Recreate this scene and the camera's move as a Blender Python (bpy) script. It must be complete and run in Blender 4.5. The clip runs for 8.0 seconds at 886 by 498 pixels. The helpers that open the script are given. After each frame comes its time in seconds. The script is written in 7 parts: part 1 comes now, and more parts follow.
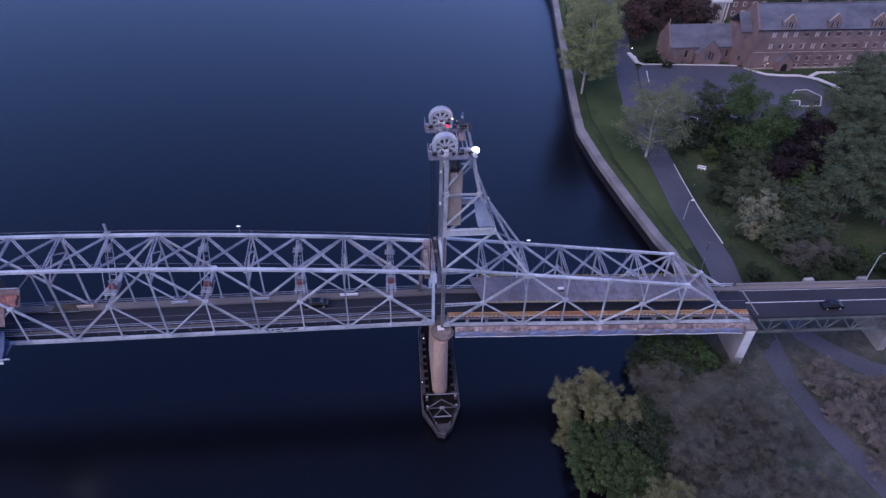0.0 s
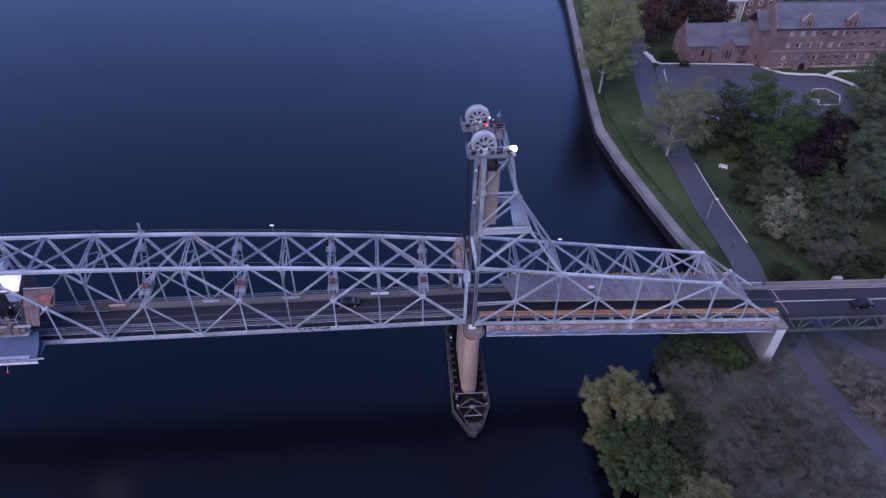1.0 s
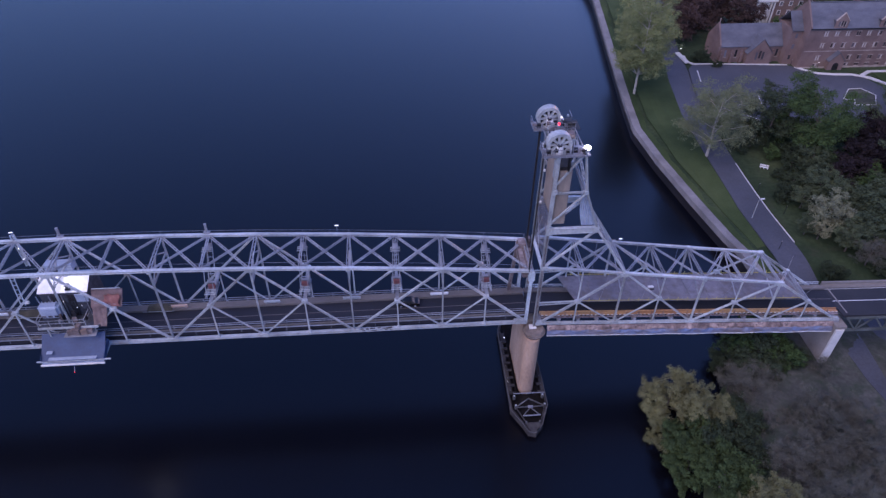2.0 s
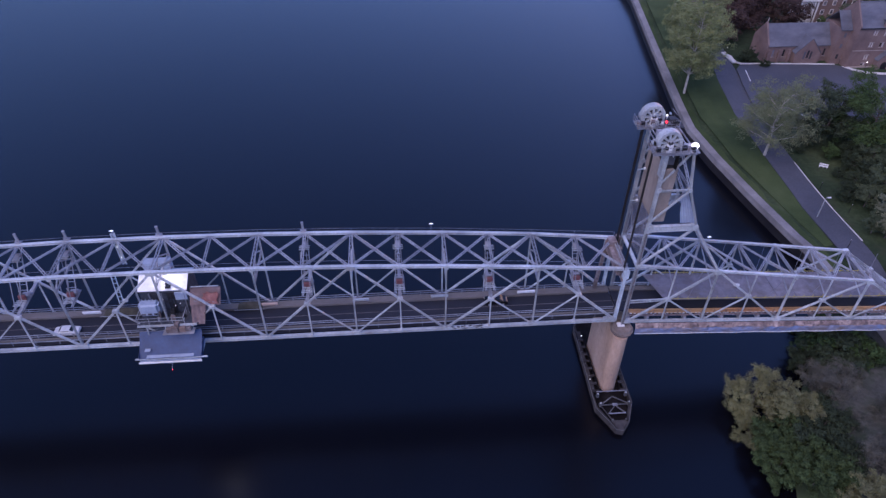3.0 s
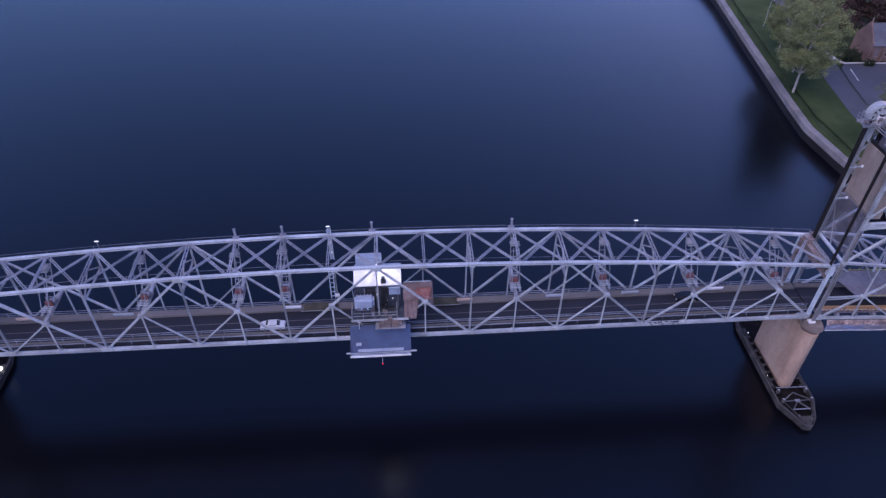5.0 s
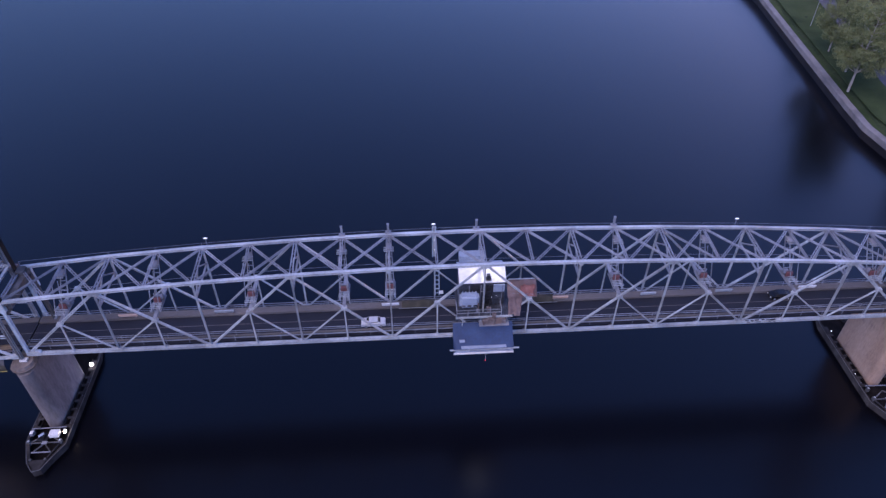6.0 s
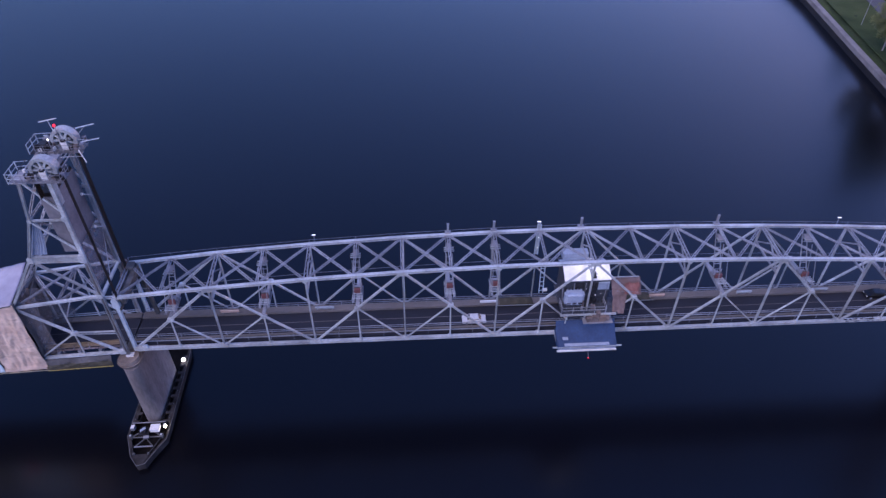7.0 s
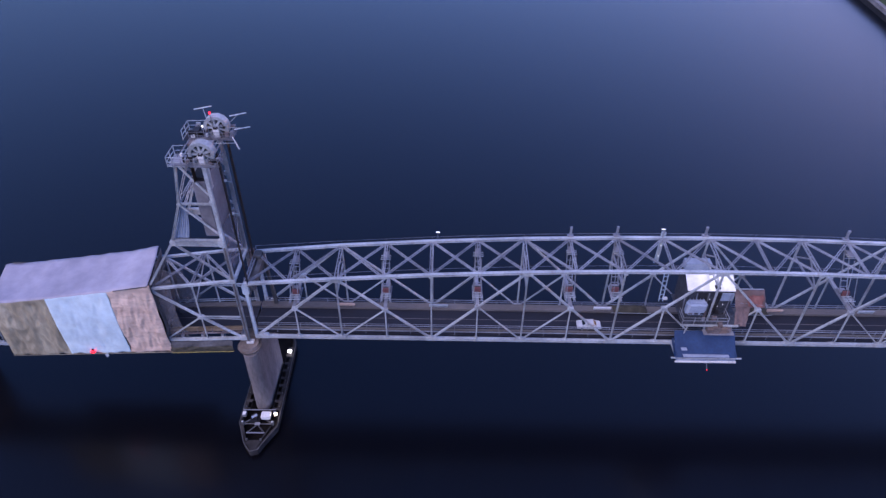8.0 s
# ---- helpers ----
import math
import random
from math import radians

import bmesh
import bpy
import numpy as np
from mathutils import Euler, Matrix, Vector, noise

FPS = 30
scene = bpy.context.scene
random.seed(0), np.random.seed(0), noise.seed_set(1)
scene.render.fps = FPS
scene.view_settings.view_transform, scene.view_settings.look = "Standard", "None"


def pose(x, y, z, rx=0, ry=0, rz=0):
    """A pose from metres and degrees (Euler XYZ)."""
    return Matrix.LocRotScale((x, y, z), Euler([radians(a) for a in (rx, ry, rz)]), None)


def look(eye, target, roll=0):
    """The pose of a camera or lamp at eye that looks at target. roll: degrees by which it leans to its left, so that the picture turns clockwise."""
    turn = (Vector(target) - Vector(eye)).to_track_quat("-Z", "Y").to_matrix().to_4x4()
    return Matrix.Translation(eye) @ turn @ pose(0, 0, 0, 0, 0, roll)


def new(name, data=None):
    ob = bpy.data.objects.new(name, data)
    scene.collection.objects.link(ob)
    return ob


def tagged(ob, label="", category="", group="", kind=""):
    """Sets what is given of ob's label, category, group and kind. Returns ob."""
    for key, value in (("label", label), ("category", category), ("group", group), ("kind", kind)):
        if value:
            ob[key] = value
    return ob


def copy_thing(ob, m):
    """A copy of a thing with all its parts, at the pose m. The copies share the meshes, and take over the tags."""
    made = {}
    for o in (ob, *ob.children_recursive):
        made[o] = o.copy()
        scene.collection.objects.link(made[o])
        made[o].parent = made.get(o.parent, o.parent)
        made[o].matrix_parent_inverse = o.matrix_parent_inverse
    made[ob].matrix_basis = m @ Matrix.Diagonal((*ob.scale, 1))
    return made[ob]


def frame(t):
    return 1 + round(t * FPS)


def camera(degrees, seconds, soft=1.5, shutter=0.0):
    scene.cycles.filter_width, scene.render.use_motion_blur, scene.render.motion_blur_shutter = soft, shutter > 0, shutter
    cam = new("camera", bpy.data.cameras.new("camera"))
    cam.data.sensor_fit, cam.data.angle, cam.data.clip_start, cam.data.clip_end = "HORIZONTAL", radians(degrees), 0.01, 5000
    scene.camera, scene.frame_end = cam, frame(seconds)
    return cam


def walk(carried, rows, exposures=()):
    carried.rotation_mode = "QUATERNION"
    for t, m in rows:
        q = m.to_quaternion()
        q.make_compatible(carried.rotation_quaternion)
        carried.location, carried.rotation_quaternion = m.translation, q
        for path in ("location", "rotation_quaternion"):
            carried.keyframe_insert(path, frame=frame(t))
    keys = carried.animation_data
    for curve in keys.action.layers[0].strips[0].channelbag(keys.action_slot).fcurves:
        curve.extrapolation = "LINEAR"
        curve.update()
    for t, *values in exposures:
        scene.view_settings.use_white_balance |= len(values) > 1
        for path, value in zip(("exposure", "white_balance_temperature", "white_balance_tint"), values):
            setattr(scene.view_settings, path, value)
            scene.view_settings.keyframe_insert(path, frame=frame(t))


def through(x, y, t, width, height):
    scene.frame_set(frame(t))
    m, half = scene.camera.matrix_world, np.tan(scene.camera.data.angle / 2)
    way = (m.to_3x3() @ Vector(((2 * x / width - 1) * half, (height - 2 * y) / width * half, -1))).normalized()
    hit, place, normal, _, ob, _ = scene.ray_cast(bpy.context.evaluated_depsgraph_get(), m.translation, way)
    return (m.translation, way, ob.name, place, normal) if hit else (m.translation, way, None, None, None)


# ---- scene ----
cam = camera(67.4, 8.0, 1.4)
PATH = [
    (0, (74.682, -91.187, 111.494), (74.832, -89.679, 110.189), 1.4),
    (0.5, (71.879, -90.968, 111.381), (72.027, -89.459, 110.076), 1.3),
    (1, (69.045, -90.884, 111.242), (69.19, -89.375, 109.937), 1.2),
    (2.5, (50.308, -90.163, 110.762), (50.439, -88.647, 109.464), 0.7),
    (3, (41.653, -89.902, 110.669), (41.78, -88.385, 109.371), 0.6),
    (3.5, (32.769, -89.465, 110.618), (32.891, -87.948, 109.321), 0.5),
    (4, (23.946, -89.522, 110.566), (24.061, -88.001, 109.272), 0.3),
    (4.5, (14.484, -88.971, 110.884), (14.601, -87.454, 109.585), 0.5),
    (6, (-13.284, -88.132, 110.953), (-13.175, -86.617, 109.652), 0.5),
    (6.5, (-22.106, -87.468, 111.2), (-22.005, -85.957, 109.893), 0.4),
    (7, (-31.298, -87.559, 111.089), (-31.203, -86.046, 109.784), 0.4),
    (7.5, (-38.533, -88.149, 110.464), (-38.504, -86.624, 109.171), 0.4),
    (8, (-46.613, -89.734, 109.148), (-46.627, -88.185, 107.882), 0.5),
]
walk(cam, [(t, look(eye, target, roll)) for t, eye, target, roll in PATH],
     exposures=[(0, 2.26, 6400, 27), (8, 2.26, 6400, 27)])


# ---- world and light ----
world = bpy.data.worlds.new("dusk_sky")
scene.world = world
world.use_nodes = True
wn = world.node_tree
sky = wn.nodes.new("ShaderNodeTexSky")
sky.sky_type = 'NISHITA'
sky.sun_disc = False
sky.sun_elevation = radians(4.0)
sky.sun_rotation = radians(42.0)
sky.air_density, sky.dust_density, sky.ozone_density = 1.0, 0.2, 4.0
wn.nodes["Background"].inputs["Strength"].default_value = 0.15
dusk = wn.nodes.new("ShaderNodeMix")
dusk.data_type, dusk.blend_type = 'RGBA', 'MULTIPLY'
dusk.inputs[0].default_value = 1.0
dusk.inputs[7].default_value = (1.33, 0.945, 1.12, 1)
wn.links.new(sky.outputs["Color"], dusk.inputs[6])
wn.links.new(dusk.outputs[2], wn.nodes["Background"].inputs["Color"])

sun_data = bpy.data.lights.new("sun", 'SUN')
sun_data.energy, sun_data.angle, sun_data.color = 0.6, radians(70), (1.0, 0.87, 0.8)
sun = new("sun", sun_data)
sun.matrix_world = look((0, 0, 200), (80, 80, 60))


# ---- materials ----
def ramp(nt, fac, stops):
    r = nt.nodes.new("ShaderNodeValToRGB")
    while len(r.color_ramp.elements) < len(stops):
        r.color_ramp.elements.new(0.5)
    for e, (p, c) in zip(r.color_ramp.elements, stops):
        e.position, e.color = p, (*c, 1)
    nt.links.new(fac, r.inputs["Fac"])
    return r.outputs["Color"]


def noise_fac(nt, scale, detail=4.0, rough=0.6, stretch=(1, 1, 1)):
    tc = nt.nodes.new("ShaderNodeTexCoord")
    mp = nt.nodes.new("ShaderNodeMapping")
    mp.inputs["Scale"].default_value = stretch
    n = nt.nodes.new("ShaderNodeTexNoise")
    n.inputs["Scale"].default_value, n.inputs["Detail"].default_value, n.inputs["Roughness"].default_value = scale, detail, rough
    nt.links.new(tc.outputs["Object"], mp.inputs["Vector"])
    nt.links.new(mp.outputs["Vector"], n.inputs["Vector"])
    return n.outputs["Fac"]


def mixed(nt, kind, fac, a, b):
    m = nt.nodes.new("ShaderNodeMix")
    m.data_type, m.blend_type = 'RGBA', kind
    if isinstance(fac, (int, float)):
        m.inputs[0].default_value = fac
    else:
        nt.links.new(fac, m.inputs[0])
    for sock, v in ((m.inputs[6], a), (m.inputs[7], b)):
        if isinstance(v, tuple):
            sock.default_value = (*v, 1)
        else:
            nt.links.new(v, sock)
    return m.outputs[2]


def material(name, dark, mid, light, coarse=0.25, fine=6.0, rough=0.7, metal=0.0, bump=0.1, stain=None, stain_at=(0.6, 0.75),
             stretch=(1, 1, 1), vary=0.0, spec=0.4, mottle=0.55):
    """A surface with a coarse and a fine variation, stains and relief."""
    m = bpy.data.materials.new(name)
    m.use_nodes = True
    nt = m.node_tree
    b = nt.nodes["Principled BSDF"]
    big, small = noise_fac(nt, coarse, 3, 0.6, stretch), noise_fac(nt, fine, 5, 0.65, stretch)
    col = ramp(nt, big, ((0.3, dark), (0.5, mid), (0.7, light)))
    col = mixed(nt, 'MULTIPLY', mottle, col, ramp(nt, small, ((0.25, (0.55, 0.55, 0.55)), (0.7, (1.15, 1.15, 1.15)))))
    if stain:
        where = noise_fac(nt, coarse * 3.1, 6, 0.7, stretch)
        f = nt.nodes.new("ShaderNodeMapRange")
        f.inputs[1].default_value, f.inputs[2].default_value = stain_at
        nt.links.new(where, f.inputs[0])
        col = mixed(nt, 'MIX', f.outputs[0], col, stain)
    if vary:
        info = nt.nodes.new("ShaderNodeObjectInfo")
        col = mixed(nt, 'MULTIPLY', vary, col, ramp(nt, info.outputs["Random"], ((0.0, (0.45, 0.45, 0.45)), (1.0, (1.3, 1.3, 1.3)))))
    nt.links.new(col, b.inputs["Base Color"])
    b.inputs["Roughness"].default_value, b.inputs["Metallic"].default_value = rough, metal
    b.inputs["Specular IOR Level"].default_value = spec
    if bump:
        bp = nt.nodes.new("ShaderNodeBump")
        bp.inputs["Strength"].default_value, bp.inputs["Distance"].default_value = bump, 0.05
        nt.links.new(small, bp.inputs["Height"])
        nt.links.new(bp.outputs["Normal"], b.inputs["Normal"])
    return m


def foliage(name, dark, mid, light, through=0.25):
    m = bpy.data.materials.new(name)
    m.use_nodes = True
    nt = m.node_tree
    b = nt.nodes["Principled BSDF"]
    geo = nt.nodes.new("ShaderNodeNewGeometry")
    col = ramp(nt, geo.outputs["Random Per Island"], ((0.0, dark), (0.5, mid), (1.0, light)))
    clump = ramp(nt, noise_fac(nt, 0.35, 2), ((0.3, (0.55, 0.55, 0.6)), (0.7, (1.2, 1.2, 1.1))))
    info = nt.nodes.new("ShaderNodeObjectInfo")
    col = mixed(nt, 'MULTIPLY', 0.8, col, clump)
    col = mixed(nt, 'MULTIPLY', 0.5, col, ramp(nt, info.outputs["Random"], ((0.0, (0.65, 0.7, 0.7)), (1.0, (1.2, 1.15, 1.1)))))
    nt.links.new(col, b.inputs["Base Color"])
    b.inputs["Roughness"].default_value = 0.75
    b.inputs["Specular IOR Level"].default_value = 0.15
    t = nt.nodes.new("ShaderNodeBsdfTranslucent")
    nt.links.new(col, t.inputs["Color"])
    mix = nt.nodes.new("ShaderNodeMixShader")
    mix.inputs[0].default_value = through
    nt.links.new(b.outputs[0], mix.inputs[1])
    nt.links.new(t.outputs[0], mix.inputs[2])
    nt.links.new(mix.outputs[0], nt.nodes["Material Output"].inputs["Surface"])
    return m


def glowing(name, colour, strength):
    m = bpy.data.materials.new(name)
    m.use_nodes = True
    b = m.node_tree.nodes["Principled BSDF"]
    b.inputs["Base Color"].default_value = (*colour, 1)
    b.inputs["Emission Color"].default_value = (*colour, 1)
    b.inputs["Emission Strength"].default_value = strength
    return m


def glassy(name, colour, rough=0.08):
    m = bpy.data.materials.new(name)
    m.use_nodes = True
    nt = m.node_tree
    b = nt.nodes["Principled BSDF"]
    info = nt.nodes.new("ShaderNodeObjectInfo")
    dark = tuple(0.4 * c for c in colour)
    nt.links.new(ramp(nt, info.outputs["Random"], ((0.0, dark), (0.6, colour), (1.0, tuple(min(1, 3.5 * c) for c in colour)))), b.inputs["Base Color"])
    b.inputs["Roughness"].default_value = rough
    return m


def water_material():
    m = bpy.data.materials.new("river_water")
    m.use_nodes = True
    nt = m.node_tree
    b = nt.nodes["Principled BSDF"]
    nt.links.new(ramp(nt, noise_fac(nt, 0.012, 3), ((0.3, (0.001, 0.0011, 0.0025)), (0.7, (0.0018, 0.0018, 0.004)))), b.inputs["Base Color"])
    b.inputs["Roughness"].default_value = 0.25
    b.inputs["IOR"].default_value = 1.37
    bp = nt.nodes.new("ShaderNodeBump")
    bp.inputs["Strength"].default_value, bp.inputs["Distance"].default_value = 0.10, 0.1
    small, large = noise_fac(nt, 0.9, 3, 0.6, (1, 2.2, 1)), noise_fac(nt, 0.06, 3)
    add = nt.nodes.new("ShaderNodeMath")
    add.operation = 'MULTIPLY'
    nt.links.new(small, add.inputs[0])
    nt.links.new(large, add.inputs[1])
    nt.links.new(add.outputs[0], bp.inputs["Height"])
    nt.links.new(bp.outputs["Normal"], b.inputs["Normal"])
    return m


STEEL = material("silver_painted_steel", (0.3, 0.33, 0.37), (0.435, 0.472, 0.515), (0.57, 0.61, 0.665), 0.22, 3.4, 0.5, 0.15, 0.12,
                 stain=(0.24, 0.21, 0.2), stain_at=(0.58, 0.74), vary=0.4, mottle=0.95)
LACED = material("weathered_lacing_steel", (0.2, 0.215, 0.26), (0.29, 0.31, 0.365), (0.38, 0.405, 0.46), 0.25, 3.0, 0.55, 0.1, 0.12,
                 stain=(0.17, 0.145, 0.14), stain_at=(0.58, 0.76), vary=0.5, mottle=0.8)
RUST_STEEL = material("rusty_mauve_steel", (0.12, 0.095, 0.1), (0.2, 0.16, 0.165), (0.32, 0.28, 0.3), 0.5, 2.5, 0.7, 0.1, 0.2,
                      stain=(0.1, 0.07, 0.065), stain_at=(0.5, 0.66), vary=0.4, mottle=0.9)
PALE_STEEL = material("pale_blue_white_steel", (0.4, 0.47, 0.56), (0.5, 0.58, 0.67), (0.6, 0.68, 0.76), 0.4, 2.6, 0.5, 0.1, 0.1,
                      stain=(0.3, 0.32, 0.36), stain_at=(0.55, 0.75), mottle=0.8)
DARK_STEEL = material("dark_greased_steel", (0.012, 0.012, 0.016), (0.02, 0.02, 0.026), (0.035, 0.034, 0.04), 0.5, 8.0, 0.55, 0.3, 0.2)
ROPE = material("greased_rope", (0.006, 0.005, 0.006), (0.009, 0.008, 0.009), (0.016, 0.014, 0.015), 0.5, 8.0, 0.7, 0.1, 0.2)
GREY_STEEL = material("grey_machinery_paint", (0.16, 0.17, 0.21), (0.24, 0.25, 0.3), (0.32, 0.33, 0.38), 0.5, 7.0, 0.55, 0.1, 0.15,
                      stain=(0.12, 0.1, 0.1), vary=0.4)
WORN_STEEL = material("worn_dark_galvanised_steel", (0.05, 0.05, 0.055), (0.085, 0.085, 0.092), (0.14, 0.14, 0.15), 0.6, 5.0, 0.7, 0.1, 0.2, stain=(0.035, 0.03, 0.03), vary=0.5)
GREEN_STEEL = material("green_painted_steel", (0.06, 0.075, 0.08), (0.095, 0.112, 0.115), (0.14, 0.16, 0.165), 0.4, 6.0, 0.6, 0.1, 0.12,
                       stain=(0.14, 0.11, 0.09), vary=0.3)
WHITE_PAINT = material("white_paint", (0.6, 0.6, 0.62), (0.72, 0.72, 0.74), (0.8, 0.8, 0.82), 0.6, 7.0, 0.5, 0.0, 0.05, stain=(0.4, 0.38, 0.36))
CREAM_PAINT = material("faded_cream_paint", (0.42, 0.29, 0.23), (0.54, 0.38, 0.31), (0.62, 0.46, 0.38), 0.6, 7.0, 0.6, 0.0, 0.05)
RED_PAINT = material("faded_red_paint", (0.13, 0.05, 0.055), (0.18, 0.065, 0.07), (0.24, 0.09, 0.095), 1.5, 9.0, 0.6, 0.0, 0.08)
ASPHALT = material("asphalt", (0.015, 0.015, 0.022), (0.021, 0.022, 0.030), (0.030, 0.031, 0.040), 0.06, 3.0, 0.85, 0.0, 0.15,
                   stain=(0.022, 0.022, 0.027), stain_at=(0.55, 0.75))
PARK_ASPHALT = material("pale_worn_asphalt", (0.05, 0.056, 0.076), (0.067, 0.073, 0.098), (0.085, 0.092, 0.12), 0.03, 2.0, 0.9, 0.0, 0.12,
                        stain=(0.047, 0.050, 0.068), stain_at=(0.55, 0.75))
DECK_ASPHALT = material("dark_bridge_deck", (0.011, 0.013, 0.022), (0.016, 0.018, 0.029), (0.026, 0.028, 0.042), 0.1, 4.0, 0.9, 0.0, 0.2,
                        stretch=(0.15, 1, 1))
LINE_PAINT = material("road_marking_paint", (0.4, 0.4, 0.42), (0.55, 0.55, 0.56), (0.68, 0.68, 0.7), 0.3, 4.0, 0.8, 0.0, 0.05, stain=(0.15, 0.15, 0.16))
CONCRETE = material("weathered_concrete", (0.165, 0.15, 0.148), (0.235, 0.217, 0.213), (0.31, 0.288, 0.282), 0.12, 3.0, 0.9, 0.0, 0.2,
                    stain=(0.14, 0.115, 0.11), stain_at=(0.58, 0.78))
PIER_CONCRETE = material("pinkish_pier_concrete", (0.265, 0.18, 0.138), (0.365, 0.255, 0.2), (0.445, 0.32, 0.255), 0.16, 2.5, 0.9, 0.0, 0.2,
                         stain=(0.17, 0.12, 0.11), stain_at=(0.56, 0.78), stretch=(1, 1, 0.35))
WEIGHT_CONCRETE = material("mauve_grey_concrete", (0.185, 0.15, 0.132), (0.25, 0.208, 0.185), (0.315, 0.268, 0.24), 0.2, 2.5, 0.9, 0.0, 0.2,
                           stain=(0.15, 0.115, 0.115), stain_at=(0.56, 0.78), stretch=(1, 1, 0.3))
WALL_CONCRETE = material("blue_grey_wall_concrete", (0.135, 0.13, 0.14), (0.195, 0.188, 0.2), (0.26, 0.25, 0.262), 0.12, 3.0, 0.9, 0.0, 0.2,
                         stain=(0.11, 0.1, 0.1), stain_at=(0.58, 0.78))
CAP_CONCRETE = material("dark_stained_concrete", (0.11, 0.09, 0.085), (0.17, 0.14, 0.13), (0.24, 0.2, 0.19), 0.3, 3.0, 0.9, 0.0, 0.2, stain=(0.07, 0.055, 0.055))
LILAC_CONCRETE = material("lilac_counterweight_concrete", (0.12, 0.118, 0.142), (0.17, 0.167, 0.195), (0.225, 0.22, 0.25), 0.2, 2.0, 0.9, 0.0, 0.2)
SHADED_PIER_CONCRETE = material("shaded_pier_concrete", (0.135, 0.12, 0.13), (0.195, 0.175, 0.185), (0.265, 0.24, 0.25), 0.2, 2.0, 0.9, 0.0, 0.2,
                         stain=(0.1, 0.09, 0.1), stain_at=(0.54, 0.74), stretch=(1, 1, 0.3), mottle=0.8)
PALE_CONCRETE = material("pale_concrete", (0.42, 0.42, 0.44), (0.52, 0.52, 0.54), (0.6, 0.6, 0.62), 0.2, 3.0, 0.85, 0.0, 0.15,
                         stain=(0.3, 0.29, 0.29), stain_at=(0.6, 0.8))
WALK_CONCRETE = material("bridge_walkway_concrete", (0.11, 0.1, 0.1), (0.15, 0.137, 0.136), (0.2, 0.183, 0.18), 0.1, 3.0, 0.9, 0.0, 0.15,
                         stain=(0.12, 0.1, 0.1), stretch=(0.3, 1, 1))
TIMBER = material("near_black_timber", (0.004, 0.004, 0.005), (0.008, 0.007, 0.008), (0.016, 0.014, 0.015), 0.5, 6.0, 0.9, 0.0, 0.35, vary=0.5, spec=0.1)
GREY_TIMBER = material("grey_fender_planks", (0.022, 0.021, 0.023), (0.04, 0.037, 0.04), (0.072, 0.067, 0.068), 0.4, 6.0, 0.9, 0.0, 0.3, vary=0.5, spec=0.15)
PLANK = material("orange_stained_planks", (0.43, 0.2, 0.1), (0.44, 0.255, 0.13), (0.43, 0.32, 0.185), 0.05, 5.0, 0.8, 0.0, 0.2, vary=0.45,
                 stain=(0.2, 0.1, 0.08))
SHADED_PLANK = material("shaded_dark_planks", (0.17, 0.125, 0.085), (0.27, 0.2, 0.135), (0.38, 0.29, 0.2), 0.4, 5.0, 0.85, 0.0, 0.2, vary=0.5, stain=(0.06, 0.04, 0.035))
YELLOW = material("yellow_safety_paint", (0.36, 0.28, 0.07), (0.46, 0.37, 0.1), (0.54, 0.45, 0.16), 0.6, 7.0, 0.6, 0.0, 0.05)
GRASS = material("dusk_grass", (0.022, 0.037, 0.021), (0.034, 0.053, 0.028), (0.053, 0.073, 0.038), 0.05, 0.9, 0.95, 0.0, 0.4,
                 stain=(0.04, 0.047, 0.03), stain_at=(0.54, 0.72), spec=0.1, mottle=0.8)
LAWN = material("mown_lawn", (0.028, 0.046, 0.02), (0.042, 0.064, 0.027), (0.058, 0.08, 0.035), 0.06, 3.0, 0.95, 0.0, 0.35, spec=0.1)
LEAF_LITTER = material("leaf_litter_soil", (0.046, 0.05, 0.047), (0.073, 0.077, 0.072), (0.108, 0.108, 0.1), 0.1, 1.2, 0.95, 0.0, 0.4,
                       stain=(0.036, 0.05, 0.036), stain_at=(0.45, 0.64), spec=0.1, mottle=0.8)
BLACK_STONE = material("near_black_wall_stone", (0.007, 0.007, 0.009), (0.012, 0.011, 0.014), (0.024, 0.022, 0.024), 0.2, 2.5, 0.5, 0.0, 0.3)
BRICK = material("red_brown_brickwork", (0.13, 0.09, 0.086), (0.178, 0.124, 0.118), (0.22, 0.157, 0.149), 0.15, 5.0, 0.9, 0.0, 0.2,
                 stain=(0.15, 0.105, 0.105))
STONE_TRIM = material("pale_stone_trim", (0.26, 0.21, 0.195), (0.33, 0.275, 0.255), (0.4, 0.335, 0.31), 0.5, 5.0, 0.9, 0.0, 0.1)
SLATE = material("grey_slate_roof", (0.065, 0.07, 0.092), (0.096, 0.102, 0.132), (0.125, 0.131, 0.162), 0.15, 6.0, 0.7, 0.0, 0.25,
                 stretch=(1, 1, 2.5), stain=(0.075, 0.075, 0.085))
RED_ROOF = material("red_brown_roof", (0.13, 0.06, 0.055), (0.18, 0.085, 0.08), (0.23, 0.11, 0.1), 0.2, 6.0, 0.8, 0.0, 0.2)
GLASS = glassy("dark_window_glass", (0.05, 0.05, 0.06))
BARK = material("grey_bark", (0.06, 0.05, 0.048), (0.1, 0.085, 0.082), (0.15, 0.13, 0.125), 0.6, 6.0, 0.95, 0.0, 0.4)
WHITE_BARK = material("pale_birch_bark", (0.24, 0.23, 0.21), (0.34, 0.325, 0.3), (0.42, 0.4, 0.37), 0.6, 5.0, 0.9, 0.0, 0.2, stain=(0.13, 0.115, 0.105))
LEAF_PALE = foliage("pale_yellow_green_leaves", (0.165, 0.172, 0.092), (0.183, 0.19, 0.102), (0.205, 0.21, 0.116))
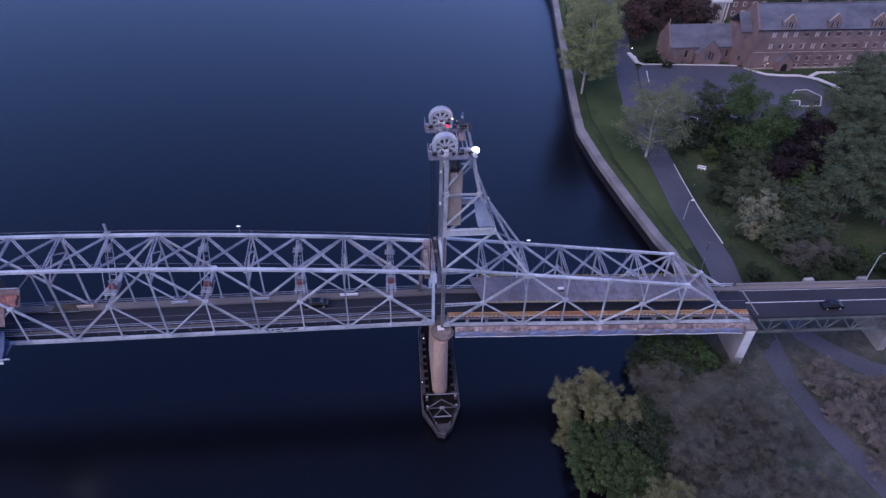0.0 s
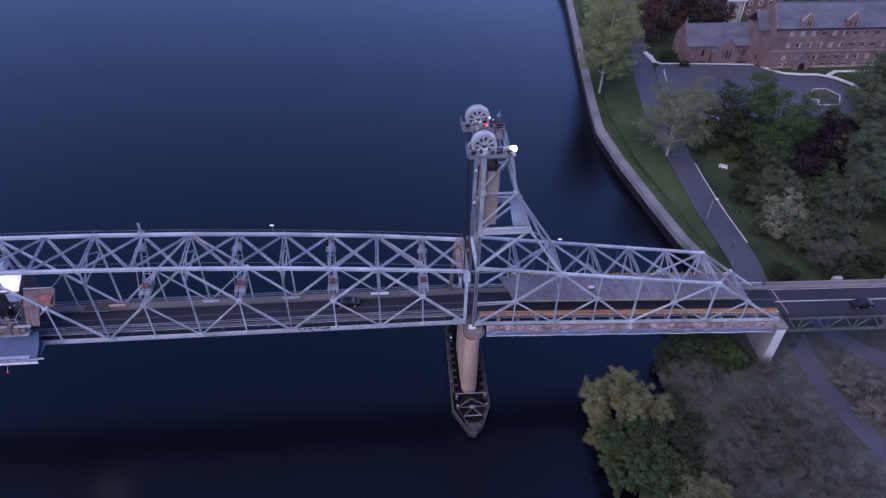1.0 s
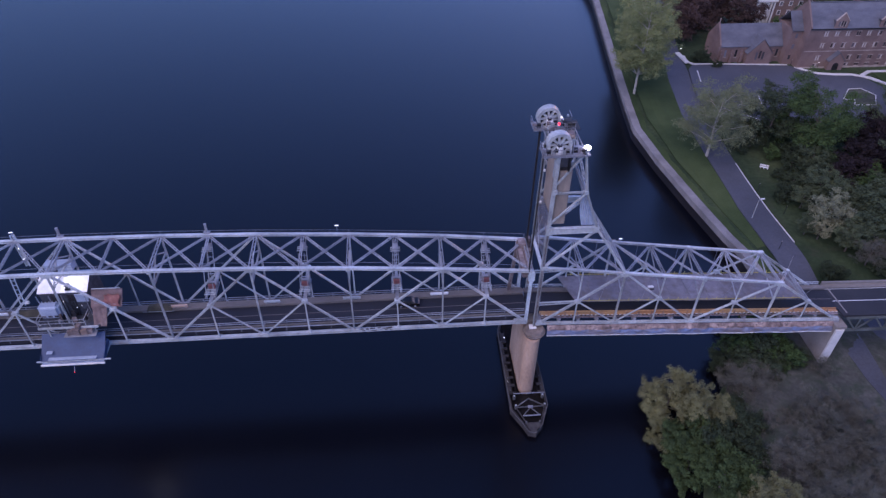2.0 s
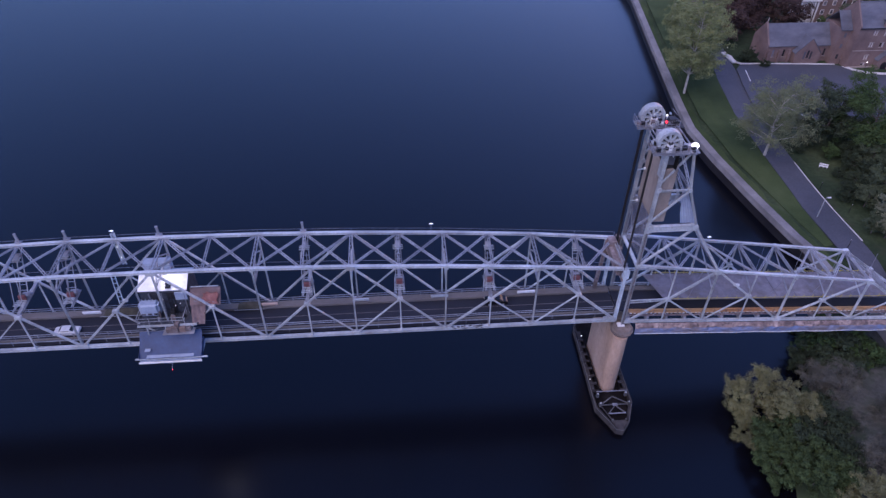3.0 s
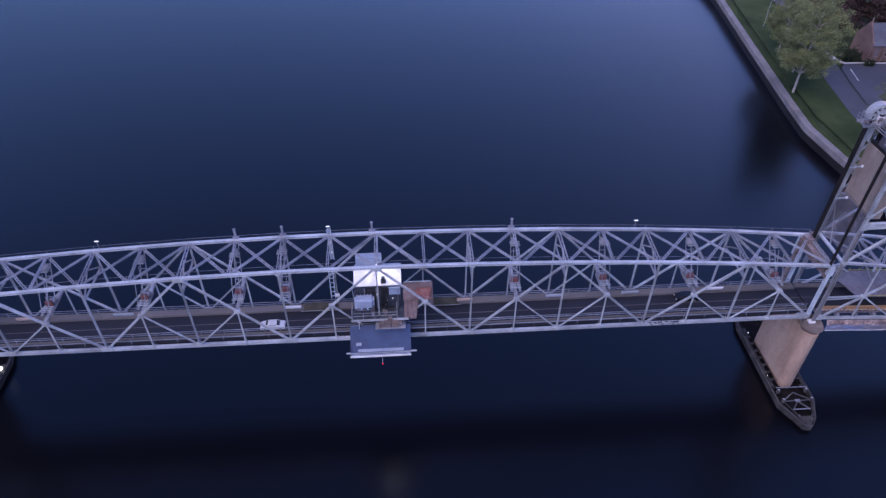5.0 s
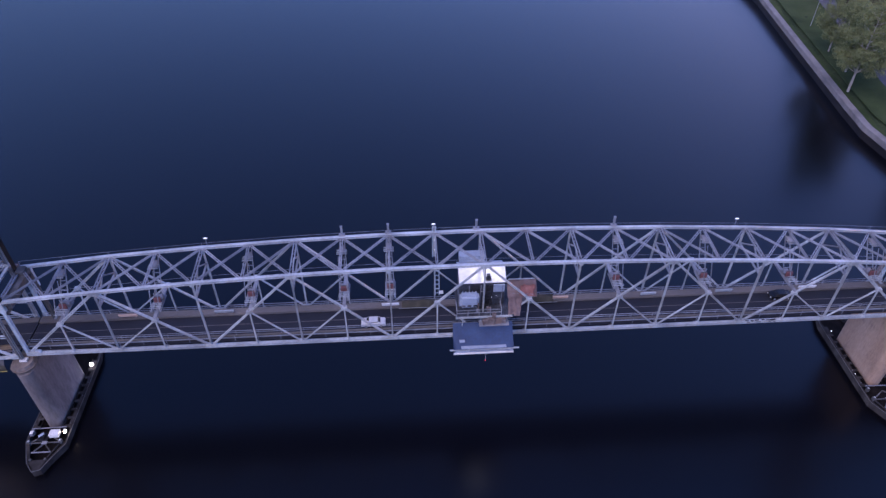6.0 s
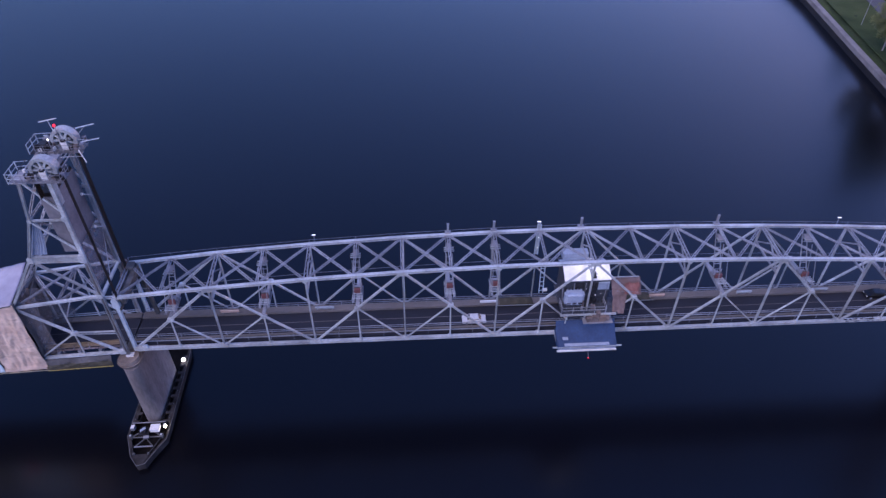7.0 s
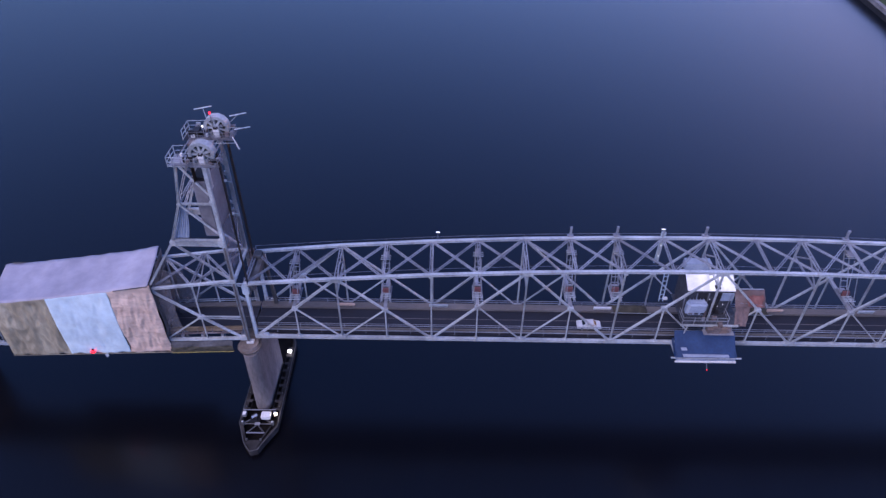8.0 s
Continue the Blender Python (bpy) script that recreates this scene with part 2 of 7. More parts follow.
LEAF_MOSS = foliage("mossy_green_leaves", (0.054, 0.086, 0.036), (0.063, 0.098, 0.042), (0.074, 0.112, 0.05))
LEAF_BIRCH = foliage("pale_green_birch_leaves", (0.175, 0.208, 0.1), (0.197, 0.232, 0.113), (0.225, 0.26, 0.134))
LEAF_SPRING = foliage("dusty_spring_leaves", (0.152, 0.176, 0.104), (0.168, 0.194, 0.115), (0.19, 0.214, 0.13))
LEAF_GREEN = foliage("mid_green_leaves", (0.05, 0.085, 0.034), (0.06, 0.102, 0.04), (0.074, 0.122, 0.048))
LEAF_OLIVE = foliage("olive_green_leaves", (0.074, 0.1, 0.062), (0.088, 0.117, 0.072), (0.104, 0.136, 0.085))
LEAF_DARK = foliage("dark_green_leaves", (0.04, 0.058, 0.036), (0.048, 0.068, 0.042), (0.056, 0.08, 0.048))
LEAF_PURPLE = foliage("dark_purple_leaves", (0.026, 0.020, 0.026), (0.032, 0.025, 0.032), (0.04, 0.031, 0.038))
LEAF_COPPER = foliage("copper_brown_leaves", (0.07, 0.046, 0.045), (0.083, 0.055, 0.053), (0.098, 0.066, 0.062))
LEAF_BLOSSOM = foliage("pale_blossom_leaves", (0.2, 0.215, 0.145), (0.23, 0.25, 0.172), (0.27, 0.29, 0.205))
TWIG_PALE = foliage("dry_pinkish_twigs", (0.15, 0.138, 0.128), (0.172, 0.158, 0.148), (0.198, 0.182, 0.17), 0.05)
TWIG = foliage("bare_grey_twigs", (0.092, 0.096, 0.086), (0.108, 0.112, 0.1), (0.13, 0.132, 0.118), 0.05)
TARP_LAVENDER = material("lavender_white_tarpaulin", (0.265, 0.258, 0.335), (0.315, 0.305, 0.388), (0.365, 0.353, 0.438), 0.12, 0.35, 0.5, 0.0, 0.25)
TARP_BLUE = material("pale_blue_tarpaulin", (0.55, 0.69, 0.8), (0.61, 0.76, 0.86), (0.67, 0.81, 0.89), 0.25, 0.35, 0.45, 0.0, 0.3)
# the pink sheet's stain streaks put the shade of creases into its colour
TARP_PINK = material("pinkish_brown_tarpaulin", (0.57, 0.41, 0.345), (0.67, 0.5, 0.425), (0.73, 0.57, 0.485), 0.3, 0.7, 0.6, 0.0, 0.3, stretch=(0.45, 0.95, 1.3), stain=(0.4, 0.275, 0.22), stain_at=(0.5, 0.75))
TARP_GREY = material("beige_grey_tarpaulin", (0.27, 0.235, 0.17), (0.385, 0.34, 0.25), (0.475, 0.425, 0.32), 0.3, 0.6, 0.6, 0.0, 0.3, stretch=(1.1, 0.950, 0.405), stain=(0.25, 0.215, 0.16), stain_at=(0.5, 0.75))
TARP_DARK = material("dark_grey_netting", (0.05, 0.05, 0.058), (0.08, 0.08, 0.09), (0.12, 0.12, 0.135), 0.3, 2.0, 0.8, 0.0, 0.3)
TARP_NAVY = material("blue_canopy_sheet", (0.009, 0.03, 0.092), (0.014, 0.042, 0.12), (0.02, 0.056, 0.15), 0.3, 2.0, 0.5, 0.0, 0.15)
TARP_BROWN = material("brown_tarpaulin", (0.14, 0.095, 0.085), (0.2, 0.14, 0.125), (0.26, 0.185, 0.165), 0.4, 2.0, 0.7, 0.0, 0.3)
SHEETING = material("grey_lilac_platform_sheeting", (0.125, 0.115, 0.14), (0.17, 0.16, 0.19), (0.215, 0.2, 0.235), 0.12, 0.8, 0.6, 0.0, 0.2,
                    stain=(0.11, 0.092, 0.09), stain_at=(0.47, 0.68), mottle=0.9)
SHROUD_BROWN = material("pinkish_brown_sheet", (0.1, 0.068, 0.072), (0.15, 0.102, 0.106), (0.21, 0.152, 0.155), 0.35, 1.6, 0.75, 0.0, 0.3, stain=(0.11, 0.075, 0.07), stain_at=(0.5, 0.7))
RED_CLOTH = material("faded_red_cloth", (0.15, 0.06, 0.06), (0.22, 0.088, 0.082), (0.29, 0.135, 0.125), 0.8, 2.4, 0.8, 0.0, 0.3)
HEAP_CLOTH = material("dirty_olive_sheet", (0.03, 0.03, 0.024), (0.05, 0.047, 0.036), (0.08, 0.07, 0.055), 0.5, 2.5, 0.85, 0.0, 0.3)
SKIRT_BLUE = material("blue_grey_sheet", (0.17, 0.15, 0.17), (0.16, 0.18, 0.27), (0.11, 0.18, 0.36), 0.16, 1.2, 0.6, 0.0, 0.3, stain=(0.13, 0.105, 0.11), stain_at=(0.5, 0.64), stretch=(1, 1, 2))
SKIRT_BROWN = material("brown_pink_sheet", (0.12, 0.085, 0.085), (0.24, 0.17, 0.16), (0.44, 0.34, 0.32), 0.5, 1.5, 0.6, 0.0, 0.3, stain=(0.08, 0.06, 0.062), stain_at=(0.5, 0.62))
LIT_ROOF_WHITE = material("lit_white_roof", (0.84, 0.84, 0.86), (0.88, 0.88, 0.9), (0.9, 0.9, 0.92), 0.5, 0.8, 0.5, 0.0, 0.05)
HOUSE_STEEL = material("dark_blue_grey_housing", (0.03, 0.035, 0.05), (0.05, 0.058, 0.08), (0.085, 0.095, 0.12), 0.9, 3.0, 0.6, 0.1, 0.15,
                       stain=(0.02, 0.02, 0.025), stain_at=(0.5, 0.65), mottle=0.8)
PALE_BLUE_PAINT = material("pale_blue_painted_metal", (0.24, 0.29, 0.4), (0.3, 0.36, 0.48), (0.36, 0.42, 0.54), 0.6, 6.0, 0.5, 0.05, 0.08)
CAR_DARK = material("black_car_paint", (0.008, 0.008, 0.01), (0.012, 0.012, 0.015), (0.016, 0.016, 0.02), 1.0, 9.0, 0.25, 0.2, 0.0)
CAR_WHITE = material("white_car_paint", (0.5, 0.5, 0.52), (0.58, 0.58, 0.6), (0.62, 0.62, 0.64), 1.0, 9.0, 0.3, 0.0, 0.0)
RUBBER = material("black_rubber", (0.01, 0.01, 0.01), (0.015, 0.015, 0.015), (0.02, 0.02, 0.02), 2.0, 9.0, 0.9, 0.0, 0.1)
WATER = water_material()
LAMP_WHITE = glowing("white_lamp_glow", (1.0, 0.97, 0.9), 6.0)
LAMP_WARM = glowing("warm_lamp_glow", (1.0, 0.9, 0.65), 5.0)
LAMP_RED = glowing("red_lamp_glow", (1.0, 0.012, 0.02), 1.2)


# ---- building helpers ----
def part(name, bm, mat, parent=None, label="", smooth=False):
    me = bpy.data.meshes.new(name)
    bm.to_mesh(me)
    bm.free()
    for m in (mat if isinstance(mat, (list, tuple)) else [mat]):
        me.materials.append(m)
    if smooth:
        for p in me.polygons:
            p.use_smooth = True
    ob = new(name, me)
    ob.parent = parent
    if label:
        ob["label"] = label
    return ob


def thing(name, label, category, group="", kind="", at=(0, 0, 0)):
    ob = new(name)
    ob.empty_display_size = 0.5
    ob.location = at
    return tagged(ob, label, category, group, kind)


def box(bm, c, s, turn=0.0):
    """A box round the centre c with the sizes s, turned about z."""
    m = pose(*c, 0, 0, turn) @ Matrix.Diagonal((*s, 1))
    return bmesh.ops.create_cube(bm, size=1, matrix=m)["verts"]


def along(p, q, up=(0, 0, 1)):
    """Axes of a member from p to q: along, side, top."""
    p, q = Vector(p), Vector(q)
    d = (q - p).normalized()
    u = Vector(up)
    if abs(d.dot(u)) > 0.98:
        u = Vector((1, 0, 0))
    side = d.cross(u).normalized()
    return p, q, d, side, side.cross(d).normalized()


def bar(bm, p, q, w, h, up=(0, 0, 1)):
    """A rectangular bar from p to q: w across, h high."""
    p, q, d, s, u = along(p, q, up)
    m = Matrix((d, s, u)).transposed().to_4x4()
    m.translation = (p + q) / 2
    bmesh.ops.create_cube(bm, size=1, matrix=m @ Matrix.Diagonal(((q - p).length, w, h, 1)))


def girder(bm, p, q, w, h, up=(0, 0, 1), t=0.07):
    """A built-up member: an extruded section with webs set in and flanges standing out at top and bottom."""
    p, q, d, s, u = along(p, q, up)
    a, b, c = w / 2 + 0.1, w / 2, h / 2
    outline = [(-a, c), (a, c), (a, c - t), (b, c - t), (b, t - c), (a, t - c), (a, -c), (-a, -c), (-a, t - c), (-b, t - c), (-b, c - t), (-a, c - t)]
    ends = [[bm.verts.new(e + s * x + u * z) for x, z in outline] for e in (p, q)]
    for i in range(12):
        j = (i + 1) % 12
        bm.faces.new((ends[0][i], ends[0][j], ends[1][j], ends[1][i]))
    bm.faces.new(ends[0][::-1])
    bm.faces.new(ends[1])
    bmesh.ops.recalc_face_normals(bm, faces=bm.faces)


def laced(bm, p, q, w, h, up=(0, 0, 1), step=0.9):
    """Two angles tied by zigzag lacing bars."""
    p, q, d, s, u = along(p, q, up)
    for k in (-1, 1):
        bar(bm, p + s * k * w / 2, q + s * k * w / 2, 0.1, h, up)
    n = max(2, int((q - p).length / step))
    for i in range(n):
        a, b = p.lerp(q, i / n), p.lerp(q, (i + 1) / n)
        k = 1 if i % 2 else -1
        bar(bm, a - s * k * w / 2 + u * h * 0.3, b + s * k * w / 2 + u * h * 0.3, 0.09, 0.03, up)


def battened(bm, p, q, w, h, step=0.95):
    """Two channels side by side tied by batten plates, with slots between the plates."""
    p, q, d, s, u = along(p, q)
    for k in (-1, 1):
        bar(bm, p + u * k * h * 0.36, q + u * k * h * 0.36, w, h * 0.28)
    n = max(2, int((q - p).length / step))
    for i in range(n):
        a, b = p.lerp(q, (i + 0.22) / n), p.lerp(q, (i + 0.76) / n)
        bar(bm, a, b, w * 0.86, h * 0.5)


def tube(bm, points, radii, sides=6):
    """A round tube through points with a radius at each."""
    rings = []
    for i, p in enumerate(points):
        a, b = points[max(0, i - 1)], points[min(len(points) - 1, i + 1)]
        d = (Vector(b) - Vector(a)).normalized()
        s = d.cross(Vector((0, 0, 1)) if abs(d.z) < 0.95 else Vector((1, 0, 0))).normalized()
        u = s.cross(d)
        rings.append([bm.verts.new(Vector(p) + (s * math.cos(2 * math.pi * k / sides) + u * math.sin(2 * math.pi * k / sides)) * radii[i])
                      for k in range(sides)])
    for r0, r1 in zip(rings, rings[1:]):
        for k in range(sides):
            bm.faces.new((r0[k], r0[(k + 1) % sides], r1[(k + 1) % sides], r1[k]))
    bm.faces.new(rings[0][::-1])
    bm.faces.new(rings[-1])


def sheet(bm, corner, nu, nv, thick=0.0):
    """A sheet over corner(u, v), u and v from 0 to 1; thick is along z downwards, or a vector."""
    grid = [[bm.verts.new(corner(i / nu, j / nv)) for j in range(nv + 1)] for i in range(nu + 1)]
    for i in range(nu):
        for j in range(nv):
            bm.faces.new((grid[i][j], grid[i + 1][j], grid[i + 1][j + 1], grid[i][j + 1]))
    if thick:
        off = Vector(thick) if isinstance(thick, tuple) else Vector((0, 0, -thick))
        low = [[bm.verts.new(v.co + off) for v in row] for row in grid]
        for i in range(nu):
            for j in range(nv):
                bm.faces.new((low[i][j], low[i][j + 1], low[i + 1][j + 1], low[i + 1][j]))
        for i in range(nu):
            bm.faces.new((grid[i][0], low[i][0], low[i + 1][0], grid[i + 1][0]))
            bm.faces.new((grid[i + 1][nv], low[i + 1][nv], low[i][nv], grid[i][nv]))
        for j in range(nv):
            bm.faces.new((grid[0][j + 1], low[0][j + 1], low[0][j], grid[0][j]))
            bm.faces.new((grid[nu][j], low[nu][j], low[nu][j + 1], grid[nu][j + 1]))


def prism(bm, outline, z0, z1):
    """An upright prism over an outline of (x, y)."""
    low, top = [bm.verts.new((x, y, z0)) for x, y in outline], [bm.verts.new((x, y, z1)) for x, y in outline]
    n = len(outline)
    for i in range(n):
        bm.faces.new((low[i], low[(i + 1) % n], top[(i + 1) % n], top[i]))
    bm.faces.new(top)
    bm.faces.new(low[::-1])


def made(build, *args, **kw):
    bm = bmesh.new()
    build(bm, *args, **kw)
    return bm


# ---- plan ----
YN, YF = -5.0, 3.8          # the two truss planes
YC = (YN + YF) / 2
HALF = 8.23                 # half a panel of the lift span
ZB = 18.5                   # its bottom chord
WATER_Z = -1.0
SHORE = [(600, 178), (400, 165), (280, 156), (204, 150.6), (152, 143.0), (105, 136.4), (90, 134.7), (72, 136.2), (51, 139.2), (35, 141.9),
         (30, 143.3), (18, 144), (10, 140), (5, 133), (0, 128.5), (-4, 124), (-12, 117.5), (-22, 112), (-31, 107.5), (-60, 98), (-200, 70), (-900, 0)]


def shore_x(y):
    for (y1, x1), (y0, x0) in zip(SHORE, SHORE[1:]):
        if y >= y0:
            return x0 + (x1 - x0) * (y - y0) / (y1 - y0)
    return SHORE[-1][1]


def smooth(a, b, v):
    v = min(1.0, max(0.0, (v - a) / (b - a)))
    return v * v * (3 - 2 * v)


def land(x, y):
    """The height of the ground."""
    d = x - shore_x(y)
    north = smooth(8, 26, y)
    wall = -6.0 if d < 1.2 else 3.0 + 1.5 * smooth(3, 12, d) + 0.7 * smooth(20, 45, d) * smooth(60, 110, y)
    bank = -6.0 + 7.0 * smooth(-10, 12, d) + 2.0 * smooth(12, 30, d) + 0.6 * smooth(10, 40, d)
    return wall * north + bank * (1 - north)


def truss_top(x):
    return 35.7 - 0.000646 * x * x


def approach_bottom(x):
    return 17.85 - 0.0528 * (abs(x) - 84.2)


def approach_top(x):
    return 32.1 - 0.1424 * (abs(x) - 83.4)


def road_z(x):
    x = abs(x)
    if x < 82.5:
        return 19.0
    if x < 146:
        return approach_bottom(x) + 1.1
    return approach_bottom(146) + 1.1 - 0.03 * (x - 146)


def netting(name):
    """Sheer dark netting that lets half of what is behind show."""
    m = bpy.data.materials.new(name)
    m.use_nodes = True
    nt = m.node_tree
    b = nt.nodes["Principled BSDF"]
    nt.links.new(ramp(nt, noise_fac(nt, 0.4, 3), ((0.3, (0.13, 0.125, 0.15)), (0.7, (0.22, 0.21, 0.245)))), b.inputs["Base Color"])
    b.inputs["Roughness"].default_value = 0.9
    nt.links.new(ramp(nt, noise_fac(nt, 0.5, 3), ((0.35, (0.3, 0.3, 0.3)), (0.65, (0.65, 0.65, 0.65)))), b.inputs["Alpha"])
    return m


NET = netting("sheer_netting")


# ---- ground, river, roads ----
def build_ground():
    """One sheet from the river bed over the banks to the horizon."""
    xs = sorted({*np.arange(84, 300, 3.0).tolist(), *np.arange(96, 160, 1.5).tolist(), *np.arange(300, 700, 25.0).tolist(),
                 *np.arange(700, 3201, 250.0).tolist(), *np.arange(-3000, 84, 200.0).tolist()})
    ys = sorted({*np.arange(-60, 210, 3.0).tolist(), *np.arange(-20, 34, 1.5).tolist(), *np.arange(210, 600, 20.0).tolist(),
                 *np.arange(-600, -60, 30.0).tolist(), *np.arange(600, 3001, 200.0).tolist(), *np.arange(-3000, -600, 200.0).tolist()})
    bm = bmesh.new()
    grid = [[bm.verts.new((x, y, land(x, y) + (0.12 * noise.noise((x * 0.15, y * 0.15, 0)) if land(x, y) > 0 else 0))) for y in ys] for x in xs]
    for i in range(len(xs) - 1):
        for j in range(len(ys) - 1):
            bm.faces.new((grid[i][j], grid[i + 1][j], grid[i + 1][j + 1], grid[i][j + 1]))
    return bm


tagged(part("ground", build_ground(), GRASS, smooth=True), "dim grassy riverbank sloping under the water", "ground", kind="structure")

bm = bmesh.new()
bmesh.ops.create_grid(bm, x_segments=8, y_segments=8, size=3000, matrix=pose(0, 0, WATER_Z))
tagged(part("water", bm, WATER), "dark calm river reflecting the blue dusk sky", "river", kind="structure")


def ribbon(centre, step=2.0, lift=0.07, thick=0.3):
    """A strip over the ground: rows of (x, y, half width)."""
    bm = bmesh.new()
    pts = []
    for (x0, y0, w0), (x1, y1, w1) in zip(centre, centre[1:]):
        n = max(1, int(math.hypot(x1 - x0, y1 - y0) / step))
        pts += [(x0 + (x1 - x0) * i / n, y0 + (y1 - y0) * i / n, w0 + (w1 - w0) * i / n) for i in range(n)]
    pts.append(centre[-1])
    rows = []
    for i, (x, y, w) in enumerate(pts):
        a, b = pts[max(0, i - 2)], pts[min(len(pts) - 1, i + 2)]
        d = Vector((b[0] - a[0], b[1] - a[1])).normalized()
        rows.append([])
        for k in np.linspace(-1, 1, 5):
            px, py = x - d.y * w * k, y + d.x * w * k
            rows[-1].append((px, py, max(land(px, py), land(x, y) - 0.3) + 0.12 + lift))
    top = [[bm.verts.new(p) for p in r] for r in rows]
    low = [[bm.verts.new((p[0], p[1], p[2] - thick)) for p in (r[0], r[-1])] for r in rows]
    for i in range(len(rows) - 1):
        for k in range(4):
            bm.faces.new((top[i][k], top[i][k + 1], top[i + 1][k + 1], top[i + 1][k]))
        bm.faces.new((low[i][0], top[i][0], top[i + 1][0], low[i + 1][0]))
        bm.faces.new((top[i][4], low[i][1], low[i + 1][1], top[i + 1][4]))
    bmesh.ops.recalc_face_normals(bm, faces=bm.faces)
    return bm


def patch(outline, lift, step=3.0, thick=0.35):
    """A paved patch over the ground: a flat-topped prism cut fine enough to follow the ground."""
    bm = bmesh.new()
    z = max(land(x, y) for x, y in outline) + 0.12 + lift
    prism(bm, outline, z - thick - 0.4, z)
    return bm


# riverside drive, car park and its paths
tagged(part("road", ribbon([(178, 205, 3.6), (168.5, 160, 3.2), (164, 140, 3.2), (160, 118, 4.2), (156, 95, 4.0), (154.2, 70, 3.7), (153.2, 45, 3.6), (153.8, 30, 3.5), (154.3, 14, 3.4),
                            (154.8, -2, 2.6), (154.2, -12, 2.0), (155.8, -22, 2.1), (158.2, -30, 2.2), (162.3, -42, 2.2), (175, -70, 2.3)]), PARK_ASPHALT),
       "narrow worn asphalt riverside drive passing under the bridge", "road", kind="structure")
tagged(part("road", ribbon([(163, 8, 2.2), (163.3, 0, 2.2), (167, -5, 2.3), (173, -10.6, 2.5), (190, -20, 2.8), (230, -36, 3)], lift=0.1), PARK_ASPHALT),
       "curving asphalt park road beyond the bridge", "road", kind="structure")
tagged(part("lawn", ribbon([(164, 200, 8.6), (157, 160, 7.6), (153.4, 140, 6.9), (148.9, 113, 6.2), (146.2, 95, 5.8), (145.9, 70, 4.4), (147.5, 45, 2.0), (149.3, 30, 1.0)], lift=0.03), LAWN),
       "green river lawn between the wall and the drive", "lawn", kind="structure")
LOT = [(163, 116), (165.5, 126), (168, 129.2), (175, 129.3), (203, 127), (209, 122), (213, 119.6), (225, 118.2), (230, 104), (222, 92), (214, 86), (200, 88), (176, 86.5), (166, 92), (160, 100)]
tagged(part("car_park", patch(LOT, 0.13), PARK_ASPHALT), "bluish worn asphalt car park beside the brick school", "car park", kind="structure")
tagged(part("lawn", patch([(231, 121), (262, 120.6), (262, 98), (236, 98), (231.5, 105)], 0.1), LAWN), "mown lawn in front of the school", "lawn", kind="structure")


def lot_z():
    return max(land(x, y) for x, y in LOT) + 0.12 + 0.13


def path_strip(name, label, pts, half, mat, z, thick=0.12):
    bm = bmesh.new()
    rows = []
    for i, (x, y) in enumerate(pts):
        a, b = pts[max(0, i - 1)], pts[min(len(pts) - 1, i + 1)]
        d = Vector((b[0] - a[0], b[1] - a[1])).normalized()
        rows.append([(x - d.y * half, y + d.x * half), (x + d.y * half, y - d.x * half)])
    top = [[bm.verts.new((*p, z)) for p in r] for r in rows]
    low = [[bm.verts.new((*p, z - thick)) for p in r] for r in rows]
    for i in range(len(rows) - 1):
        bm.faces.new((top[i][1], top[i + 1][1], top[i + 1][0], top[i][0]))
        bm.faces.new((top[i][0], top[i + 1][0], low[i + 1][0], low[i][0]))
        bm.faces.new((top[i + 1][1], top[i][1], low[i][1], low[i + 1][1]))
    for e in (0, -1):
        bm.faces.new((top[e][0], top[e][1], low[e][1], low[e][0]))
    bmesh.ops.recalc_face_normals(bm, faces=bm.faces)
    return tagged(part(name, bm, mat), label, "path", kind="structure")


LZ = lot_z()
path_strip("pavement", "pale concrete path curving past the school door", [(205.2, 125.6), (207.2, 122.9), (210.7, 120.0), (216.2, 118.8), (222.4, 118.4), (228, 115.6), (231, 110.8), (232.8, 103.5)], 0.75,
           PALE_CONCRETE, LZ + 0.12, 0.5)
path_strip("pavement", "pale concrete path along the school front", [(226, 117.6), (230.4, 120.5), (240, 120.2), (264, 119.6)], 0.7, PALE_CONCRETE, LZ + 0.125, 0.5)
path_strip("pavement", "pale kerb along the chapel side of the car park", [(167.6, 137), (167.2, 132), (169, 130), (176, 129.6), (190, 128.6), (203, 127.4)], 0.28, PALE_CONCRETE, LZ + 0.13, 0.5)
path_strip("pavement", "pale concrete ramp beside the car park", [(166.2, 140), (167.0, 131.4)], 0.8, PALE_CONCRETE, LZ + 0.11, 0.5)
ISLE = [(209.8, 100.7), (215.2, 107.4), (219.8, 107.6), (222.2, 102.6), (218.4, 96.2), (211.3, 96.4), (213.2, 100.0)]
isle = thing("traffic_island", "kerbed planting island of dark soil in the car park", "traffic island", kind="structure")
part("soil", made(prism, ISLE, LZ - 0.2, LZ + 0.1), LEAF_LITTER, isle)
for (ax, ay), (bx, by) in zip(ISLE, ISLE[1:] + ISLE[:1]):
    part("kerb", made(bar, (ax, ay, LZ + 0.1), (bx, by, LZ + 0.1), 0.3, 0.25), PALE_CONCRETE, isle)
for i in range(6):
    x = 173.5 + i * 3.4
    tagged(part("parking_line", made(bar, (x, 98, LZ + 0.006), (x + 1.9, 106, LZ + 0.006), 0.12, 0.012), LINE_PAINT), "faded painted parking bay line", "marking",
           group="parking bay lines", kind="structure")
tagged(part("parking_line", made(bar, (168.2, 124.8, LZ + 0.006), (166.2, 116, LZ + 0.006), 0.3, 0.012), LINE_PAINT), "white painted stop line on the drive", "marking", kind="structure")
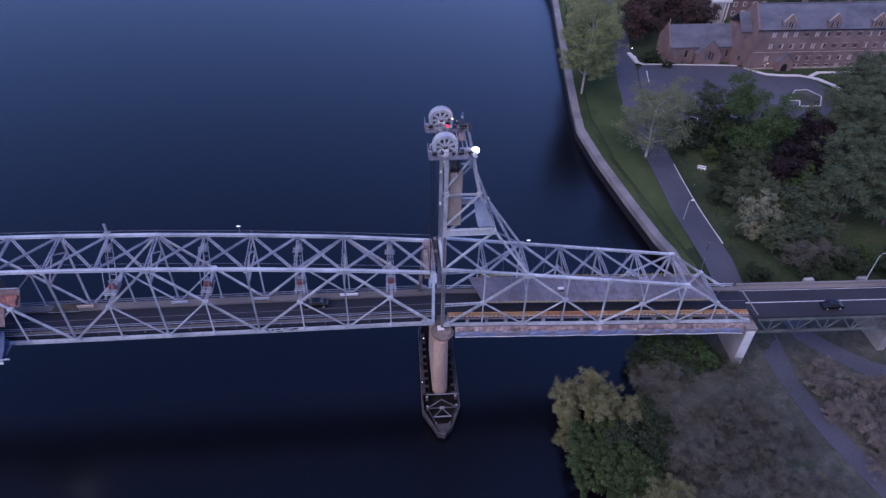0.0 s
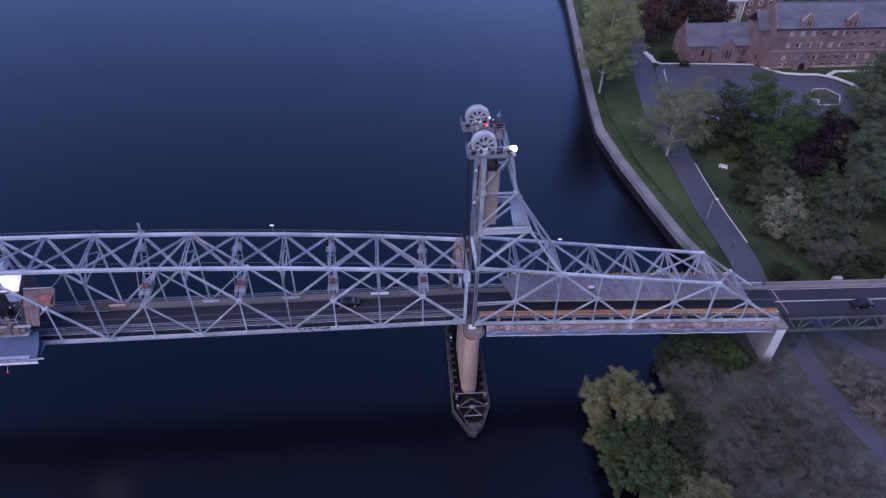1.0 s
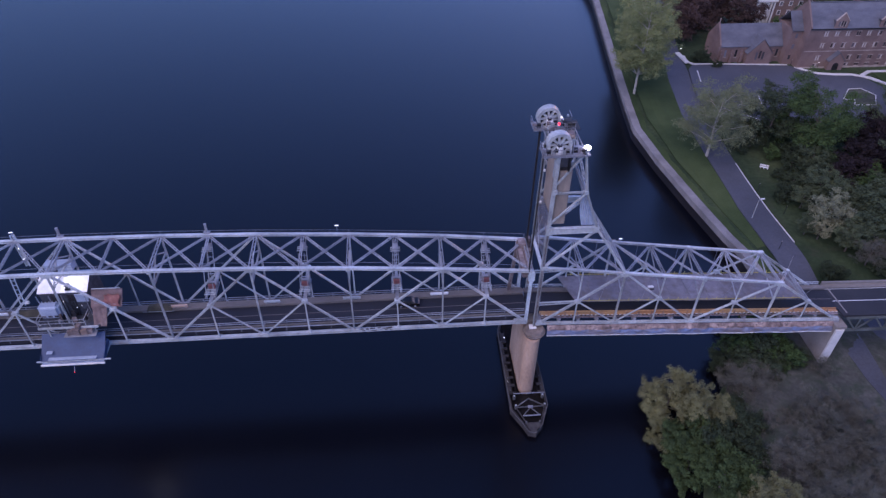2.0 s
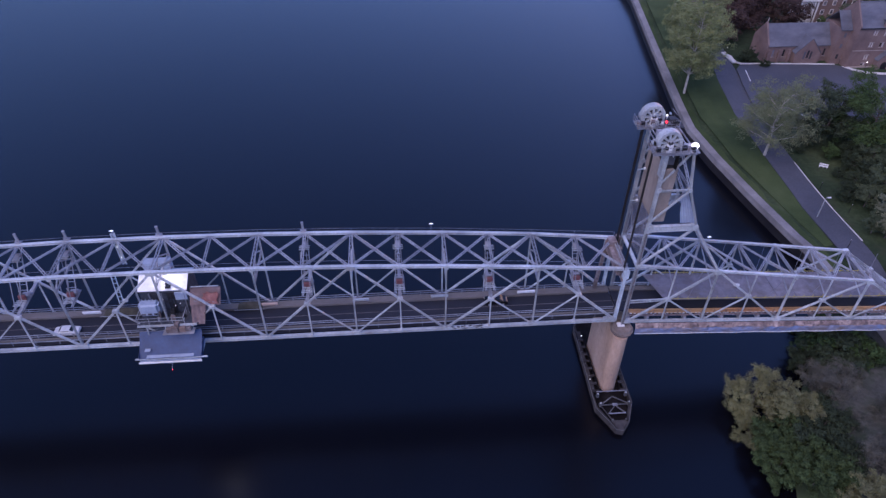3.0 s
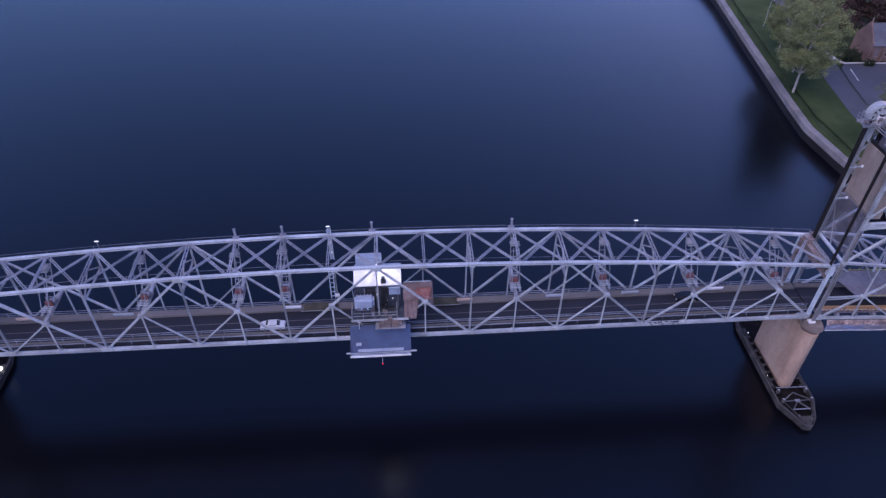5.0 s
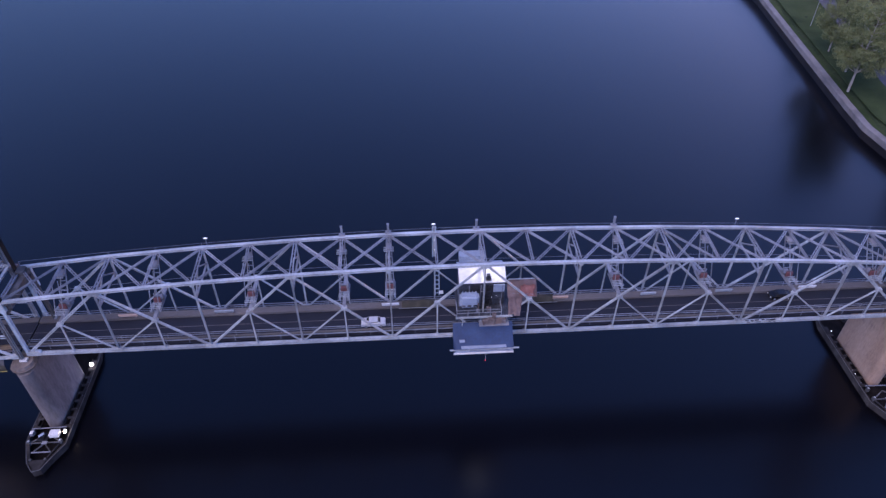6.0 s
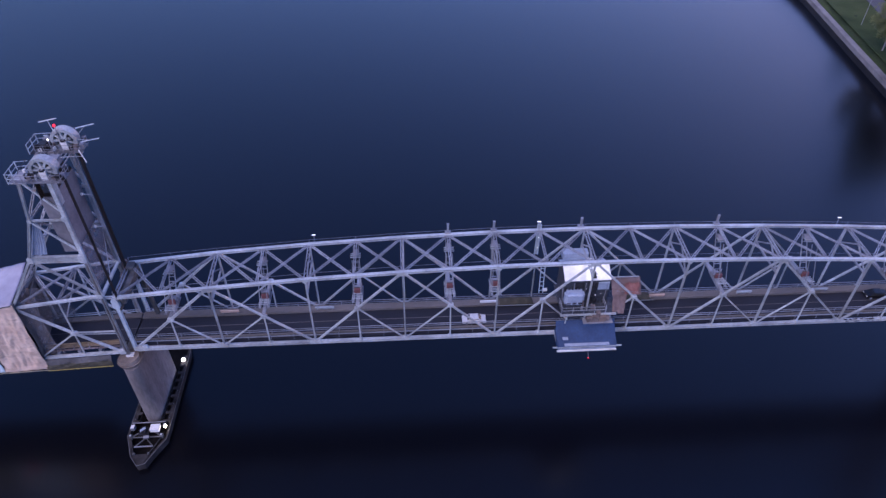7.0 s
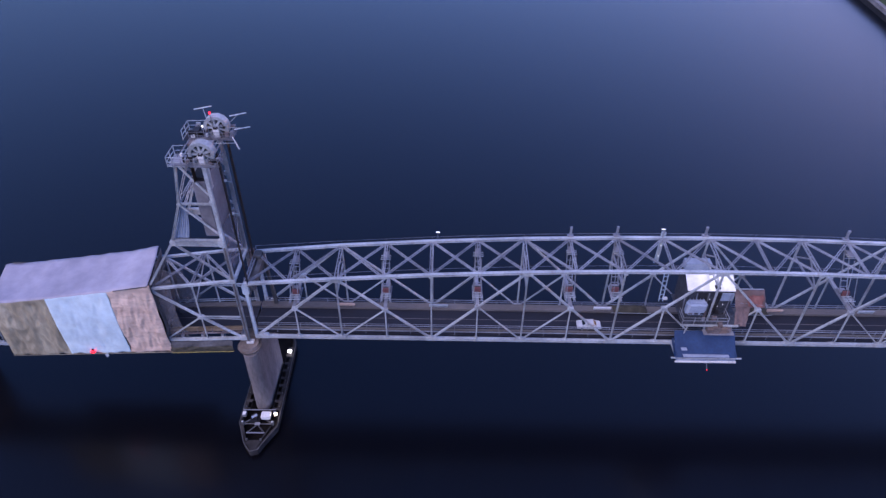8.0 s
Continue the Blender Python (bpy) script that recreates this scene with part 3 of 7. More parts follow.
tagged(part("parking_line", made(bar, (172.4, 92, LZ + 0.006), (176.5, 87, LZ + 0.006), 0.35, 0.012), LINE_PAINT), "white painted line by the car park entry", "marking", kind="structure")

tagged(part("track", ribbon([(180.5, 30, 0.6), (183.5, 26.4, 0.7), (188, 24, 0.8), (195, 22.5, 0.8), (215, 21, 0.9)], lift=0.08), WALK_CONCRETE), "pale earth track under the trees", "path", kind="structure")
# river wall
wall = thing("river_wall", "long grey concrete river wall with a broad flat coping", "river wall", kind="structure")
WALL_Y = [300, 280, 255, 230, 204, 178, 152, 128, 105, 97, 90, 81, 72, 61, 51, 43, 35, 30, 24, 18]


def wall_run(y0, y1, a, b, z0, z1):
    bm = bmesh.new()
    vs = []
    for y in (y0, y1):
        x = shore_x(y)
        vs += [bm.verts.new((x + a, y, z0)), bm.verts.new((x + b, y, z0)), bm.verts.new((x + b, y, z1)), bm.verts.new((x + a, y, z1))]
    for f in ((0, 1, 2, 3), (7, 6, 5, 4), (0, 4, 5, 1), (1, 5, 6, 2), (2, 6, 7, 3), (3, 7, 4, 0)):
        bm.faces.new([vs[i] for i in f])
    bmesh.ops.recalc_face_normals(bm, faces=bm.faces)
    return bm


for y0, y1 in zip(WALL_Y, WALL_Y[1:]):
    # lower face near-black up to 1.35 m, paler concrete above
    part("wall_face", wall_run(y0, y1, 0.08, 1.0, -6.5, 1.35), BLACK_STONE, wall, "near-black lower wall")
    part("upper_face", wall_run(y0, y1, 0.14, 1.0, 1.35, 2.75), WALL_CONCRETE, wall)
    part("coping", wall_run(y0 - 0.02, y1 + 0.02, 0.0, 2.45, 2.75, 3.16), WALL_CONCRETE, wall)
    part("verge", wall_run(y0 - 0.02, y1 + 0.02, 2.45, 4.9, 2.0, 3.12), LAWN, wall, "grass verge behind the coping")
    part("kerb", wall_run(y0 - 0.02, y1 + 0.02, 0.05, 0.4, 3.16, 3.3), WALL_CONCRETE, wall)


# ---- viaduct beyond the abutment ----
viaduct = thing("viaduct", "asphalt approach viaduct on a green steel deck truss", "viaduct", kind="structure")
VX = [147 + 6.05 * i for i in range(24)]


def deck_strip(x0, x1, ya, yb, up, thick):
    bm = bmesh.new()
    sheet(bm, lambda u, v: (x0 + (x1 - x0) * u, ya + (yb - ya) * v, road_z(x0 + (x1 - x0) * u) + up), 1, 1, thick)
    bmesh.ops.recalc_face_normals(bm, faces=bm.faces)
    return bm


part("carriageway", deck_strip(146, 290, -4.7, 2.6, 0, 0.35), ASPHALT, viaduct)
part("far_kerb", deck_strip(146, 290, 2.6, 3.5, 0.22, 0.7), WALK_CONCRETE, viaduct)
part("parapet", deck_strip(146, 290, 3.5, 3.85, 0.85, 1.5), WALK_CONCRETE, viaduct)
part("near_kerb", deck_strip(146, 290, -5.3, -4.7, 0.2, 0.6), ASPHALT, viaduct)
part("centre_line", deck_strip(146, 290, -1.2, -1.02, 0.012, 0.01), LINE_PAINT, viaduct)
part("edge_line", deck_strip(146, 290, 2.3, 2.42, 0.012, 0.01), LINE_PAINT, viaduct)
part("expansion_joint", made(bar, (147.2, -4.6, road_z(147.2) + 0.01), (146.9, 2.6, road_z(147) + 0.01), 0.32, 0.04), CONCRETE, viaduct)
for y in (-5.35, 3.75):
    for i in range(10):
        x0, x1 = VX[i], VX[i + 1]
        xm = (x0 + x1) / 2
        zt = lambda x: road_z(x) - 0.55
        zb = lambda x: road_z(x) - 4.1
        part("top_chord", made(girder, (x0, y, zt(x0)), (x1, y, zt(x1)), 0.3, 0.45), GREEN_STEEL, viaduct)
        part("bottom_chord", made(girder, (x0, y, zb(x0)), (x1, y, zb(x1)), 0.3, 0.4), GREEN_STEEL, viaduct)
        part("diagonal", made(bar, (x0, y, zt(x0)), (xm, y, zb(xm)), 0.22, 0.3), GREEN_STEEL, viaduct)
        part("diagonal", made(bar, (xm, y, zb(xm)), (x1, y, zt(x1)), 0.22, 0.3), GREEN_STEEL, viaduct)
        part("vertical", made(bar, (xm, y, zb(xm)), (xm, y, zt(xm)), 0.2, 0.2), GREEN_STEEL, viaduct)
        part("gusset_plate", made(box, (xm, y, zb(xm) + 0.1), (1.1, 0.36, 0.5)), GREEN_STEEL, viaduct)
for x in (178.0, 208.0, 238.0):
    part("pier", made(box, (x, -0.8, (road_z(x) - 4.3 + 2) / 2), (1.6, 9.6, road_z(x) - 4.3 - 2)), CONCRETE, viaduct)
for x in (162.5, 174.6):
    part("far_footing", made(box, (x, 4.6, road_z(x) + 0.2), (2.0, 0.9, 1.3)), CONCRETE, viaduct)


# ---- shore bent under the approach span ----
def bent(x):
    bm = bmesh.new()
    prism(bm, [(x - 0.9, -6.6), (x + 0.9, -6.6), (x + 0.9, 5.2), (x - 0.9, 5.2)], -2.0, 13.4)
    box(bm, (x, -0.7, 13.75), (2.2, 12.2, 0.6))
    return bm


shore_bent = thing("shore_pier", "pale concrete wall pier under the shore end of the bridge", "bridge pier", kind="structure")
part("stem", bent(145.6), CONCRETE, shore_bent)
# paler slab over the near end, its brighter lighting put into the colour
part("nose", made(prism, [(144.6, -7.0), (146.3, -7.0), (146.5, -6.61), (144.6, -6.61)], -2.0, 13.3), PALE_CONCRETE, shore_bent)
for y in (YN, YF):
    part("bearing", made(box, (144.9, y, 14.3), (1.2, 0.9, 0.5)), GREY_STEEL, shore_bent)
shore_bent_w = thing("shore_pier", "concrete wall pier under the far approach span", "bridge pier", kind="structure")
part("stem", bent(-145.6), CONCRETE, shore_bent_w)


# ---- lift span ----
span = thing("lift_span", "silver-grey riveted steel through-truss lift span over the river", "bridge span")


def hx(h):
    """The x of half-panel h of the lift span; its ends stand clear of the towers."""
    return max(-81.7, min(81.7, HALF * (h - 10)))


def node_plate(x, y, z, w, h, parent, mat=None):
    """A thick gusset with clipped corners, standing a little proud of the members."""
    w, h = w * 0.84, h * 0.84
    c = min(w, h) * 0.24
    pts = [(-w / 2 + c, -h / 2), (w / 2 - c, -h / 2), (w / 2, -h / 2 + c), (w / 2, h / 2 - c), (w / 2 - c, h / 2), (-w / 2 + c, h / 2), (-w / 2, h / 2 - c), (-w / 2, -h / 2 + c)]
    bm = bmesh.new()
    a, b = [[bm.verts.new((x + px, y + k * 0.335, z + pz)) for px, pz in pts] for k in (-1, 1)]
    bm.faces.new(a)
    bm.faces.new(b[::-1])
    for i in range(8):
        j = (i + 1) % 8
        bm.faces.new((a[j], a[i], b[i], b[j]))
    return part("gusset_plate", bm, mat or STEEL, parent)


def chord_top(k):
    return truss_top(hx(2 * k)) if 0 < k < 10 else 31.5


def chord_at(k, y):
    """The top chord's height; the far truss stands a little higher."""
    return chord_top(k) + (0.33 if y > 0 and 0 < k < 10 else 0)


for y in (YN, YF):
    for k in range(10):
        a, b = hx(2 * k), hx(2 * k + 2)
        part("bottom_chord", made(girder, (a, y, ZB), (b, y, ZB), 0.44, 0.5), STEEL, span)
        part("top_chord", made(girder, (a, y, chord_at(k, y)), (b, y, chord_at(k + 1, y)), 0.42, 0.44), STEEL, span)
        odd, even = (k + 1, k) if k % 2 == 0 else (k, k + 1)
        top, foot = Vector((hx(2 * odd), y, chord_at(odd, y))), Vector((hx(2 * even), y, ZB))
        mid = (top + foot) / 2
        part("diagonal", made(battened, top, mid, 0.34, 0.32 if k not in (0, 9) else 0.42), STEEL, span)
        part("diagonal", made(battened, mid, foot, 0.34, 0.32 if k not in (0, 9) else 0.42), STEEL, span)
        part("sub_strut", made(battened, mid, (hx(2 * odd), y, ZB), 0.24, 0.21, 0.7), STEEL, span)
        part("hanger", made(bar, mid, (mid.x, y, ZB), 0.2, 0.22), STEEL, span)
        node_plate(mid.x, y, mid.z, 1.25, 0.7, span)
        node_plate(mid.x, y, ZB + 0.05, 0.7, 0.75, span)
    for k in range(1, 10):
        part("vertical", made(girder, (hx(2 * k), y, ZB), (hx(2 * k), y, chord_at(k, y)), 0.18, 0.24), STEEL, span)
        node_plate(hx(2 * k), y, ZB + 0.14, 2.4 if k % 2 == 0 else 1.7, 0.95, span)
        node_plate(hx(2 * k), y, chord_at(k, y) - 0.25, 2.1 if k % 2 else 0.9, 0.9, span)
    for k in (0, 10):
        part("end_post", made(girder, (hx(2 * k), y, ZB - 0.2), (hx(2 * k), y, 31.6), 0.4, 0.5), PALE_STEEL, span)
        node_plate(hx(2 * k), y, 30.2, 1.35, 2.6, span, PALE_STEEL)
        node_plate(hx(2 * k) + (1.0 if k == 0 else -1.0), y, ZB + 0.2, 3.0, 1.2, span)


random.seed(19)
for i in range(7):
    x = 49.9 + 1.0 * i + random.uniform(-0.2, 0.2)
    part("rust_patch", made(box, (x, YN - 0.05 + random.uniform(-0.08, 0.08), ZB + 0.268), (random.uniform(0.4, 1.1), random.uniform(0.2, 0.4), 0.03), random.uniform(-12, 12)), DARK_STEEL, span, "dark rusted patch on the bottom chord")
    part("rust_patch", made(box, (x + 0.3, YN - 0.24, ZB + random.uniform(-0.12, 0.15)), (random.uniform(0.4, 1.0), 0.03, random.uniform(0.1, 0.24))), DARK_STEEL, span, "dark rusted patch on the bottom chord")


def half_top(h):
    return chord_top(h / 2) if h % 2 == 0 else (chord_top(h // 2) + chord_top(h // 2 + 1)) / 2


for h in range(21):
    z = half_top(h)
    up = 0.33 if 1 < h < 19 else 0.165 if h in (1, 19) else 0
    part("top_strut", made(laced, (hx(h), YN, z - 0.1), (hx(h), YF, z + up - 0.1), 0.5 if h % 2 == 0 else 0.34, 0.3), LACED, span)
    if h < 20:
        z2 = half_top(h + 1)
        part("lateral_brace", made(laced, (hx(h), YN, z - 0.05), (hx(h + 1), YF, z2 + (0.33 if 0 < h < 18 else 0) - 0.05), 0.34, 0.2), LACED, span)
        part("lateral_brace", made(laced, (hx(h), YF, z + up - 0.1), (hx(h + 1), YN, z2 - 0.1), 0.34, 0.2), LACED, span)
    part("floor_beam", made(girder, (hx(h), YN + 0.4, ZB - 0.15), (hx(h), YF - 0.4, ZB - 0.15), 0.4, 0.7), GREY_STEEL, span)
    if h % 2 == 0 and 0 < h < 20:
        # sway frame under the top strut at the main panel points
        part("sway_strut", made(bar, (hx(h), YN, z - 3.4), (hx(h), YF, z - 3.4), 0.26, 0.3), LACED, span)
        part("knee_brace", made(bar, (hx(h), YN, z - 3.4), (hx(h), YC, z - 0.3), 0.2, 0.22), LACED, span)
        part("knee_brace", made(bar, (hx(h), YF, z - 3.4), (hx(h), YC, z - 0.3), 0.2, 0.22), LACED, span)
for h in (0, 20):
    k = 1 if h else -1
    end_steel = RUST_STEEL if h else WORN_STEEL
    part("portal_girder", made(girder, (hx(h), YN, 29.7), (hx(h), YF, 29.7), 0.8, 2.6), end_steel, span)
    part("lifting_girder", made(girder, (k * 80.6, YN + 0.4, 30.4), (k * 80.6, YF, 30.4), 0.7, 1.5), end_steel, span)
    part("rope_anchor", made(box, (k * 81.1, 2.9, 31.3), (1.4, 1.8, 1.1)), end_steel, span)
    part("rope_anchor", made(box, (k * 81.1, -4.5, 31.0), (1.2, 1.0, 0.8)), end_steel, span)
    part("guide_bracket", made(box, (k * 80.7, YF + 0.55, 28.6), (0.7, 0.5, 4.2)), PALE_STEEL, span)
    part("guide_roller", made(box, (k * 81.6, YF + 0.75, 27.4), (0.7, 0.5, 1.4)), DARK_STEEL, span)
    part("guide_roller", made(box, (k * 80.9, YF + 0.9, 30.2), (0.5, 0.4, 0.5)), DARK_STEEL, span)
    part("guide_post", made(girder, (k * 79.6, YF - 0.9, 19.2), (k * 80.4, YF - 0.5, 30.4), 0.45, 0.6), end_steel, span)

# deck of the lift span
part("roadway", deck_strip(-82.3, 82.3, -3.2, 1.9, 0, 0.3), DECK_ASPHALT, span, "dark worn road deck")
part("walkway", deck_strip(-82.3, 82.3, 2.05, 3.5, 0.35, 0.5), WALK_CONCRETE, span)
part("walkway_edge", deck_strip(-82.3, 82.3, 1.9, 2.05, 0.45, 0.7), WALK_CONCRETE, span)
part("service_walk", deck_strip(-82.3, 82.3, -4.4, -3.4, -0.12, 0.2), DARK_STEEL, span)
part("kerb", deck_strip(-82.3, 82.3, -3.4, -3.2, 0.28, 0.5), WALK_CONCRETE, span)
part("lane_line", deck_strip(-82.3, 82.3, -0.5, -0.4, 0.012, 0.01), WALK_CONCRETE, span)
for y, z in ((-3.3, 19.85), (-3.3, 20.3), (-3.95, 19.3), (-4.5, 19.75), (3.4, 20.3), (3.4, 19.8)):
    for i in range(10):
        part("rail", made(bar, (hx(2 * i), y, z), (hx(2 * i + 2), y, z), 0.08, 0.09), GREY_STEEL if y > 0 else LACED, span)
for h in range(41):
    x = -82 + 4.1 * h
    for y in (-3.3, -4.5, 3.4):
        part("rail_post", made(box, (x, y, 19.6), (0.07, 0.07, 1.3)), GREY_STEEL, span)
# hand line above the top chords
for y in (YN, YF):
    for i in range(10):
        part("hand_line", made(bar, (hx(2 * i), y + 0.25, chord_top(i) + 1.15), (hx(2 * i + 2), y + 0.25, chord_top(i + 1) + 1.15), 0.03, 0.04), GREY_STEEL, span)
for h in range(21):
    for y in (YN, YF):
        part("hand_post", made(box, (hx(h), y + 0.25, half_top(h) + 0.7), (0.06, 0.06, 0.9)), GREY_STEEL, span)


# lattice cradles on the sway struts at the half panels
def cradle(x, z0, ztop):
    """A rung-sided work cradle under a strut, with a hanging ladder frame above it."""
    t = thing("maintenance_cradle", "grey lattice cradle with a red panel and white rungs", "work platform", group="cradles across the lift span", at=(x, -1.6, z0))
    rise = ztop - z0
    for k in (-1, 1):
        part("beam", made(laced, (k * 0.75, -2.3, 0), (k * 0.75, 1.9, 0), 0.26, 0.2, step=0.6), LACED, t)
        part("ladder_side", made(bar, (k * 0.65, 0.6, 0.3), (k * 0.42, 4.9, rise - 0.2), 0.13, 0.13), LACED, t)
        part("ladder_side", made(bar, (k * 0.7, -2.0, 0.1), (k * 0.5, 1.0, rise - 0.3), 0.1, 0.1), LACED, t)
        part("post", made(box, (k * 0.75, 0.9, 0.75), (0.12, 0.12, 1.5)), LACED, t)
    part("panel", made(box, (0, -0.1, 0.7), (1.15, 0.4, 1.1)), RED_PAINT, t, "faded red panel")
    part("panel_frame", made(box, (0, 0.12, 0.8), (1.15, 0.1, 1.2)), WORN_STEEL, t)
    part("housing", made(box, (0, 1.1, 0.3), (1.3, 1.2, 0.4)), GREY_STEEL, t)
    for i in range(4):
        part("rung", made(box, (0, -1.9 + 0.42 * i, 0.55), (2.0 - 0.1 * i, 0.11, 0.1)), STEEL, t)
    for i in range(7):
        v = 0.14 + 0.12 * i
        part("ladder_rung", made(bar, (-0.6 + 0.2 * v, 0.6 + 4.3 * v, 0.3 + (rise - 0.5) * v), (0.6 - 0.2 * v, 0.6 + 4.3 * v, 0.3 + (rise - 0.5) * v), 0.09, 0.09), LACED, t)
    for i in range(3):
        part("upper_rung", made(box, (0, 2.2 + 0.5 * i, rise - 0.75), (1.8, 0.16, 0.12)), STEEL, t)
    part("upper_housing", made(box, (0, 3.6, rise - 0.9), (1.0, 1.6, 0.5)), GREY_STEEL, t)
    return t


for h in (1, 3, 5, 7, 8, 13, 15, 17, 19):
    z = (ZB + half_top(h)) / 2
    cradle(hx(h), z + 0.6, half_top(h))
    if h != 8:
        part("sway_strut", made(girder, (hx(h), YN, z), (hx(h), YF, z), 0.4, 0.4), LACED, span)


def chord_cabinet(x, z, tall):
    t = thing("equipment_mast", "slim grey cabinet mast standing on the top chord", "equipment mast", group="masts on the far top chord", at=(x, 4.2, z))
    part("cabinet", made(box, (0, 0, tall / 2), (0.36, 0.3, tall)), LACED, t)
    part("cap", made(box, (0, 0, tall + 0.06), (0.44, 0.4, 0.1)), GREY_STEEL, t)
    part("foot", made(box, (0, 0, 0.12), (1.1, 0.7, 0.24)), GREY_STEEL, t)


for x in (-24.69, -16.46, 24.4, -0.7):
    chord_cabinet(x, truss_top(x) + 0.5, 1.9)


def chord_lamp(x, y, z, drop):
    """A small luminaire on a bracket above the chord."""
    t = thing("bracket_lamp", "small white luminaire on a thin bracket above the chord", "lamp", group="bracket lamps on the bridge", at=(x, y, z))
    part("stem", made(bar, (0, 0, -drop), (0, 0, 0), 0.08, 0.08), GREY_STEEL, t)
    part("head", made(box, (0, 0, 0.06), (0.75, 0.2, 0.1)), WHITE_PAINT, t)
    part("lens", made(box, (0, -0.02, 0.145), (0.5, 0.12, 0.03)), glow_soft, t)


glow_soft = glowing("soft_lamp_lens", (0.95, 0.97, 1.0), 0.4)
chord_lamp(47.3, 4.1, 36.3, 2.2)
chord_lamp(-48.4, 3.9, 36.4, 2.4)
chord_lamp(-8.4, 4.1, 37.6, 2.3)
column = thing("light_column", "slim pale lattice column with small lamps under the top chord", "lamp column", at=(-8.3, 4.0, 30.0))
part("panel", made(laced, (0, 0, 0), (0, -0.2, 7.3), 0.62, 0.2, (0, 1, 0), 0.5), PALE_STEEL, column)
part("backing", made(box, (0, 0.2, 3.6), (0.6, 0.06, 7.2)), STEEL, column)
for z in (1.9, 4.3):
    part("lamp", made(box, (0.05, -0.25, z), (0.14, 0.1, 0.16)), glow_soft, column)
column_low = thing("light_column", "slim pale lattice column with a white lamp at its foot", "lamp column", at=(-8.1, -2.4, 26.4))
for k in (-1, 1):
    part("upright", made(bar, (0.36 * k, 0, 0), (0.36 * k, 0.9, 6.6), 0.12, 0.12), PALE_STEEL, column_low)
for i in range(7):
    part("rung", made(bar, (-0.36, 0.07 + 0.13 * i, 0.5 + 0.95 * i), (0.36, 0.07 + 0.13 * i, 0.5 + 0.95 * i), 0.08, 0.08), PALE_STEEL, column_low)
part("lamp", made(box, (0.7, 0.2, 0.5), (0.8, 0.4, 0.45)), WHITE_PAINT, column_low, "white lamp box")
part("bracket", made(bar, (0.36, 0.1, 0.3), (1.0, 0.2, 0.3), 0.1, 0.1), GREY_STEEL, column_low)
chord_lamp(100.4, 3.7, 30.6, 1.2)
span_lamp = thing("work_lamp", "small lit work lamp hung under the top bracing", "lamp", at=(30.7, -1.3, 31.6))
part("shade", made(box, (0, 0, 0.12), (0.34, 0.34, 0.12)), GREY_STEEL, span_lamp)
part("lens", made(box, (0, 0, 0.0), (0.22, 0.22, 0.12)), glow_soft, span_lamp)
part("cord", made(bar, (0, 0, 0.15), (0, 0, 3.3), 0.03, 0.03), DARK_STEEL, span_lamp)


def barrier_board(x, y, z, long, tall, mat, label):
    t = thing("barrier_board", label, "barrier board", group="boards along the bridge walkway", at=(x, y, z))
    part("board", made(box, (0, 0, 0), (long, 0.12, tall)), mat, t)
    part("ledge", made(box, (0, -0.14, tall / 2), (long, 0.34, 0.06)), mat, t)
    for k in (-1, 1):
        part("foot", made(box, (k * long * 0.4, 0, -tall / 2 - 0.12), (0.14, 0.3, 0.3)), GREY_STEEL, t)


for x, lng, m, lab in ((65.8, 3.5, WHITE_PAINT, "bright white board on the bridge walkway"), (48.8, 3.4, STEEL, "pale grey board on the bridge walkway"),
                       (33.6, 3.0, STEEL, "pale grey board on the bridge walkway"), (16.2, 3.0, CREAM_PAINT, "cream board on the bridge walkway"),
                       (-16.8, 3.3, WHITE_PAINT, "white board on the bridge walkway"), (-48.2, 3.6, STEEL, "pale grey board on the bridge walkway"),
                       (-66.0, 3.4, CREAM_PAINT, "cream board on the bridge walkway")):
    barrier_board(x, 2.25, 19.9, lng, 0.62, m, lab)


# ---- machinery house on the lift span ----
house = thing("machinery_house", "grey machinery house with a bright white gable roof within the truss", "machinery house")
bm = bmesh.new()
prism(bm, [(-4.0, -3.3), (4.0, -3.3), (4.0, 2.4), (-4.0, 2.4)], 24.4, 29.75)
part("wall", bm, HOUSE_STEEL, house)
# one roof: near slope coloured white as lit, far slope pale blue as shaded
bm = bmesh.new()
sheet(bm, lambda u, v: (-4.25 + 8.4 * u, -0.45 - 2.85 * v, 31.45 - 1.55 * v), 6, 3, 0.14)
part("roof", bm, LIT_ROOF_WHITE, house, "near roof slope coloured bright white as the lit side")
bm = bmesh.new()
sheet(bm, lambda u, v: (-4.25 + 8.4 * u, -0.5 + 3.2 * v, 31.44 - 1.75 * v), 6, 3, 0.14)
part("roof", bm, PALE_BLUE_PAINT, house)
for k in (-1, 1):
    bm = bmesh.new()
    vs = [bm.verts.new(c) for c in ((k * 3.98, -3.3, 29.7), (k * 3.98, 2.4, 29.7), (k * 3.98, -0.5, 31.3), (k * 3.8, -3.3, 29.7), (k * 3.8, 2.4, 29.7), (k * 3.8, -0.5, 31.3))]
    for f in ((0, 1, 2), (5, 4, 3), (0, 3, 4, 1), (1, 4, 5, 2), (2, 5, 3, 0)):
        bm.faces.new([vs[i] for i in f])
    bmesh.ops.recalc_face_normals(bm, faces=bm.faces)
    part("gable", bm, HOUSE_STEEL, house)
part("roof_hut", made(box, (-1.6, 1.9, 31.6), (4.6, 1.6, 1.5)), PALE_BLUE_PAINT, house)
part("ridge_vent", made(box, (0.2, -0.5, 31.55), (0.7, 0.5, 0.5)), GREY_STEEL, house)
part("floor", made(box, (0.4, -2.2, 24.2), (10.2, 8.0, 0.3)), HOUSE_STEEL, house)
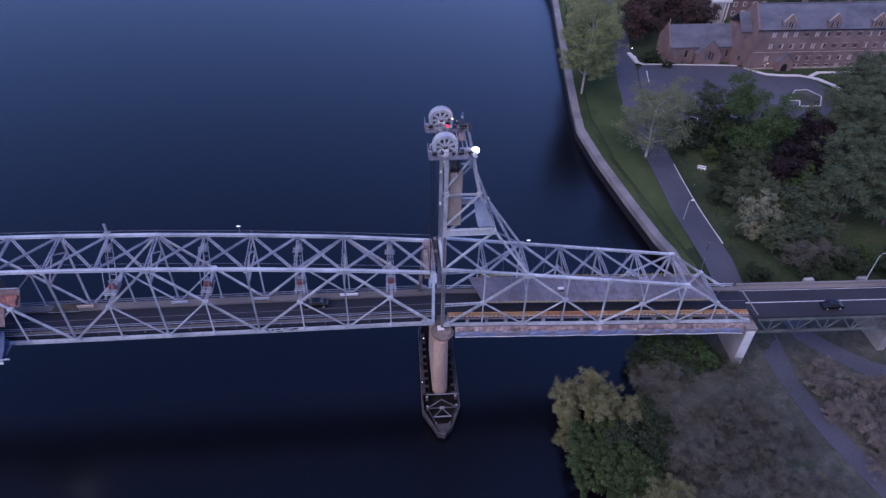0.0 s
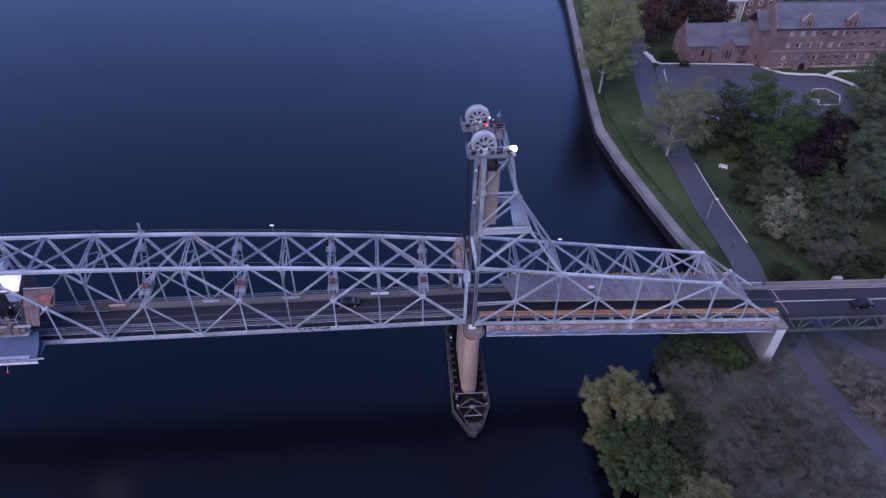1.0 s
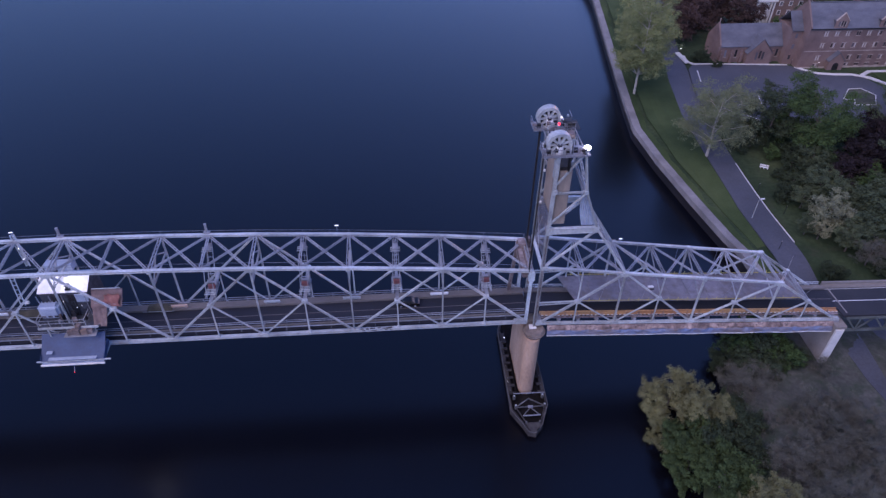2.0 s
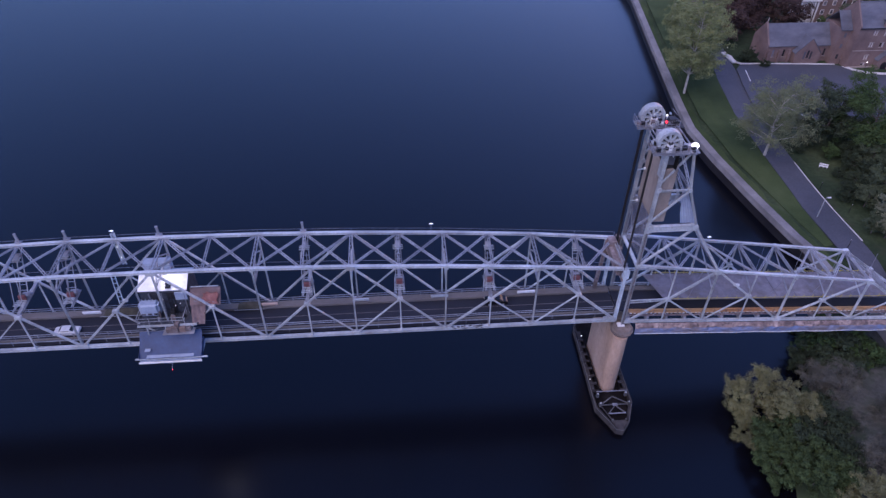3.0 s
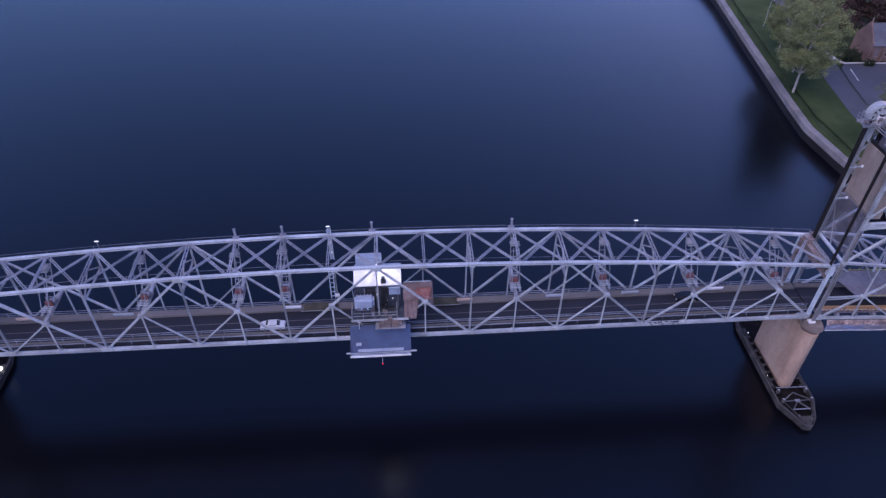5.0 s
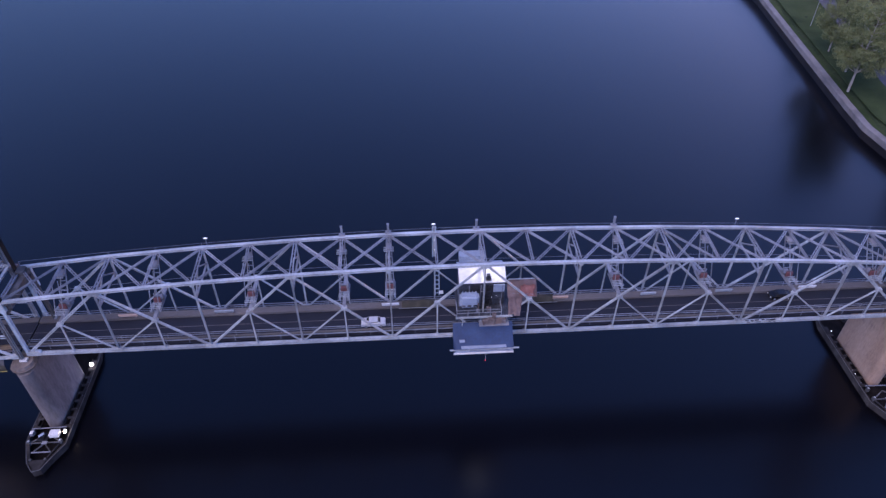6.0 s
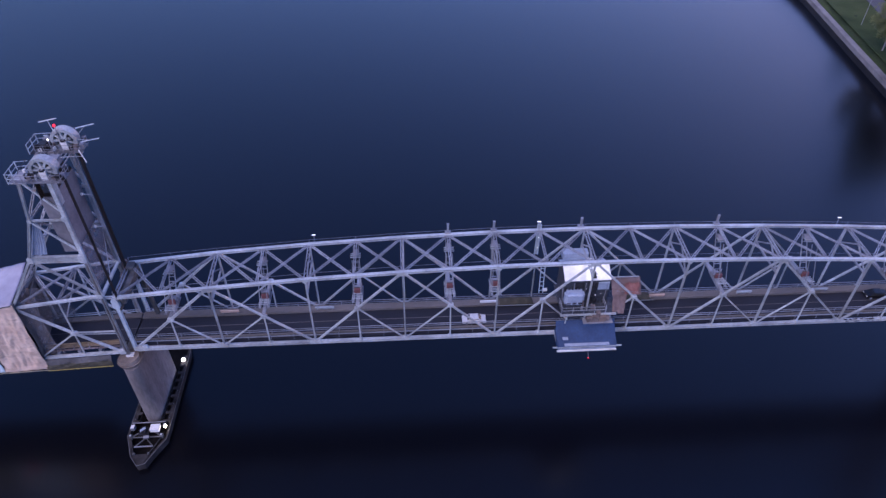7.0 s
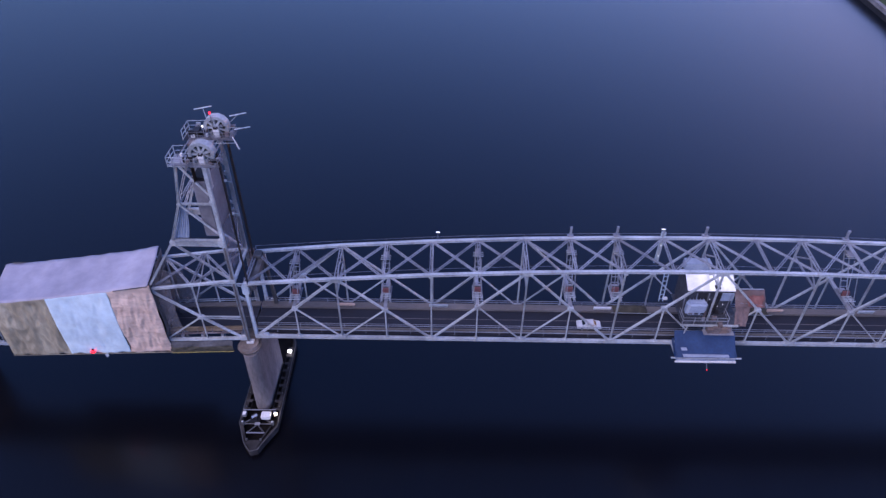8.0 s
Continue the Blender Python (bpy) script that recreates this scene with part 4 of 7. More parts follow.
for x, w in ((-1.4, 1.6), (1.3, 1.4)):
    f = part("window_frame", made(box, (x, -3.34, 28.6), (w, 0.1, 1.5)), DARK_STEEL, house)
    part("pane", made(box, (x, -3.42, 28.6), (w - 0.3, 0.05, 1.2)), GLASS, f)
part("ladder", made(laced, (0.9, -3.5, 24.4), (0.9, -3.5, 29.4), 0.6, 0.06, (0, 1, 0), 0.4), DARK_STEEL, house)
part("panel", made(box, (2.9, -3.45, 28.6), (2.0, 0.2, 1.7)), PALE_BLUE_PAINT, house)
for i in range(14):
    part("fitting", made(box, (random.uniform(-4.4, 3.6), random.uniform(-5.8, -3.7), random.uniform(24.6, 26.4)), (random.uniform(0.2, 0.8), random.uniform(0.2, 0.6), random.uniform(0.3, 1.2)), random.uniform(-20, 20)),
         random.choice((HOUSE_STEEL, DARK_STEEL, GREY_STEEL, RUST_STEEL)), house)
for i in range(5):
    part("pipe", made(bar, (-4.2 + 1.9 * i, -3.5, 24.4), (-4.2 + 1.9 * i + random.uniform(-0.4, 0.4), -3.5, 29.4), 0.12, 0.12), random.choice((DARK_STEEL, GREY_STEEL)), house)
for x, z in ((1.6, 26.6), (2.5, 27.0), (-0.2, 28.2)):
    part("wall_lamp", made(box, (x, -3.75, z), (0.09, 0.08, 0.08)), glow_soft, house, "small glowing wall lamp")
for z in (25.3, 26.0):
    for (p, q) in (((-4.8, -6.2, z), (3.2, -6.2, z)), ((-4.8, -6.2, z), (-4.8, -3.6, z)), ((3.2, -6.2, z), (3.2, -3.6, z))):
        part("balcony_rail", made(bar, p, q, 0.08, 0.09), LACED, house)
for x in (-4.8, -2.8, -0.8, 1.2, 3.2):
    part("balcony_post", made(box, (x, -6.2, 25.2), (0.08, 0.08, 1.8)), LACED, house)
part("balcony_beam", made(bar, (-5.0, -6.25, 24.2), (5.2, -6.25, 24.2), 0.25, 0.35), STEEL, house)
for x, y in ((-3.6, -6.1), (2.6, -6.1)):
    part("strut", made(bar, (x, y, 24.1), (x - 0.3, -5.6, 19.6), 0.16, 0.16), STEEL, house)
cab = thing("control_cabin", "pale blue box cabin with a ribbed roof on the balcony", "cabin", at=(-2.5, -4.5, 24.4))
bm = bmesh.new()
box(bm, (0, 0, 2.75), (3.5, 1.7, 2.5))
bmesh.ops.bevel(bm, geom=[e for e in bm.edges if max(v.co.z for v in e.verts) > 3.9], offset=0.4, segments=3, affect='EDGES')
part("body", bm, PALE_BLUE_PAINT, cab)
part("plinth", made(box, (0, 0.1, 0.75), (3.3, 1.4, 1.5)), HOUSE_STEEL, cab)
for i in range(5):
    part("roof_rib", made(box, (-1.2 + 0.6 * i, 0, 4.03), (0.14, 1.3, 0.08)), PALE_BLUE_PAINT, cab)
for i in range(3):
    part("vent", made(box, (-1.05 + 1.05 * i, -0.87, 1.85), (0.7, 0.06, 0.4)), GLASS, cab)
pack = thing("equipment_stack", "brown crates on a shelf below the balcony", "crates", at=(1.4, -6.5, 22.9))
for i, (x, y, z, s) in enumerate(((0, 0, 0.65, 1.3), (1.25, 0.1, 0.6, 1.1), (-1.1, 0.1, 0.45, 0.9), (0.5, 0.2, 1.6, 0.7), (2.2, 0.3, 0.45, 0.8))):
    part("crate", made(box, (x, y, z), (s, 1.0, s), (-6, 3, 5, -8, 2)[i]), TARP_BROWN if i == 1 else RUST_STEEL, pack)
part("shelf", made(box, (0.5, 0, -0.06), (5.4, 1.5, 0.12)), GREY_STEEL, pack)
for k in (-1.9, 2.9):
    part("bracket", made(bar, (k, 0.5, -0.1), (k, 0.6, 1.2), 0.1, 0.1), STEEL, pack)

canopy = thing("catch_canopy", "sloping blue sheeted canopy with white edge rails outside the truss", "canopy")
bm = bmesh.new()
sheet(bm, lambda u, v: (-5.45 + 10.9 * u, -5.5 - 3.6 * v, 22.1 - 3.2 * v - 0.16 * math.sin(math.pi * v) + 0.05 * noise.noise((5 * u, 4 * v, 3.0))), 16, 8, 0.12)
part("sheet", bm, TARP_NAVY, canopy)
part("border", made(box, (0, -8.95, 19.25), (8.2, 0.7, 0.05)), PALE_BLUE_PAINT, canopy)
part("label_board", made(box, (-3.9, -8.1, 20.05), (1.0, 0.7, 0.08)), PALE_BLUE_PAINT, canopy)
part("edge_rail", made(bar, (-6.2, -9.05, 18.75), (6.4, -9.05, 18.75), 0.2, 0.22), STEEL, canopy)
part("edge_rail", made(bar, (-5.5, -9.5, 18.25), (5.4, -9.5, 18.25), 0.22, 0.26), WHITE_PAINT, canopy)
part("apron", made(box, (0, -9.28, 18.5), (10.6, 0.06, 0.3)), PALE_BLUE_PAINT, canopy)
for k in (-1, 1):
    part("bracket", made(bar, (k * 5.3, -9.1, 18.7), (k * 5.3, -5.3, 18.7), 0.18, 0.22), STEEL, canopy)
    part("side_sheet", made(bar, (k * 5.42, -9.0, 18.9), (k * 5.42, -5.7, 20.2), 0.05, 1.0), TARP_NAVY, canopy)
part("lamp_rod", made(bar, (0.2, -9.5, 18.2), (0.2, -10.4, 17.3), 0.06, 0.06), GREY_STEEL, canopy)
part("lamp", made(box, (0.2, -10.45, 17.2), (0.1, 0.1, 0.12)), LAMP_RED, canopy, "small red navigation lamp")

shroud = thing("brown_shroud", "creased pinkish-brown tarpaulin shroud hung beside the machinery house", "tarpaulin")
bm = bmesh.new()
sheet(bm, lambda u, v: (4.4 + 5.3 * u + 0.12 * noise.noise((3 * v, 5 * u, 1.0)), -2.4 - 2.2 * v + 0.18 * noise.noise((4 * u, 4 * v, 2.0)),
                        29.5 - 2.3 * v + 0.22 * noise.noise((4 * u, 3 * v, 6.0))), 22, 14, 0.08)
part("upper_sheet", bm, SHROUD_BROWN, shroud, "", True)
bm = bmesh.new()
sheet(bm, lambda u, v: (4.5 + 2.6 * u - 0.5 * u * v + 0.15 * noise.noise((3 * v, 5 * u, 3.0)), -4.5 - 1.7 * v + 0.2 * noise.noise((4 * u, 4 * v, 8.0)),
                        27.25 - 3.1 * v + 0.2 * noise.noise((4 * u, 3 * v, 5.0))), 12, 16, 0.08)
part("hanging_sheet", bm, SHROUD_BROWN, shroud, "", True)
bm = bmesh.new()
sheet(bm, lambda u, v: (6.6 + 2.7 * u + 0.2 * math.sin(7 * v), -3.4 - 1.3 * v + 0.15 * noise.noise((4 * u, 4 * v, 9.0)), 29.0 - 1.5 * v + 0.25 * noise.noise((5 * u, 4 * v, 4.0))), 10, 8, 0.06)
part("patch", bm, RED_CLOTH, shroud, "faded red cloth patch", True)
part("pole", made(bar, (4.6, -2.5, 29.7), (9.4, -2.5, 29.7), 0.12, 0.12), STEEL, shroud)
for i in range(5):
    part("strap", made(bar, (5.2 + 0.8 * i, -4.3 - 0.1 * i, 28.0), (5.7 + 0.8 * i, -4.5 - 0.1 * i, 28.05), 0.07, 0.05), GREY_STEEL, shroud)

# winch on the white roof slope
winch = thing("roof_winch", "small dark winch with pale bars on the white roof", "winch", at=(1.0, -2.8, 30.25))
part("base", made(box, (0, 0, 0.1), (0.9, 0.9, 0.2)), DARK_STEEL, winch)
part("drum", made(box, (0, 0.1, 0.6), (0.6, 0.6, 0.8)), HOUSE_STEEL, winch)
for k in (-1, 1):
    part("bar", made(box, (0, -0.1, 0.45 + 0.3 * k), (1.1, 0.1, 0.08)), STEEL, winch)

# bundled sheeting on the walkway either side of the house
for x0, long in ((-14.6, 6.4), (10.2, 4.6)):
    heap = thing("bundled_sheeting", "low heap of dirty olive-brown sheeting along the walkway", "sheeting", group="heaps on the walkway")
    bm = bmesh.new()
    sheet(bm, lambda u, v: (x0 + long * u, 1.5 + 2.1 * v, 19.4 + math.sin(math.pi * v) * (0.25 + 0.6 * math.sin(math.pi * u) * (1 + 0.8 * noise.noise((6 * u, 3 * v, x0)))) + 0.12 * noise.noise((11 * u, 6 * v, 5.0))), 26, 10, 0.25)
    part("sheet", bm, HEAP_CLOTH, heap, "", True)
    part("lashing", made(bar, (x0 - 0.6, 1.35, 19.55), (x0 + long + 0.6, 1.3, 19.55), 0.07, 0.07), STEEL, heap)


# ---- towers ----
random.seed(11)
def ring_solid(bm, c, r0, r1, d, n=36):
    """A ring (or a disc, where r0 is 0) with its axis along y."""
    cx, cy, cz = c
    circle = lambda r, y: [bm.verts.new((cx + r * math.cos(2 * math.pi * i / n), cy + y, cz + r * math.sin(2 * math.pi * i / n))) for i in range(n)]
    a1, b1 = circle(r1, -d / 2), circle(r1, d / 2)
    if r0:
        a0, b0 = circle(r0, -d / 2), circle(r0, d / 2)
    else:
        bm.faces.new(a1)
        bm.faces.new(b1[::-1])
    for i in range(n):
        j = (i + 1) % n
        bm.faces.new((a1[i], a1[j], b1[j], b1[i]))
        if r0:
            bm.faces.new((a0[j], a0[i], b0[i], b0[j]))
            bm.faces.new((a0[i], a0[j], a1[j], a1[i]))
            bm.faces.new((b1[i], b1[j], b0[j], b0[i]))
    bmesh.ops.recalc_face_normals(bm, faces=bm.faces)


def sheave(x, y, z, r, d, parent):
    """A rope wheel: a broad rim, a black disc painting the holes dark, a hub and eight spokes."""
    rim = part("sheave", made(ring_solid, (x, y, z), r * 0.74, r, d), STEEL, parent, "broad-rimmed spoked rope wheel")
    # near-black disc stands in for the dark openings between the spokes
    part("web", made(ring_solid, (x, y, z), 0.0, r * 0.76, d * 0.3), ROPE, rim)
    part("hub", made(ring_solid, (x, y, z), 0.0, r * 0.26, d * 0.95, 20), STEEL, rim)
    part("axle", made(ring_solid, (x, y, z), 0.0, r * 0.15, d * 1.5, 16), GREY_STEEL, rim)
    for i in range(9):
        a = 2 * math.pi * (i + 0.5) / 9
        p, q = (x + r * 0.18 * math.cos(a), y, z + r * 0.18 * math.sin(a)), (x + r * 0.84 * math.cos(a), y, z + r * 0.84 * math.sin(a))
        part("spoke", made(bar, p, q, r * 0.17, d * 0.86, (0, 1, 0)), STEEL, rim)


BACK = [(87.7, 56.0), (89.0, 48.3), (92.0, 40.5), (98.9, 29.9)]


def tower(s):
    t = thing("lift_tower", "silver-grey steel lift tower with sheaves and a hanging counterweight", "bridge tower", group="lift towers")
    for y in (YN, YF):
        bm = bmesh.new()
        girder(bm, (s * 83.5, y, 39.6), (s * 83.5, y, 56.2), 0.4, 0.46, (0, 1, 0), 0.1)
        part("front_leg", bm, STEEL, t)
        part("front_leg", made(box, (s * 83.5, y, 28.3), (0.34, 0.3, 22.6)), RUST_STEEL if y < 0 else LACED, t)
        for kx in (-1, 1):
            for ky in (-1, 1):
                part("leg_angle", made(box, (s * 83.5 + 0.24 * kx, y + 0.2 * ky, 28.3), (0.12, 0.12, 22.7)), STEEL, t)
        part("leg_lacing", made(laced, (s * 83.5, y - 0.24, 17.2), (s * 83.5, y - 0.24, 39.5), 0.4, 0.04, (0, 1, 0), 0.7), LACED, t)
        inner = 1 if y < 0 else -1
        part("leg_panel", made(box, (s * 83.35, y + inner * 0.75, 53.4 + (0.9 if y > 0 else 0)), (0.14, 1.1, 5.2 - (1.8 if y > 0 else 0))), STEEL, t)
        for (x0, z0), (x1, z1) in zip(BACK, BACK[1:]):
            part("back_leg", made(girder, (s * x0, y, z0), (s * x1, y, z1), 0.26, 0.34), STEEL, t)
        part("cross_beam", made(girder, (s * 83.5, y, 40.5), (s * 92.0, y, 40.5), 0.4, 1.15), STEEL, t)
        part("strut", made(girder, (s * 83.5, y, 48.3), (s * 89.0, y, 48.3), 0.2, 0.26), STEEL, t)
        part("brace", made(bar, (s * 83.5, y, 49.6), (s * 87.6, y, 55.6), 0.24, 0.3), STEEL, t)
        part("brace", made(bar, (s * 83.6, y, 42.0), (s * 88.9, y, 48.1), 0.24, 0.3), STEEL, t)
        part("brace", made(girder, (s * 83.6, y, 32.2), (s * 91.8, y, 40.2), 0.2, 0.28), STEEL, t)
        part("strut", made(bar, (s * 83.5, y, 23.35), (s * 91.0, y, 23.35), 0.2, 0.24), STEEL, t)
        part("strut", made(bar, (s * 83.5, y, 22.75), (s * 91.0, y, 22.95), 0.14, 0.16), STEEL, t)
        for x, z, w, h in ((88.9, 48.3, 0.8, 0.8), (91.8, 40.5, 1.1, 1.3), (83.9, 40.5, 1.1, 1.7), (83.7, 48.6, 0.9, 1.0), (83.6, 32.1, 1.0, 1.0), (87.4, 55.7, 0.9, 0.7)):
            node_plate(s * x, y, z, w, h, t)
    # bracing between the two sides
    part("front_strut", made(girder, (s * 83.4, YN, 32.0), (s * 83.4, YF, 32.0), 0.3, 0.3), STEEL, t)
    for z in (40.0, 46.6):
        part("front_strut", made(bar, (s * 83.2, 1.1, z + 2.1), (s * 83.2, YF, z), 0.16, 0.18), PALE_STEEL, t)
        part("strut_end", made(box, (s * 83.2, 1.1, z + 2.1), (0.3, 0.3, 0.34)), WHITE_PAINT, t)
    part("front_brace", made(bar, (s * 83.7, 0.2, 32.2), (s * 83.7, YF, 39.6), 0.12, 0.14), LACED, t)
    part("front_brace", made(bar, (s * 83.7, YF, 32.2), (s * 83.7, 0.2, 39.6), 0.12, 0.14), LACED, t)
    for (x0, z0), (x1, z1) in zip(BACK, BACK[1:]):
        part("back_strut", made(laced, (s * x1, YN, z1), (s * x1, YF, z1), 0.4, 0.3), LACED, t)
        part("back_brace", made(laced, (s * x0, YN, z0), (s * x1, YF, z1), 0.35, 0.16), LACED, t)
        part("back_brace", made(laced, (s * x0, YF, z0), (s * x1, YN, z1), 0.35, 0.16), LACED, t)
    bm = bmesh.new()
    sheet(bm, lambda u, v: (s * (88.3 + 0.9 * v - 0.3 * math.sin(math.pi * v) + (0.55 + 2.05 * v + 0.3 * math.sin(math.pi * v)) * u), YN + 0.5 + 0.07 * math.sin(34 * u), 48.0 - 6.9 * v), 24, 6, (0, 0.05, 0))
    part("side_screen", bm, PALE_BLUE_PAINT, t, "ribbed pale blue screen beside the back leg")
    # half-transparent dark sheet filling the gap between the front legs
    bm = bmesh.new()
    sheet(bm, lambda u, v: (s * (83.62 + 0.15 * math.sin(7 * v + 3 * u)), YN + 0.4 + 8.0 * u, 42.5 - 9.6 * v), 6, 8)
    part("front_veil", bm, NET, t, "sheer dark sheet between the front legs")
    # head walkways with rails beside the sheaves
    ys = (YN, 3.0)
    for y in ys:
        for k in (-1, 1):
            part("head_girder", made(girder, (s * 80.8, y + 0.95 * k, 55.9), (s * 87.8, y + 0.95 * k, 55.9), 0.1, 0.34, (0, 0, 1), 0.05), GREY_STEEL, t)
        part("platform", made(laced, (s * 80.9, y - 1.1, 56.2), (s * 80.9, y + 1.1, 56.2), 0.5, 0.06, (0, 0, 1), 0.3), GREY_STEEL, t)
        for i in range(3):
            part("platform_bar", made(bar, (s * 81.0, y - 1.15 - 0.22 * i, 56.3), (s * 87.4, y - 1.15 - 0.22 * i, 56.3), 0.07, 0.06), GREY_STEEL, t)
        for i in range(7):
            part("platform_bearer", made(bar, (s * (81.2 + i), y - 1.75, 56.22), (s * (81.2 + i), y - 0.9, 56.22), 0.08, 0.08), LACED, t)
        for z in (56.9, 57.5):
            part("platform_rail", made(bar, (s * 80.6, y - 1.75, z), (s * 87.4, y - 1.75, z), 0.05, 0.05), GREY_STEEL, t)
            part("platform_rail", made(bar, (s * 80.6, y - 1.75, z), (s * 80.6, y + 1.1, z), 0.05, 0.05), GREY_STEEL, t)
        for i in range(6):
            part("platform_post", made(box, (s * (80.6 + 1.35 * i), y - 1.75, 56.9), (0.06, 0.06, 1.3)), GREY_STEEL, t)
        for i in range(3):
            part("platform_post", made(box, (s * 80.6, y - 0.8 + 0.9 * i, 56.9), (0.06, 0.06, 1.3)), GREY_STEEL, t)
        sheave(s * 83.2, y, 57.7, 1.95, 1.35, t)
        for k in (-1, 1):
            part("bearing_block", made(box, (s * 83.2, y + 0.85 * k, 57.0), (0.9, 0.4, 1.4)), WHITE_PAINT, t)
            part("bearing_cap", made(box, (s * 83.2, y + 0.85 * k, 57.8), (0.6, 0.44, 0.3)), DARK_STEEL, t)
        for i, (dx, dz) in enumerate(((-1.6, 0.3), (1.6, 0.2), (2.6, 0.35), (-2.3, 0.2))):
            part("machinery", made(box, (s * (83.2 + dx), y - 0.75 + 0.1 * i, 56.4 + dz), (0.6, 0.5, 0.7 + 0.2 * (i % 2))), GREY_STEEL if i % 2 else DARK_STEEL, t)
        bm = bmesh.new()
        n, rx = (4, 81.1) if y < 0 else (6, 82.1)
        for i in range(n):
            dy = (i - (n - 1) / 2) * 0.17
            bar(bm, (s * rx, y + dy, 57.6), (s * rx, y + dy, 31.6), 0.1, 0.12, (0, 1, 0))
        part("ropes", bm, ROPE, t, "dark greased lifting ropes")
        bm = bmesh.new()
        for i in range(7):
            bar(bm, (s * 85.3, y - 0.45 + 0.15 * i, 57.6), (s * 85.3, y - 0.45 + 0.15 * i, 52.6), 0.09, 0.2, (0, 1, 0))
        part("ropes", bm, ROPE, t, "dark greased counterweight ropes")
        for i in range(16):
            part("machinery", made(box, (s * random.uniform(80.6, 87.2), y + random.choice((-1.25, -0.95, 1.0, 1.25)) + random.uniform(-0.15, 0.15), random.uniform(56.5, 57.3)),
                                   (random.uniform(0.2, 0.7), random.uniform(0.2, 0.5), random.uniform(0.25, 0.9)), random.uniform(-20, 20)),
                 random.choice((GREY_STEEL, DARK_STEEL, WHITE_PAINT, STEEL, DARK_STEEL, RUST_STEEL)), t)
        for i in range(5):
            x, z = s * random.uniform(80.8, 86.8), random.uniform(56.6, 58.4)
            part("pipe", made(bar, (x, y - 1.3, z), (x + random.uniform(-1, 1), y + random.uniform(-0.9, 1.3), z + random.uniform(-0.5, 0.8)), 0.07, 0.07), random.choice((STEEL, DARK_STEEL, GREY_STEEL)), t)
    # open grating between the sheaves, and the rear cage
    for i in range(9):
        part("grating_bar", made(bar, (s * (82.3 + 0.65 * i), -3.9, 56.1), (s * (82.3 + 0.65 * i), 1.8, 56.1), 0.14, 0.16), LACED if i % 2 else GREY_STEEL, t)
    for z in (56.2, 56.9, 57.7) if s < 0 else ():
        for p, q in (((85.6, -6.7), (88.2, -6.5)), ((88.2, -6.5), (88.2, -3.2)), ((88.2, -3.2), (86.4, -3.0)), ((88.4, 1.4), (88.4, 4.6)), ((85.6, 4.8), (88.4, 4.6))):
            part("cage_rail", made(bar, (s * p[0], p[1], z), (s * q[0], q[1], z), 0.08, 0.08), STEEL, t)
    for x, y in () if s > 0 else ((88.2, -6.5), (87.2, -6.6), (88.2, -4.9), (88.2, -3.2), (88.4, 1.4), (88.4, 3.0), (88.4, 4.6)):
        part("cage_post", made(box, (s * x, y, 56.9), (0.1, 0.1, 1.7)), STEEL, t)
    part("cage_floor", made(box, (s * 86.9, -4.8, 56.12), (2.4, 3.0, 0.08)), GREY_STEEL, t)
    part("cage_floor", made(box, (s * 87.2, 3.0, 56.12), (2.4, 3.2, 0.08)), DARK_STEEL, t)
    part("hood", made(box, (s * 83.6, -1.6, 56.7), (1.5, 2.2, 0.9)), GREY_STEEL, t)
    part("hood", made(box, (s * 86.4, 2.4, 56.9), (1.1, 1.3, 1.1)), DARK_STEEL, t)
    part("hood", made(box, (s * 86.2, -0.8, 56.6), (1.0, 1.4, 0.8)), RUST_STEEL, t)
    part("hood_lamp", made(box, (s * 84.9, 1.4, 58.5), (0.2, 0.2, 0.24)), glow_soft, t)
    part("hood_lamp_stem", made(box, (s * 84.9, 1.4, 57.2), (0.08, 0.08, 2.4)), GREY_STEEL, t)
    # counterweight
    bm = bmesh.new()
    for v in box(bm, (s * 85.15, YC, 46.9), (2.1, 8.1, 10.6)):
        pass
    bmesh.ops.bevel(bm, geom=bm.edges[:], offset=0.12, segments=1, affect='EDGES')
    part("counterweight", bm, WEIGHT_CONCRETE if s > 0 else LILAC_CONCRETE, t, "brownish concrete counterweight block" if s > 0 else "grey concrete counterweight block")
    part("counterweight_cap", made(box, (s * 85.15, YC, 52.5), (1.8, 7.4, 0.7)), DARK_STEEL, t)
    # guides and machinery at the end of the span
    part("guide_box", made(box, (s * 82.6, YF + 0.3, 30.6), (0.7, 1.0, 2.2)), RUST_STEEL, t)
    part("guide_box", made(box, (s * 82.6, YF - 1.9, 28.9), (0.6, 1.0, 3.4)), RUST_STEEL, t)
    part("bearing_shoe", made(box, (s * 83.2, YN, 16.98), (1.3, 0.9, 0.35)), WHITE_PAINT, t)
    part("bearing_shoe", made(box, (s * 83.2, YF, 17.05), (2.0, 1.2, 0.5)), GREY_STEEL, t)
    bx, by, bz = (83.9, -1.2, 58.8) if s > 0 else (-83.6, 2.2, 60.4)
    part("beacon", made(box, (bx, by, bz), (0.24, 0.24, 0.28)), LAMP_RED, t, "red obstruction lamp")
    part("beacon_stem", made(box, (bx, by, bz - 0.17 - (bz - 56.2) / 2), (0.1, 0.1, bz - 56.2)), GREY_STEEL, t)
    return t


